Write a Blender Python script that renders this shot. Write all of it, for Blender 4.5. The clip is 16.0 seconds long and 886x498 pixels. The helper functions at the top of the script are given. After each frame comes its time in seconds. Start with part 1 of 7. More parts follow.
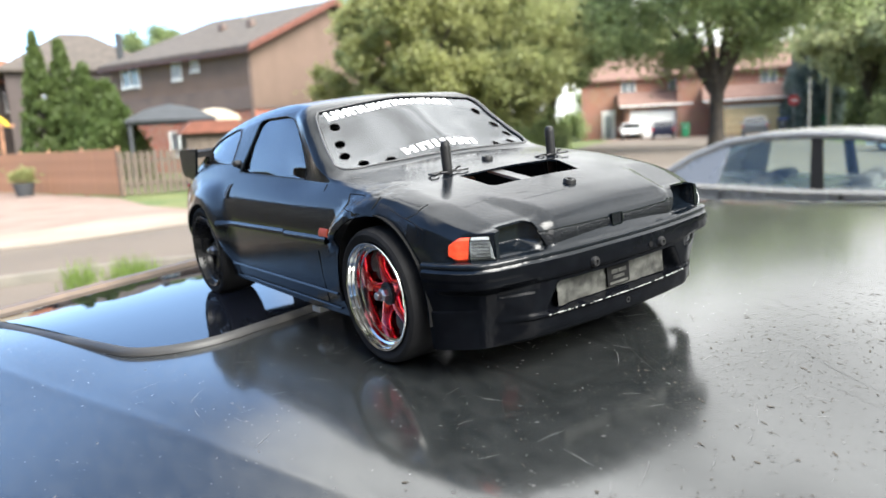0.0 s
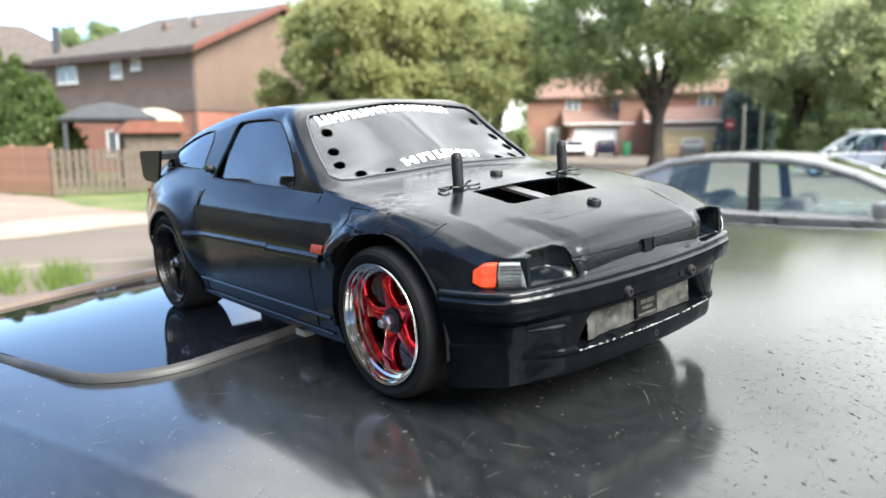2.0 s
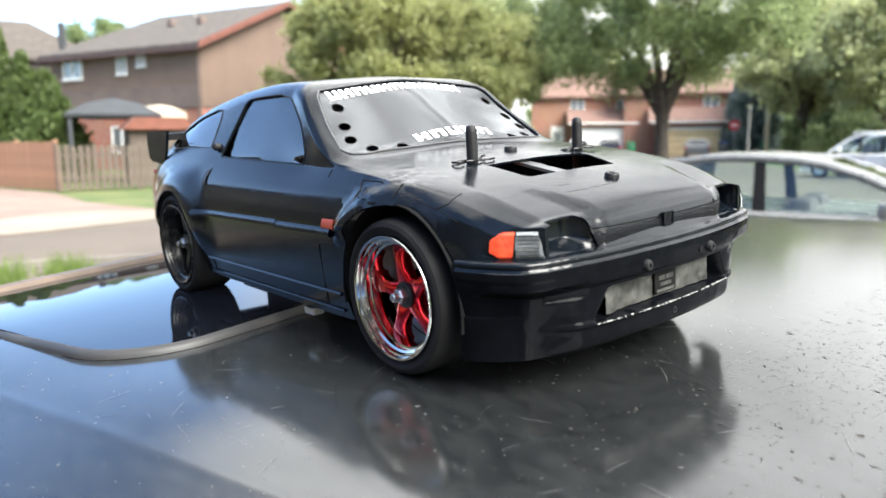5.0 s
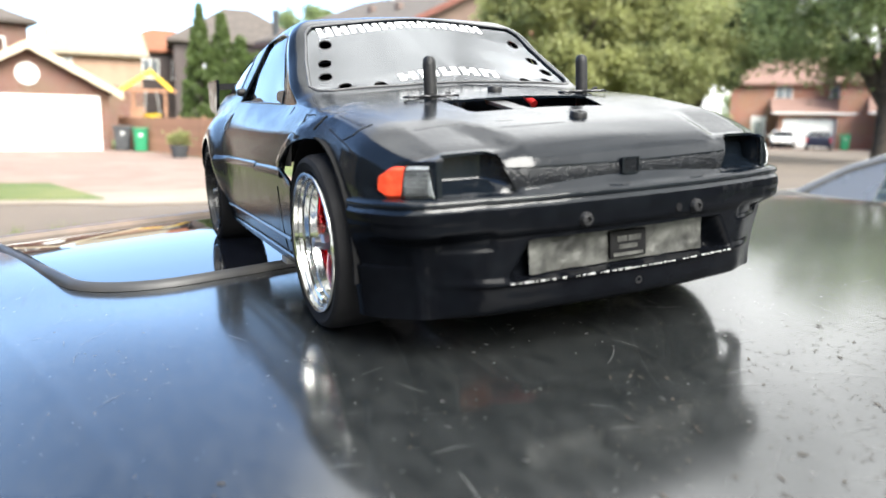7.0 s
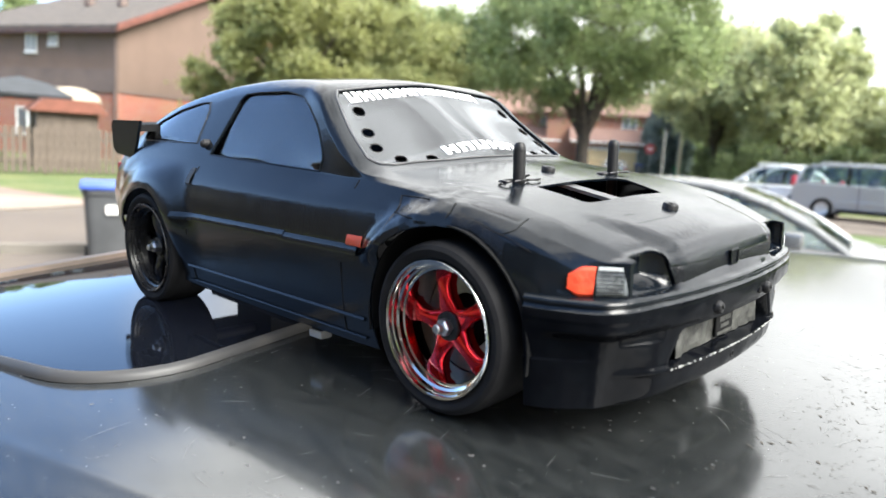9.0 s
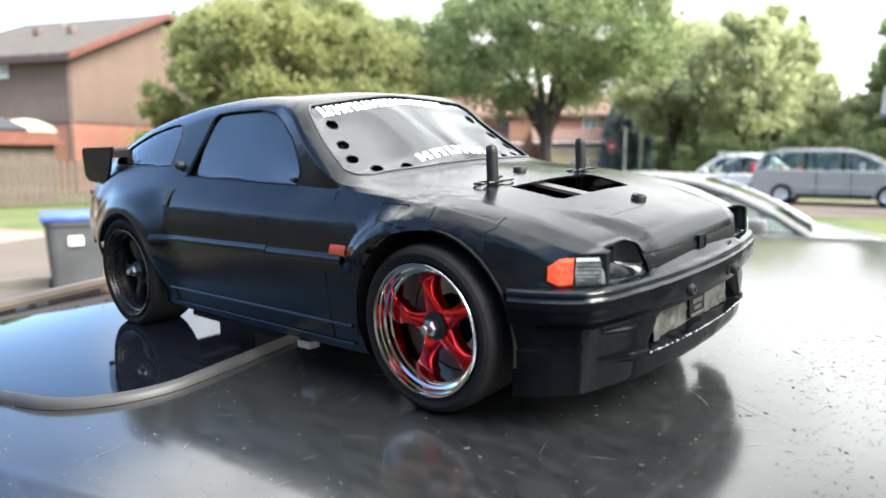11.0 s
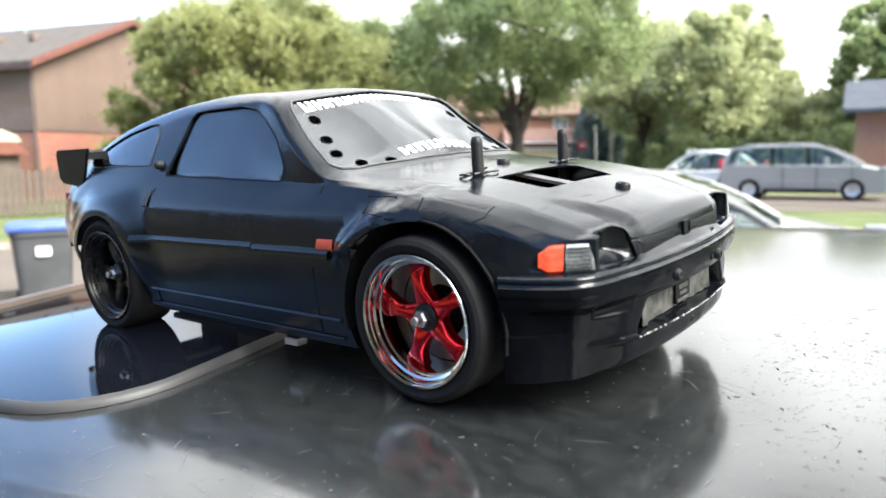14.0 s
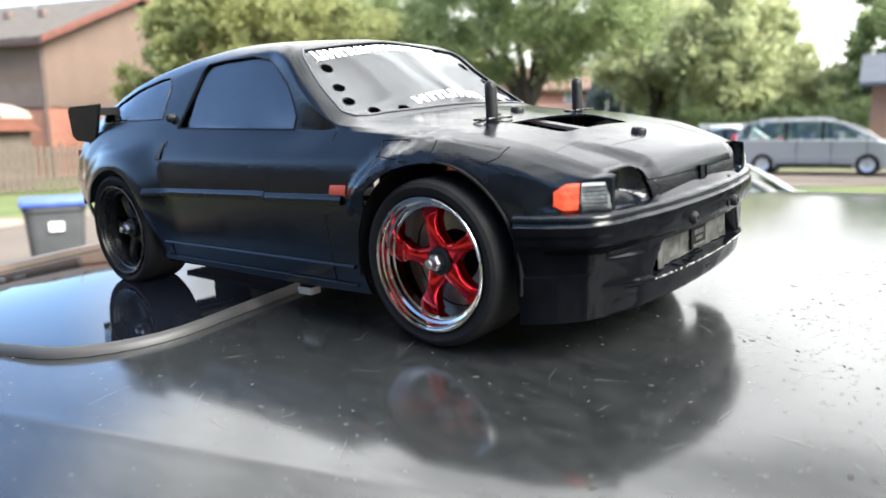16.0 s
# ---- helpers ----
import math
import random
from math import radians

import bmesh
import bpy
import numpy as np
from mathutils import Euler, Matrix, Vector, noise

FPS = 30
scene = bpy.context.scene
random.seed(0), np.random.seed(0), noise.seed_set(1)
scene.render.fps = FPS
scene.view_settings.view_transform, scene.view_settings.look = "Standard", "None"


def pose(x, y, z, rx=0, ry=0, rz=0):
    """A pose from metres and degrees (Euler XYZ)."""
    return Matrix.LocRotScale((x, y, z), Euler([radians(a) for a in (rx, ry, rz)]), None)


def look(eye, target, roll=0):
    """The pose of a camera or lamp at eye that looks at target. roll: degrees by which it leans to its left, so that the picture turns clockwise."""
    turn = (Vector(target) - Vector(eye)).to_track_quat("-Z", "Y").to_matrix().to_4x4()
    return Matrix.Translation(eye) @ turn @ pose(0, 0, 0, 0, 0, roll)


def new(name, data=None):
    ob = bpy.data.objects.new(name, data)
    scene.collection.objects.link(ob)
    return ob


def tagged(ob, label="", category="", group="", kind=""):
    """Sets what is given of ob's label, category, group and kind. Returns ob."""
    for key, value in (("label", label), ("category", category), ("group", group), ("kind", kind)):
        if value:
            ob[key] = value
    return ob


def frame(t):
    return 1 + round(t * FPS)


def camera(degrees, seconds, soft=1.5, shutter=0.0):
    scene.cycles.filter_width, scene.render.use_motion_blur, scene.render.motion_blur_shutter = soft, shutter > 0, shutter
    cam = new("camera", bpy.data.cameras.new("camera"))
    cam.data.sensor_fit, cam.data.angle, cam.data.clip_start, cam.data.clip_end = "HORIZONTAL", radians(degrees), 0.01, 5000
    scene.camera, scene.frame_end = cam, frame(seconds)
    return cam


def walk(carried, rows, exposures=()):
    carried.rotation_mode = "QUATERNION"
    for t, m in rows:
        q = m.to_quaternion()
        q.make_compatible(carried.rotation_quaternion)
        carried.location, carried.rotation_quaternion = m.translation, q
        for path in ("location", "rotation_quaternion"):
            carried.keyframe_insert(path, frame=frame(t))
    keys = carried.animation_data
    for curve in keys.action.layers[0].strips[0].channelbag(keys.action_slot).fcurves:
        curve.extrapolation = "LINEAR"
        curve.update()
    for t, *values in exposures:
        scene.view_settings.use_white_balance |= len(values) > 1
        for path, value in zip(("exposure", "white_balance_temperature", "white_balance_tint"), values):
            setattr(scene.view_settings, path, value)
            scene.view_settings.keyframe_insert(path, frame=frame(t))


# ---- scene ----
cam = camera(63.12, 16.0)
PATH = [
    (0, 0.2813, -0.2496, 0.0994, 80.68, 2.94, 53.70),
    (0.5, 0.2542, -0.2654, 0.1045, 81.07, 1.93, 52.28),
    (1, 0.2278, -0.2741, 0.1052, 81.62, 0.28, 51.56),
    (1.5, 0.2295, -0.2634, 0.1030, 81.83, 0.50, 49.88),
    (2, 0.2366, -0.2525, 0.1001, 81.39, 0.71, 49.48),
    (2.5, 0.2468, -0.2519, 0.1031, 81.80, 1.86, 49.83),
    (3, 0.2479, -0.2515, 0.1025, 81.65, 0.69, 50.11),
    (3.5, 0.2394, -0.2548, 0.0992, 81.81, 0.24, 49.73),
    (4, 0.2292, -0.2557, 0.0935, 81.44, 0.24, 49.30),
    (6.5, 0.2408, -0.2070, 0.0789, 80.57, 0.99, 56.70),
    (7, 0.2536, -0.1575, 0.0699, 80.05, -1.06, 64.28),
    (7.5, 0.2682, -0.1905, 0.0851, 79.91, -1.69, 59.54),
    (8, 0.2502, -0.2375, 0.0950, 81.80, -0.74, 52.25),
    (8.5, 0.2002, -0.2775, 0.0922, 82.11, -2.17, 49.52),
    (9, 0.1748, -0.2684, 0.0906, 81.98, -3.54, 43.88),
    (9.2, 0.1739, -0.2657, 0.0862, 81.65, -2.94, 42.30),
    (11.3, 0.1806, -0.2788, 0.0898, 82.70, -0.01, 41.08),
    (11.5, 0.1829, -0.2763, 0.0851, 82.49, -0.01, 41.02),
    (12, 0.1806, -0.2693, 0.0773, 81.40, 0.60, 41.67),
    (12.5, 0.1798, -0.2693, 0.0836, 81.97, -0.03, 40.49),
    (13, 0.1890, -0.2747, 0.0845, 82.45, 0.44, 38.93),
    (13.5, 0.1833, -0.2781, 0.0878, 83.09, 0.79, 38.19),
    (14, 0.1745, -0.2821, 0.0856, 82.87, 0.99, 38.87),
    (14.5, 0.1713, -0.2819, 0.0839, 82.27, 0.14, 38.54),
    (15, 0.1707, -0.2811, 0.0833, 82.09, 0.09, 38.69),
    (15.5, 0.1756, -0.2792, 0.0808, 81.12, 0.41, 38.33),
    (16, 0.1735, -0.2835, 0.0734, 81.00, 1.11, 39.66),
]
walk(cam, [(t, pose(x, y, z, rx, ry, rz)) for t, x, y, z, rx, ry, rz in PATH], ((0.0, 1.78), (2.0, 1.84), (7.0, 1.80), (9.2, 1.88), (11.5, 1.92), (16.0, 1.93)))
cam.data.dof.use_dof, cam.data.dof.focus_distance, cam.data.dof.aperture_fstop = True, 0.33, 12.5

# ---- light ----
SUN_EL, SUN_AZ, CLOUD_AZ = 42.0, 5.0, 62.0
world = bpy.data.worlds.new("sky")
scene.world = world
world.use_nodes = True
wn, wl = world.node_tree.nodes, world.node_tree.links
wn.clear()
w_out = wn.new("ShaderNodeOutputWorld")
w_bg = wn.new("ShaderNodeBackground")
w_sky = wn.new("ShaderNodeTexSky")
w_sky.sky_type, w_sky.sun_disc = "NISHITA", False
w_sky.sun_elevation, w_sky.sun_rotation = radians(SUN_EL), radians(90 - SUN_AZ)
w_sky.air_density, w_sky.dust_density, w_sky.ozone_density = 0.78, 0.12, 2.4
w_co = wn.new("ShaderNodeTexCoord")
w_map = wn.new("ShaderNodeMapping")
w_map.inputs["Scale"].default_value = (1.0, 1.0, 2.2)
w_noise = wn.new("ShaderNodeTexNoise")
w_noise.inputs["Scale"].default_value, w_noise.inputs["Detail"].default_value = 1.1, 3
w_noise.inputs["Roughness"].default_value = 0.5
# cloud thickens towards the sun's side of the sky and glows round the hidden sun
w_dot = wn.new("ShaderNodeVectorMath")
w_dot.operation = "DOT_PRODUCT"
w_dot.inputs[1].default_value = (math.cos(radians(SUN_EL)) * math.cos(radians(SUN_AZ)), math.cos(radians(SUN_EL)) * math.sin(radians(SUN_AZ)), math.sin(radians(SUN_EL)))
w_side = wn.new("ShaderNodeVectorMath")
w_side.operation = "DOT_PRODUCT"
w_side.inputs[1].default_value = (math.cos(radians(CLOUD_AZ)), math.sin(radians(CLOUD_AZ)), 0.50)
w_cov = wn.new("ShaderNodeMath")
w_cov.operation, w_cov.inputs[1].default_value = "MULTIPLY_ADD", 1.5
w_ramp = wn.new("ShaderNodeMapRange")
w_ramp.interpolation_type = "SMOOTHSTEP"
w_ramp.inputs["From Min"].default_value, w_ramp.inputs["From Max"].default_value = 0.40, 0.72
w_glow = wn.new("ShaderNodeMapRange")
w_glow.interpolation_type = "SMOOTHERSTEP"
w_glow.inputs["From Min"].default_value, w_glow.inputs["From Max"].default_value = -0.1, 0.9
w_glow.inputs["To Min"].default_value, w_glow.inputs["To Max"].default_value = 5.2, 5.6
w_col = wn.new("ShaderNodeMixRGB")
w_col.blend_type = "MULTIPLY"
w_col.inputs["Fac"].default_value = 1.0
w_col.inputs["Color1"].default_value = (0.972, 0.99, 0.985, 1)
w_mix = wn.new("ShaderNodeMixRGB")
wl.new(w_co.outputs["Generated"], w_map.inputs["Vector"])
wl.new(w_co.outputs["Generated"], w_dot.inputs[0])
wl.new(w_map.outputs["Vector"], w_noise.inputs["Vector"])
wl.new(w_co.outputs["Generated"], w_side.inputs[0])
wl.new(w_side.outputs["Value"], w_cov.inputs[0])
wl.new(w_noise.outputs["Fac"], w_cov.inputs[2])
wl.new(w_cov.outputs["Value"], w_ramp.inputs["Value"])
wl.new(w_dot.outputs["Value"], w_glow.inputs["Value"])
# thicker and thinner patches of cloud
w_n2 = wn.new("ShaderNodeTexNoise")
w_n2.inputs["Scale"].default_value, w_n2.inputs["Detail"].default_value = 3.4, 5
w_thick = wn.new("ShaderNodeMapRange")
w_thick.inputs["From Min"].default_value, w_thick.inputs["From Max"].default_value = 0.32, 0.66
w_thick.inputs["To Min"].default_value, w_thick.inputs["To Max"].default_value = 0.45, 1.45
w_mul = wn.new("ShaderNodeMath")
w_mul.operation = "MULTIPLY"
wl.new(w_map.outputs["Vector"], w_n2.inputs["Vector"])
wl.new(w_n2.outputs["Fac"], w_thick.inputs["Value"])
wl.new(w_thick.outputs["Result"], w_mul.inputs[0])
wl.new(w_glow.outputs["Result"], w_mul.inputs[1])
# the cloud is a little thinner low down
w_sep = wn.new("ShaderNodeSeparateXYZ")
w_el = wn.new("ShaderNodeMapRange")
w_el.interpolation_type = "SMOOTHSTEP"
w_el.inputs["From Min"].default_value, w_el.inputs["From Max"].default_value = 0.12, 0.60
w_el.inputs["To Min"].default_value, w_el.inputs["To Max"].default_value = 0.80, 1.12
w_dim = wn.new("ShaderNodeMath")
w_dim.operation = "MULTIPLY"
wl.new(w_co.outputs["Generated"], w_sep.inputs["Vector"])
wl.new(w_sep.outputs["Z"], w_el.inputs["Value"])
wl.new(w_mul.outputs["Value"], w_dim.inputs[0])
wl.new(w_el.outputs["Result"], w_dim.inputs[1])
wl.new(w_dim.outputs["Value"], w_col.inputs["Color2"])
wl.new(w_ramp.outputs["Result"], w_mix.inputs["Fac"])
wl.new(w_sky.outputs["Color"], w_mix.inputs["Color1"])
wl.new(w_col.outputs["Color"], w_mix.inputs["Color2"])
wl.new(w_mix.outputs["Color"], w_bg.inputs["Color"])
w_bg.inputs["Strength"].default_value = 0.15
wl.new(w_bg.outputs["Background"], w_out.inputs["Surface"])

sun = new("sun", bpy.data.lights.new("sun", "SUN"))
sun.data.energy, sun.data.angle, sun.data.color = 3.3, radians(40), (1.0, 0.98, 0.92)
sun.matrix_world = look((0, 0, 0), (-math.cos(radians(SUN_EL)) * math.cos(radians(SUN_AZ)),
                                    -math.cos(radians(SUN_EL)) * math.sin(radians(SUN_AZ)), -math.sin(radians(SUN_EL))))


# ---- materials ----
def mat(name, color, rough=0.5, metal=0.0, second=None, scale=20.0, mix=(0.4, 0.65), bump=0.0, bump_scale=200.0, coat=0.0,
        rough2=None, random_hue=0.0, coords="Object", detail=5.0, spec=0.5, bump_dist=0.001):
    m = bpy.data.materials.new(name)
    m.use_nodes = True
    n, l = m.node_tree.nodes, m.node_tree.links
    p = n["Principled BSDF"]
    p.inputs["Base Color"].default_value = (*color, 1)
    p.inputs["Roughness"].default_value, p.inputs["Metallic"].default_value = rough, metal
    p.inputs["Coat Weight"].default_value = coat
    p.inputs["Specular IOR Level"].default_value = spec
    co = n.new("ShaderNodeTexCoord")
    out = None
    if second or rough2 is not None:
        t = n.new("ShaderNodeTexNoise")
        t.inputs["Scale"].default_value, t.inputs["Detail"].default_value = scale, detail
        l.new(co.outputs[coords], t.inputs["Vector"])
        r = n.new("ShaderNodeMapRange")
        r.inputs["From Min"].default_value, r.inputs["From Max"].default_value = mix
        l.new(t.outputs["Fac"], r.inputs["Value"])
        if second:
            c = n.new("ShaderNodeMixRGB")
            c.inputs["Color1"].default_value, c.inputs["Color2"].default_value = (*color, 1), (*second, 1)
            l.new(r.outputs["Result"], c.inputs["Fac"])
            out = c.outputs["Color"]
        if rough2 is not None:
            q = n.new("ShaderNodeMapRange")
            q.inputs["To Min"].default_value, q.inputs["To Max"].default_value = rough, rough2
            l.new(r.outputs["Result"], q.inputs["Value"])
            l.new(q.outputs["Result"], p.inputs["Roughness"])
    if random_hue:
        info = n.new("ShaderNodeNewGeometry")
        h = n.new("ShaderNodeHueSaturation")
        v = n.new("ShaderNodeMapRange")
        v.inputs["To Min"].default_value, v.inputs["To Max"].default_value = 1 - random_hue, 1 + random_hue
        l.new(info.outputs["Random Per Island"], v.inputs["Value"])
        l.new(v.outputs["Result"], h.inputs["Value"])
        h.inputs["Color"].default_value = (*color, 1)
        if out:
            l.new(out, h.inputs["Color"])
        out = h.outputs["Color"]
    if out:
        l.new(out, p.inputs["Base Color"])
    if bump:
        t = n.new("ShaderNodeTexNoise")
        t.inputs["Scale"].default_value, t.inputs["Detail"].default_value = bump_scale, 4
        l.new(co.outputs[coords], t.inputs["Vector"])
        b = n.new("ShaderNodeBump")
        b.inputs["Strength"].default_value, b.inputs["Distance"].default_value = bump, bump_dist
        l.new(t.outputs["Fac"], b.inputs["Height"])
        l.new(b.outputs["Normal"], p.inputs["Normal"])
    return m


def leaf_mat(name, color, second, scale=0.6):
    m = mat(name, color, 0.6, second=second, scale=scale, random_hue=0.25, mix=(0.35, 0.65))
    n, l = m.node_tree.nodes, m.node_tree.links
    p = n["Principled BSDF"]
    tr = n.new("ShaderNodeBsdfTranslucent")
    mx = n.new("ShaderNodeMixShader")
    mx.inputs["Fac"].default_value = 0.66
    src = p.inputs["Base Color"].links[0].from_socket
    l.new(src, tr.inputs["Color"])
    l.new(p.outputs["BSDF"], mx.inputs[1])
    l.new(tr.outputs["BSDF"], mx.inputs[2])
    l.new(mx.outputs["Shader"], n["Material Output"].inputs["Surface"])
    return m


def brick_mat(name, a, b, mortar, size=0.22):
    m = mat(name, a, 0.85, bump=0.0)
    n, l = m.node_tree.nodes, m.node_tree.links
    co = n.new("ShaderNodeTexCoord")
    sep, run, mp = n.new("ShaderNodeSeparateXYZ"), n.new("ShaderNodeMath"), n.new("ShaderNodeCombineXYZ")
    t = n.new("ShaderNodeTexBrick")
    t.inputs["Color1"].default_value, t.inputs["Color2"].default_value, t.inputs["Mortar"].default_value = (*a, 1), (*b, 1), (*mortar, 1)
    t.inputs["Scale"].default_value = 1.0
    t.inputs["Brick Width"].default_value, t.inputs["Row Height"].default_value, t.inputs["Mortar Size"].default_value = size, size * 0.34, 0.008
    no = n.new("ShaderNodeTexNoise")
    no.inputs["Scale"].default_value = 0.8
    mx = n.new("ShaderNodeMixRGB")
    mx.blend_type = "MULTIPLY"
    mx.inputs["Fac"].default_value = 0.35
    l.new(co.outputs["Object"], sep.inputs["Vector"])
    l.new(sep.outputs["X"], run.inputs[0])
    l.new(sep.outputs["Y"], run.inputs[1])
    l.new(run.outputs["Value"], mp.inputs["X"])
    l.new(sep.outputs["Z"], mp.inputs["Y"])
    l.new(mp.outputs["Vector"], t.inputs["Vector"])
    l.new(co.outputs["Object"], no.inputs["Vector"])
    l.new(t.outputs["Color"], mx.inputs["Color1"])
    l.new(no.outputs["Color"], mx.inputs["Color2"])
    l.new(mx.outputs["Color"], n["Principled BSDF"].inputs["Base Color"])
    return m


def glass_mat(name, tint, alpha, rough=0.02, ior=1.5):
    """Thin tinted plastic or glass: clear film that also mirrors."""
    m = bpy.data.materials.new(name)
    m.use_nodes = True
    n, l = m.node_tree.nodes, m.node_tree.links
    n.remove(n["Principled BSDF"])
    tr, gl, fr, mx = (n.new("ShaderNode" + k) for k in ("BsdfTransparent", "BsdfGlossy", "Fresnel", "MixShader"))
    tr.inputs["Color"].default_value = (*[c * (1 - alpha) for c in tint], 1)
    gl.inputs["Color"].default_value, gl.inputs["Roughness"].default_value = (0.95, 0.97, 1, 1), rough
    fr.inputs["IOR"].default_value = ior
    l.new(fr.outputs["Fac"], mx.inputs["Fac"])
    l.new(tr.outputs["BSDF"], mx.inputs[1])
    l.new(gl.outputs["BSDF"], mx.inputs[2])
    l.new(mx.outputs["Shader"], n["Material Output"].inputs["Surface"])
    return m


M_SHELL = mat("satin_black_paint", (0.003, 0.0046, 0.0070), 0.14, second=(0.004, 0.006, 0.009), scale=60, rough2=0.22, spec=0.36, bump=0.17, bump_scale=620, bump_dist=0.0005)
M_NOSE = mat("wrinkled_black_paint", (0.004, 0.0045, 0.006), 0.15, second=(0.006, 0.007, 0.009), scale=150, rough2=0.26, spec=0.22, bump=0.40, bump_scale=1000, bump_dist=0.0010)
M_BUMPER = mat("brushed_on_black_paint", (0.0028, 0.0032, 0.0044), 0.11, second=(0.0035, 0.0042, 0.0056), scale=150, rough2=0.20, spec=0.045, bump=0.16, bump_scale=170, bump_dist=0.0010)
M_RUBBER = mat("tyre_rubber", (0.010, 0.010, 0.011), 0.7, second=(0.014, 0.014, 0.015), scale=120, spec=0.12, bump=0.1, bump_scale=700)
M_CHROME = mat("chrome", (0.56, 0.56, 0.54), 0.06, 1.0, rough2=0.12, scale=90)
M_RED = mat("red_anodised_chrome", (0.78, 0.012, 0.022), 0.12, 1.0, rough2=0.2, scale=120, coat=0.5)
M_BLKWHEEL = mat("black_wheel_plastic", (0.006, 0.006, 0.007), 0.22, spec=0.45, rough2=0.32, scale=80)
M_BLACK = mat("black_nylon", (0.013, 0.013, 0.014), 0.42, second=(0.017, 0.017, 0.018), scale=300, spec=0.25, bump=0.25, bump_scale=900)
M_STEEL = mat("steel", (0.45, 0.45, 0.46), 0.28, 1.0, rough2=0.4, scale=300)
M_WIRE = mat("dark_wire", (0.03, 0.03, 0.032), 0.3, 1.0)
M_MARKER = mat("dull_orange_paint", (0.34, 0.045, 0.018), 0.45, second=(0.26, 0.04, 0.016), scale=300)
M_ORANGE = mat("orange_lamp_paint", (0.52, 0.040, 0.012), 0.42, second=(0.58, 0.058, 0.018), scale=300, bump=0.3, bump_scale=600)
M_LENS = mat("ribbed_clear_lens", (0.36, 0.38, 0.38), 0.3, second=(0.22, 0.24, 0.24), scale=900, metal=0.35, bump=0.5, bump_scale=900)
M_PLATE = mat("foil_plate", (0.13, 0.13, 0.121), 0.38, second=(0.045, 0.045, 0.043), scale=140, metal=0.5, bump=0.6, bump_scale=260)
M_CHIP = mat("bare_clear_plastic", (0.42, 0.42, 0.41), 0.35, second=(0.2, 0.2, 0.2), scale=600)
M_DECAL = mat("white_vinyl", (0.82, 0.82, 0.82), 0.35, second=(0.74, 0.74, 0.74), scale=80)
M_GLASS = glass_mat("clear_lexan", (0.55, 0.58, 0.62), 0.25, 0.02, 2.3)
M_SMOKE = glass_mat("smoked_lexan", (0.84, 0.88, 0.93), 0.08, 0.03, 1.75)
M_DECK = mat("chassis_black", (0.006, 0.006, 0.007), 0.7, second=(0.010, 0.010, 0.010), scale=60, spec=0.12)
M_DISC = mat("drilled_disc", (0.42, 0.40, 0.34), 0.42, 0.7, second=(0.3, 0.29, 0.26), scale=160)
M_YELLOW = mat("yellow_wire", (0.62, 0.42, 0.02), 0.5)
M_MOTOR = mat("orange_can", (0.75, 0.16, 0.02), 0.4)

# ---- mesh helpers ----
G_TILT = Matrix(((0.99987, -0.00051, -0.01627, 0), (-0.00051, 0.99805, -0.06237, 0), (0.01627, 0.06237, 0.99792, 0), (0, 0, 0, 1)))
GROUND = -1.47


def part(name, bm, material, parent, label="", smooth=35, kind=""):
    me = bpy.data.meshes.new(name)
    bm.to_mesh(me)
    bm.free()
    return part_mesh(name, me, material, parent, label, smooth, kind)


def part_mesh(name, me, material, parent, label="", smooth=35, kind=""):
    me.materials.append(material)
    if smooth:
        me.shade_smooth()
        me.set_sharp_from_angle(angle=radians(smooth))
    ob = new(name, me)
    if parent:
        ob.parent = parent
    tagged(ob, label=label, kind=kind)
    return ob


def empty(name, m, label, category, group="", kind=""):
    e = new(name)
    e.empty_display_size = 0.05
    e.matrix_world = m
    return tagged(e, label, category, group, kind)


def bm_box(bm, x0, x1, y0, y1, z0, z1, bevel=0.0, m=None):
    r = bmesh.ops.create_cube(bm, size=1)
    vs = r["verts"]
    bmesh.ops.scale(bm, vec=(x1 - x0, y1 - y0, z1 - z0), verts=vs)
    bmesh.ops.translate(bm, vec=((x0 + x1) / 2, (y0 + y1) / 2, (z0 + z1) / 2), verts=vs)
    if bevel:
        es = list({e for v in vs for e in v.link_edges})
        q = bmesh.ops.bevel(bm, geom=es, offset=bevel, segments=2, affect="EDGES", profile=0.5)
        vs = list({v for f in q["faces"] for v in f.verts} | {v for v in vs if v.is_valid})
    if m is not None:
        bmesh.ops.transform(bm, matrix=m, verts=vs)
    return bm


def box(*a, **k):
    return bm_box(bmesh.new(), *a, **k)


def bm_lathe(bm, prof, seg=48, m=None, closed=False):
    """Revolve (r, h) pairs round z."""
    rings = []
    for r, h in prof:
        rings.append([bm.verts.new((r * math.cos(a), r * math.sin(a), h)) for a in (2 * math.pi * i / seg for i in range(seg))])
    pairs = list(zip(rings, rings[1:])) + ([(rings[-1], rings[0])] if closed else [])
    for a, b in pairs:
        for i in range(seg):
            bm.faces.new((a[i], a[(i + 1) % seg], b[(i + 1) % seg], b[i]))
    if not closed:
        for ring in (rings[0], rings[-1]):
            if ring[0].co.to_2d().length > 1e-5:
                bm.faces.new(ring)
    vs = [v for r in rings for v in r]
    if m is not None:
        bmesh.ops.transform(bm, matrix=m, verts=vs)
    bmesh.ops.recalc_face_normals(bm, faces=bm.faces)
    return bm


def lathe(prof, seg=48, m=None, closed=False):
    return bm_lathe(bmesh.new(), prof, seg, m, closed)


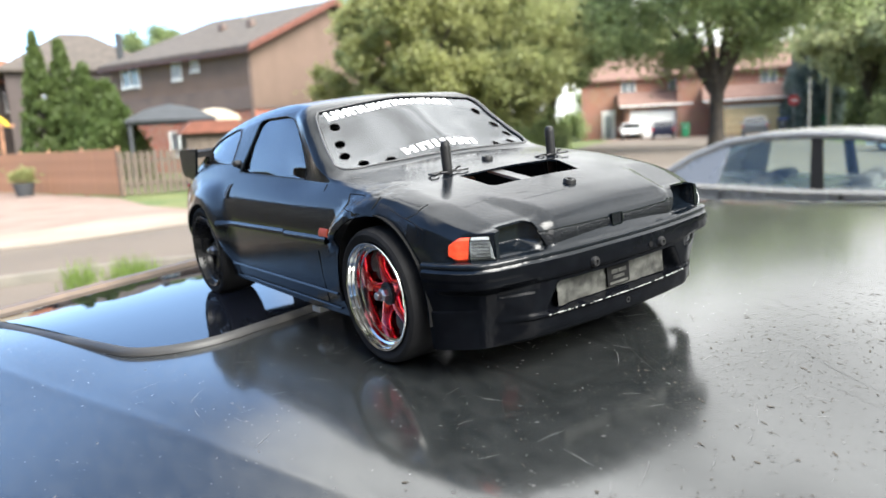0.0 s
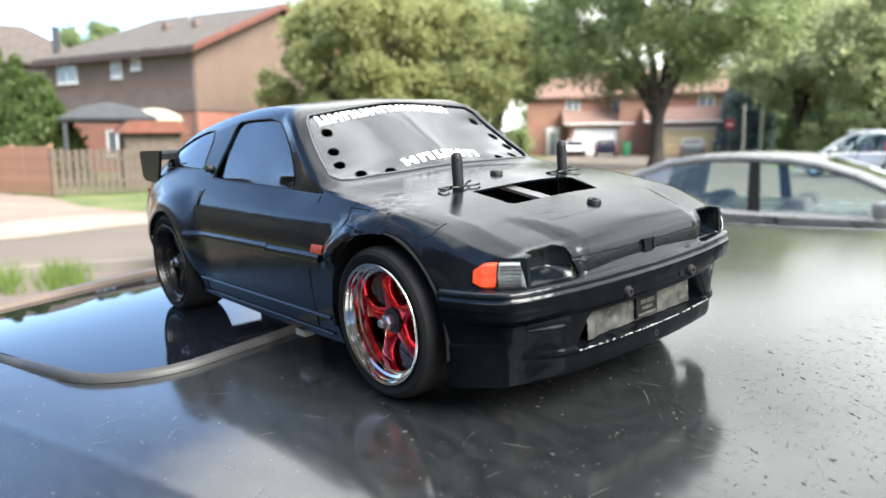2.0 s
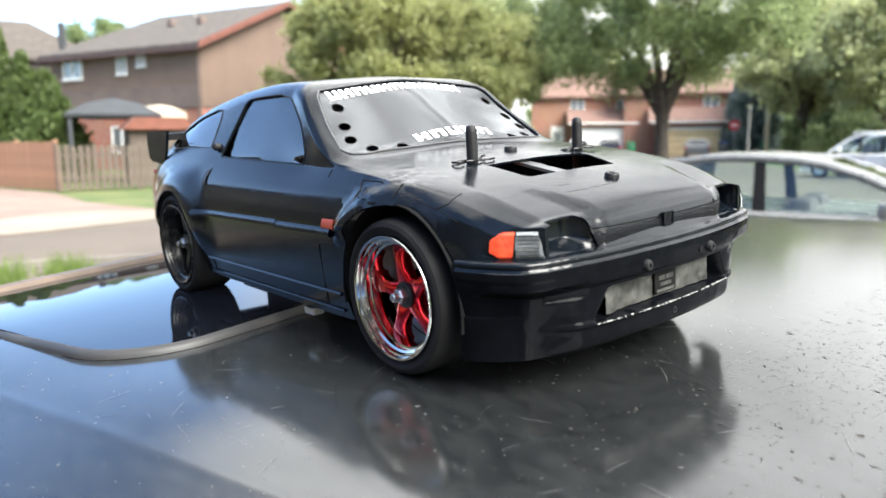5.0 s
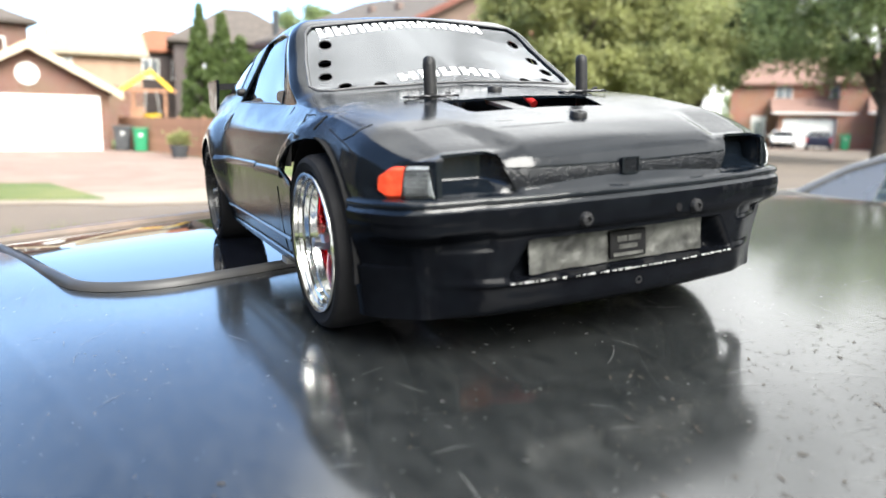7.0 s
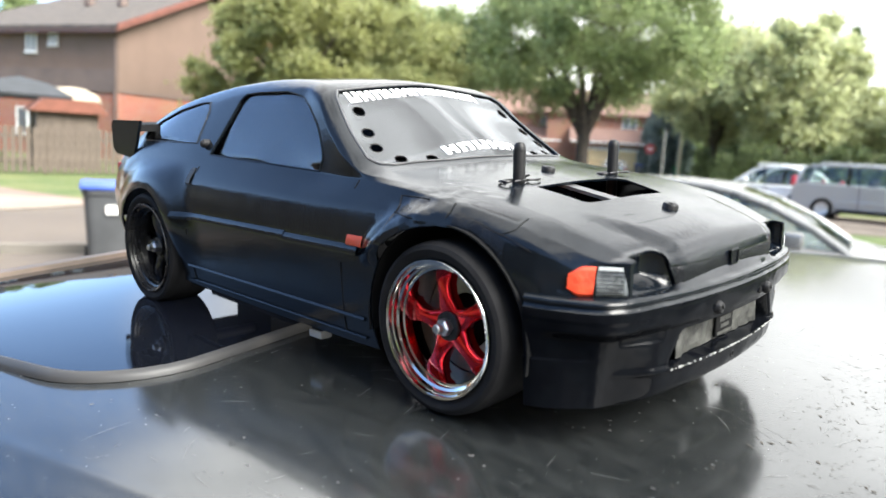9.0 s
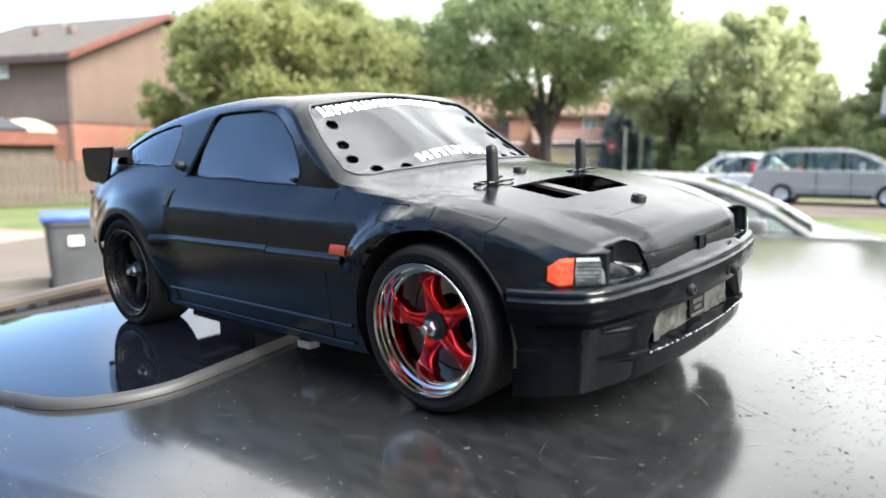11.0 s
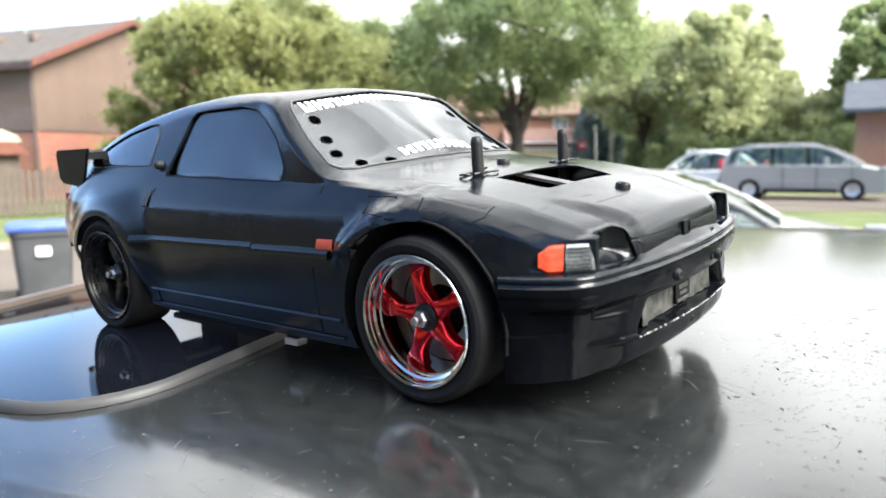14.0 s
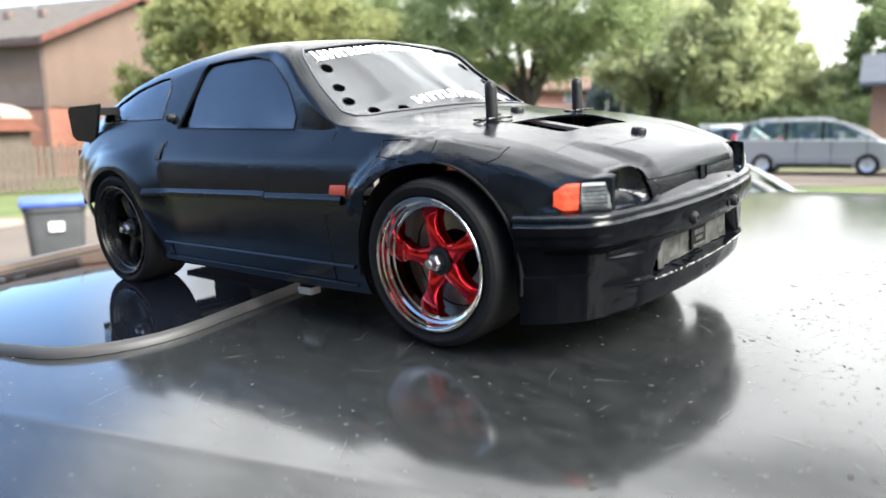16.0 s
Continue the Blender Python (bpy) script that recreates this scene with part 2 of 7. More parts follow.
def bm_tube(bm, pts, r, seg=8, cap=True):
    """A round bar along points; r: one radius or one each."""
    pts = [Vector(p) for p in pts]
    rs = r if isinstance(r, (list, tuple)) else [r] * len(pts)
    rings, ref = [], Vector((0.31, 0.17, 0.93))
    for i, p in enumerate(pts):
        d = (pts[min(i + 1, len(pts) - 1)] - pts[max(i - 1, 0)]).normalized()
        a = d.cross(ref)
        a = (a if a.length > 0.05 else d.cross(Vector((1, 0, 0)))).normalized()
        b = d.cross(a)
        rings.append([bm.verts.new(p + rs[i] * (math.cos(t) * a + math.sin(t) * b)) for t in (2 * math.pi * k / seg for k in range(seg))])
    for a, b in zip(rings, rings[1:]):
        for i in range(seg):
            bm.faces.new((a[i], a[(i + 1) % seg], b[(i + 1) % seg], b[i]))
    if cap:
        bm.faces.new(rings[0]), bm.faces.new(rings[-1])
    bmesh.ops.recalc_face_normals(bm, faces=bm.faces)
    return bm


def tube(pts, r, seg=8):
    return bm_tube(bmesh.new(), pts, r, seg)


def bm_prism(bm, poly, lo, hi, axis):
    """A polygon in the two other axes, drawn out along axis from lo to hi."""
    def at(p, h):
        c = list(p)
        c.insert(axis, h)
        return c
    a = [bm.verts.new(at(p, lo)) for p in poly]
    b = [bm.verts.new(at(p, hi)) for p in poly]
    bm.faces.new(a), bm.faces.new(b)
    for i in range(len(poly)):
        j = (i + 1) % len(poly)
        bm.faces.new((a[i], a[j], b[j], b[i]))
    bmesh.ops.recalc_face_normals(bm, faces=bm.faces)
    return bm


def prism(poly, lo, hi, axis):
    return bm_prism(bmesh.new(), poly, lo, hi, axis)


def grid_mesh(rows, wrap=False):
    """Faces between rows of points."""
    bm = bmesh.new()
    vs = [[bm.verts.new(p) for p in row] for row in rows]
    for a, b in zip(vs, vs[1:]):
        k = len(a)
        for i in range(k if wrap else k - 1):
            bm.faces.new((a[i], a[(i + 1) % k], b[(i + 1) % k], b[i]))
    return bm


def slab(rows, thick):
    """A sheet given by rows of points, with a thickness downwards along its normals."""
    bm = grid_mesh(rows)
    bmesh.ops.recalc_face_normals(bm, faces=bm.faces)
    bmesh.ops.solidify(bm, geom=list(bm.faces), thickness=thick)
    return bm


def curve(keys):
    """A smooth, monotone curve through (x, value) pairs."""
    ks = sorted(keys)
    xs, ys = np.array([k[0] for k in ks]), np.array([k[1] for k in ks])
    h, d = np.diff(xs), np.diff(ys) / np.diff(xs)
    m = np.r_[d[0], [0 if a * b <= 0 else 2 * a * b / (a + b) for a, b in zip(d, d[1:])], d[-1]]

    def f(x):
        x = min(max(x, xs[0]), xs[-1])
        i = min(int(np.searchsorted(xs, x, side="right")) - 1, len(xs) - 2)
        i = max(i, 0)
        t = (x - xs[i]) / h[i]
        return float((2 * t**3 - 3 * t**2 + 1) * ys[i] + (t**3 - 2 * t**2 + t) * h[i] * m[i] + (3 * t**2 - 2 * t**3) * ys[i + 1] + (t**3 - t**2) * h[i] * m[i + 1])
    return f


def smoothstep(a, b, x):
    t = min(max((x - a) / (b - a), 0), 1)
    return t * t * (3 - 2 * t)


def cut(ob, cutters):
    """Cuts holes into a mesh object, for good."""
    for bm in cutters:
        me = bpy.data.meshes.new("cutter")
        bmesh.ops.recalc_face_normals(bm, faces=bm.faces)
        bm.to_mesh(me)
        bm.free()
        c = new("cutter", me)
        mod = ob.modifiers.new("cut", "BOOLEAN")
        mod.operation, mod.object, mod.solver = "DIFFERENCE", c, "EXACT"
        bpy.context.view_layer.update()
        done = bpy.data.meshes.new_from_object(ob.evaluated_get(bpy.context.evaluated_depsgraph_get()))
        ob.modifiers.clear()
        ob.data = done
        bpy.data.objects.remove(c)
        bpy.data.meshes.remove(me)
    ob.data.set_sharp_from_angle(angle=radians(38))
    return ob


def punch(bm, poly, axis, keep):
    """Cuts a convex polygon (in the two axes other than axis) out of a sheet, where keep(centre) is true."""
    ax = [i for i in range(3) if i != axis]
    cx, cy = sum(p[0] for p in poly) / len(poly), sum(p[1] for p in poly) / len(poly)
    lo = [min(p[i] for p in poly) - 0.006 for i in (0, 1)]
    hi = [max(p[i] for p in poly) + 0.006 for i in (0, 1)]
    planes = []
    for i in range(len(poly)):
        (x0, y0), (x1, y1) = poly[i], poly[(i + 1) % len(poly)]
        n = Vector((y1 - y0, x0 - x1)).normalized()
        if n.dot(Vector((x0 - cx, y0 - cy))) < 0:
            n = -n
        co, no = [0.0] * 3, [0.0] * 3
        co[ax[0]], co[ax[1]], no[ax[0]], no[ax[1]] = x0, y0, n.x, n.y
        planes.append((Vector(co), Vector(no)))
    for co, no in planes:
        fs = []
        for f in bm.faces:
            c = f.calc_center_median()
            if keep(c) and lo[0] < c[ax[0]] < hi[0] and lo[1] < c[ax[1]] < hi[1]:
                fs.append(f)
        geom = list({v for f in fs for v in f.verts}) + list({e for f in fs for e in f.edges}) + fs
        bmesh.ops.bisect_plane(bm, geom=geom, dist=1e-7, plane_co=co, plane_no=no)
    gone = [f for f in bm.faces if keep(c := f.calc_center_median()) and all((c - co).dot(no) < 1e-7 for co, no in planes)]
    bmesh.ops.delete(bm, geom=gone, context="FACES")


def circle(cx, cy, r, n=40):
    return [(cx + r * math.cos(2 * math.pi * k / n), cy + r * math.sin(2 * math.pi * k / n)) for k in range(n)]


# ---- the black car whose roof carries the model ----
A15 = radians(15)
CU, SU = math.cos(A15), math.sin(A15)


def uv_xy(u, v):
    return u * CU - v * SU, u * SU + v * CU


def roof_z(x, y):
    u, v = x * CU + y * SU, -x * SU + y * CU
    z = -0.0040 - 0.0239 * x - 0.0149 * y - 0.030 * x * x - 0.046 * y * y + 0.0025 * smoothstep(-0.13, 0.0, x)
    if v < -0.12:
        z -= 1.35 * (v + 0.12) ** 2 if v > -0.170 else 0.003375 + 0.135 * (-0.170 - v)
    if v < -0.170:
        z -= 0.10 * (math.hypot(-0.170 - v, 0.002) - 0.002)
    if -0.19 < v < -0.15:
        z += 0.00022 * math.exp(-((v + 0.170) / 0.003) ** 2)
    if v > 0.42:
        z -= 0.35 * (v - 0.42) ** 2
    if u < -0.25:
        z -= 0.25 * (u + 0.25) ** 2
    if u < -0.405:
        z -= 0.9 * (u + 0.405) ** 2
    if u > 0.25:
        z -= 0.4 * (u - 0.25) ** 2
    return z


def roof_pt(u, v, up=0.0):
    x, y = uv_xy(u, v)
    return (x, y, roof_z(x, y) + up)


def paint_roof():
    m = mat("scratched_black_car_paint", (0.010, 0.012, 0.014), 0.10, coat=0.0, spec=0.9)
    n, l = m.node_tree.nodes, m.node_tree.links
    p = n["Principled BSDF"]
    # a wide, weak sheen from wax haze and fine wear
    p.inputs["Coat Weight"].default_value, p.inputs["Coat Roughness"].default_value = 0.21, 0.42
    co = n.new("ShaderNodeTexCoord")
    # worn, dull areas and clear ones
    t1 = n.new("ShaderNodeTexNoise")
    t1.inputs["Scale"].default_value, t1.inputs["Detail"].default_value = 9, 8
    r1 = n.new("ShaderNodeMapRange")
    r1.inputs["From Min"].default_value, r1.inputs["From Max"].default_value = 0.3, 0.72
    r1.inputs["To Min"].default_value, r1.inputs["To Max"].default_value = 0.10, 0.165
    # fine hairline scratches
    mp = n.new("ShaderNodeMapping")
    mp.inputs["Rotation"].default_value, mp.inputs["Scale"].default_value = (0, 0, 0.6), (14, 160, 1)
    t2 = n.new("ShaderNodeTexNoise")
    t2.inputs["Scale"].default_value, t2.inputs["Detail"].default_value = 3.0, 3
    r2 = n.new("ShaderNodeMapRange")
    r2.inputs["From Min"].default_value, r2.inputs["From Max"].default_value = 0.60, 0.74
    r2.inputs["To Min"].default_value, r2.inputs["To Max"].default_value = 0.0, 0.10
    # dust specks
    vo = n.new("ShaderNodeTexNoise")
    vo.inputs["Scale"].default_value, vo.inputs["Detail"].default_value = 330, 3
    r3 = n.new("ShaderNodeMapRange")
    r3.inputs["From Min"].default_value, r3.inputs["From Max"].default_value = 0.70, 0.74
    t4 = n.new("ShaderNodeTexNoise")
    t4.inputs["Scale"].default_value = 26
    r4 = n.new("ShaderNodeMapRange")
    r4.inputs["From Min"].default_value, r4.inputs["From Max"].default_value = 0.40, 0.60
    mul = n.new("ShaderNodeMath")
    mul.operation = "MULTIPLY"
    add = n.new("ShaderNodeMath")
    mx = n.new("ShaderNodeMixRGB")
    mx.inputs["Color1"].default_value, mx.inputs["Color2"].default_value = (0.010, 0.012, 0.016, 1), (0.065, 0.062, 0.06, 1)
    ob = co.outputs["Object"]
    for t in (t1, vo, t4):
        l.new(ob, t.inputs["Vector"])
    l.new(ob, mp.inputs["Vector"])
    l.new(mp.outputs["Vector"], t2.inputs["Vector"])
    l.new(t1.outputs["Fac"], r1.inputs["Value"])
    l.new(t2.outputs["Fac"], r2.inputs["Value"])
    l.new(r1.outputs["Result"], add.inputs[0])
    l.new(r2.outputs["Result"], add.inputs[1])
    spot = n.new("ShaderNodeMath")
    spot.operation, spot.inputs[1].default_value = "MULTIPLY_ADD", 0.6
    l.new(mul.outputs["Value"], spot.inputs[0])
    l.new(add.outputs["Value"], spot.inputs[2])
    l.new(spot.outputs["Value"], p.inputs["Roughness"])
    # a thin film of dust and polish haze
    t5 = n.new("ShaderNodeTexNoise")
    t5.inputs["Scale"].default_value, t5.inputs["Detail"].default_value = 150, 9
    t5.inputs["Roughness"].default_value = 0.65
    m5 = n.new("ShaderNodeMapping")
    m5.inputs["Rotation"].default_value, m5.inputs["Scale"].default_value = (0, 0, 0.9), (0.55, 1.5, 1)
    l.new(ob, m5.inputs["Vector"])
    l.new(m5.outputs["Vector"], t5.inputs["Vector"])
    hz = n.new("ShaderNodeMapRange")
    hz.inputs["From Min"].default_value, hz.inputs["From Max"].default_value = 0.40, 0.80
    l.new(t5.outputs["Fac"], hz.inputs["Value"])
    sp = n.new("ShaderNodeMapRange")
    sp.inputs["From Min"].default_value, sp.inputs["From Max"].default_value = 0.38, 0.66
    sp.inputs["To Min"].default_value, sp.inputs["To Max"].default_value = 0.96, 0.90
    l.new(t5.outputs["Fac"], sp.inputs["Value"])
    l.new(sp.outputs["Result"], p.inputs["Specular IOR Level"])
    hm = n.new("ShaderNodeMixRGB")
    hm.inputs["Color1"].default_value, hm.inputs["Color2"].default_value = (0.010, 0.0115, 0.012, 1), (0.028, 0.030, 0.030, 1)
    l.new(hz.outputs["Result"], hm.inputs["Fac"])
    l.new(hm.outputs["Color"], mx.inputs["Color1"])
    l.new(vo.outputs["Fac"], r3.inputs["Value"])
    l.new(t4.outputs["Fac"], r4.inputs["Value"])
    l.new(r3.outputs["Result"], mul.inputs[0])
    l.new(r4.outputs["Result"], mul.inputs[1])
    l.new(mul.outputs["Value"], mx.inputs["Fac"])
    l.new(mx.outputs["Color"], p.inputs["Base Color"])
    return m


M_PAINT = paint_roof()
M_SUNROOF = mat("sunroof_glass", (0.004, 0.005, 0.008), 0.025, spec=0.30, rough2=0.04, scale=14)
M_SCRATCH = mat("scratched_clearcoat", (0.15, 0.15, 0.15), 0.6)
M_DIRT = mat("dried_dirt", (0.040, 0.034, 0.027), 0.8, second=(0.07, 0.06, 0.05), scale=200, spec=0.12)
M_TRIM = mat("weathered_rubber_trim", (0.026, 0.026, 0.027), 0.5, second=(0.052, 0.049, 0.046), scale=30)
M_RAIL = mat("dusty_roof_edge", (0.14, 0.095, 0.068), 0.55, second=(0.08, 0.06, 0.045), scale=25)
M_BODY = mat("black_car_body_paint", (0.010, 0.011, 0.013), 0.15, rough2=0.25, scale=6)


def black_car():
    car = empty("car", G_TILT, "black car with a scratched roof and a sunroof, parked", "car")
    us = [-0.95 + 0.02 * i for i in range(86)]
    vs = [-0.44 + 0.012 * i for i in range(36)] + [0.0 + 0.03 * i for i in range(37)]
    vs = sorted(set(round(v, 4) for v in vs + [-0.180, -0.1775, -0.1755, -0.174, -0.1725, -0.1715, -0.1705, -0.1695, -0.1685, -0.167, -0.1655, -0.164, -0.161]))
    rows = [[roof_pt(u, v) for v in vs] for u in us]
    part("roof", slab(rows, 0.0015), M_PAINT, car, "scratched dusty black painted roof")
    # sunroof glass with a rounded front corner, and the trim that runs round it
    v0, v1, u0, u1, r = -0.128, 0.80, -0.389, -0.137, 0.045

    def outline(off):
        pts = [(u0, v0 - off)]
        for k in range(9):
            a = radians(90 * k / 8)
            pts.append((u1 - r + (r + off) * math.sin(a), v0 + r - (r + off) * math.cos(a)))
        for k in range(1, 12):
            f = k / 12
            pts.append((u1 + off + 0.012 * math.sin(math.pi * f), v0 + r + (v1 - v0 - 2 * r) * f))
        for k in range(9):
            a = radians(90 * k / 8)
            pts.append((u1 - r + (r + off) * math.cos(a), v1 - r + (r + off) * math.sin(a)))
        pts.append((u0, v1 + off))
        return pts
    rows = []
    edge = outline(0.0)
    for k in range(13):
        f = k / 12
        rows.append([roof_pt(u0 + (u - u0) * f, v, 0.0022) for u, v in edge])
    part("sunroof", slab(rows, 0.0012), M_SUNROOF, car, "dark tinted glass sunroof")
    prof = [(-0.001, 0.0012), (-0.0003, 0.0034), (0.0016, 0.0041), (0.0034, 0.0036), (0.0048, 0.0020), (0.0052, 0.0002)]
    rows = []
    for o, h in prof:
        rows.append([roof_pt(u, v, h) for u, v in outline(o)])
    part("sunroof_trim", slab(rows, 0.0004), M_TRIM, car, "weathered grey rubber sunroof trim")
    rows = []
    for du, h in ((0.003, 0.001), (0.001, 0.0052), (-0.006, 0.0065), (-0.014, 0.005), (-0.018, 0.0)):
        rows.append([roof_pt(u0 + du, v0 - 0.02 + (v1 - v0 + 0.04) * k / 40, h) for k in range(41)])
    part("roof_rail", slab(rows, 0.0006), M_RAIL, car, "dusty brown edge strip behind the sunroof")
    # hairline scratches in the paint: pale, short ones round the model, a few long dark ones
    for label, count, pale, seed in (("fine pale scratches", 130, True, 3), ("long dark scratches", 5, False, 4)):
        bm, rnd = bmesh.new(), random.Random(seed)
        for k in range(count):
            if pale:
                u, v, a, ln = rnd.uniform(-0.12, 0.24), rnd.uniform(-0.17, 0.16), rnd.uniform(-0.5, 2.2), rnd.uniform(0.003, 0.018)
            else:
                u, v, a, ln = rnd.uniform(0.06, 0.18), rnd.uniform(-0.05, 0.16), rnd.uniform(-0.9, -0.4), rnd.uniform(0.03, 0.06)
            bend, w = rnd.uniform(-0.2, 0.2), rnd.uniform(0.00004, 0.00009)
            prev = None
            for j in range(9):
                f = j / 8 - 0.5
                uu, vv = u + ln * f * math.cos(a + bend * f), v + ln * f * math.sin(a + bend * f)
                ww = w * (1 - 3.6 * f * f)
                pair = [bm.verts.new(roof_pt(uu - sg * ww * math.sin(a), vv + sg * ww * math.cos(a), 0.00025)) for sg in (-1, 1)]
                if prev:
                    bm.faces.new((prev[0], pair[0], pair[1], prev[1]))
                prev = pair
        part("scratch", bm, M_SCRATCH if pale else M_DECK, car, label, kind="stuff")
    # pale grains of dust
    bm, rnd = bmesh.new(), random.Random(33)
    for k in range(520):
        u, v, r = rnd.uniform(-0.13, 0.26), rnd.uniform(-0.21, 0.12), rnd.choice((0.00012, 0.00016, 0.00022, 0.0003))
        bm.faces.new([bm.verts.new(roof_pt(u + r * rnd.uniform(0.6, 1.3) * math.cos(j * 1.2566), v + r * rnd.uniform(0.6, 1.3) * math.sin(j * 1.2566), 0.00022)) for j in range(5)])
    part("dust", bm, M_SCRATCH, car, "pale grains of dust", 0, "stuff")
    # specks of dirt and chipped lacquer
    bm, rnd = bmesh.new(), random.Random(21)
    for k in range(3400):
        x, y = (rnd.uniform(0.03, 0.24), rnd.uniform(-0.02, 0.36)) if k < 300 else (rnd.gauss(0.14, 0.045), rnd.gauss(0.10, 0.10))
        if k >= 300 and x < 0.085:
            continue
        u, v = x * CU + y * SU, -x * SU + y * CU
        a, ln, w = rnd.gauss(-0.5, 0.5), rnd.uniform(0.0002, 0.0007 if k % 9 else 0.0020) * (1 + 1.2 * max(y, 0)), rnd.uniform(0.00010, 0.00026 if k % 9 else 0.0005)
        ring = []
        for j in range(7):
            t = 2 * math.pi * j / 7
            q = rnd.uniform(0.6, 1.2)
            du, dv = ln * q * math.cos(t), w * q * math.sin(t)
            ring.append(bm.verts.new(roof_pt(u + du * math.cos(a) - dv * math.sin(a), v + du * math.sin(a) + dv * math.cos(a), 0.0002)))
        bm.faces.new(ring)
    part("dirt", bm, M_DIRT, car, "dark dried specks of dirt", 0, "stuff")
    # the cabin and lower body under the roof
    rings = []
    for z, du0, du1, dv in ((-0.10, -0.95, 0.75, 0.0), (-0.42, -1.30, 1.25, 0.16), (-0.50, -1.85, 2.0, 0.18), (-0.9, -1.95, 2.15, 0.22), (-1.22, -1.85, 2.05, 0.17)):
        ring = []
        for k in range(48):
            a = 2 * math.pi * k / 48
            c, s = math.cos(a), math.sin(a)
            e = 0.35
            cu = math.copysign(abs(c) ** e, c)
            sv = math.copysign(abs(s) ** e, s)
            x, y = uv_xy((du0 + du1) / 2 + (du1 - du0) / 2 * cu, 0.2 + (0.62 + dv) * sv)
            zz = z if z < -0.2 else min(roof_z(*uv_xy(min(max((du0 + du1) / 2 + (du1 - du0) / 2 * cu, -0.95), 0.75), min(max(0.2 + 0.62 * sv, -0.44), 1.08))) - 0.004, -0.02)
            ring.append((x, y, zz))
        rings.append(ring)
    bm = grid_mesh(rings, wrap=True)
    bm.faces.ensure_lookup_table()
    bmesh.ops.recalc_face_normals(bm, faces=bm.faces)
    part("lower_body", bm, M_BODY, car, "glossy black car body")
    for u in (-1.25, 1.35):
        for v in (-0.56, 0.96):
            x, y = uv_xy(u, v)
            w = Matrix.Translation((x, y, -1.16)) @ Matrix.Rotation(A15, 4, "Z") @ Matrix.Rotation(math.pi / 2, 4, "X")
            part("wheel", lathe([(0.0, -0.1), (0.2, -0.1), (0.22, -0.08), (0.3, -0.1), (0.315, -0.07), (0.315, 0.07), (0.3, 0.1), (0.22, 0.08), (0.2, 0.1), (0.0, 0.1)], 32, w), M_RUBBER, car)
    return car


black_car()

# ---- the model car ----
Z_TOP = curve([(0.072, 0.0622), (0.066, 0.0664), (0.056, 0.0702), (0.047, 0.0724), (0.02, 0.0785), (-0.0114, 0.0838), (-0.030, 0.0862), (-0.039, 0.0874),
               (-0.050, 0.0955), (-0.070, 0.1090), (-0.090, 0.1215), (-0.096, 0.1240), (-0.108, 0.1258), (-0.125, 0.1270), (-0.145, 0.1274), (-0.18, 0.1260),
               (-0.215, 0.1225), (-0.25, 0.1165), (-0.28, 0.1085), (-0.294, 0.103)])
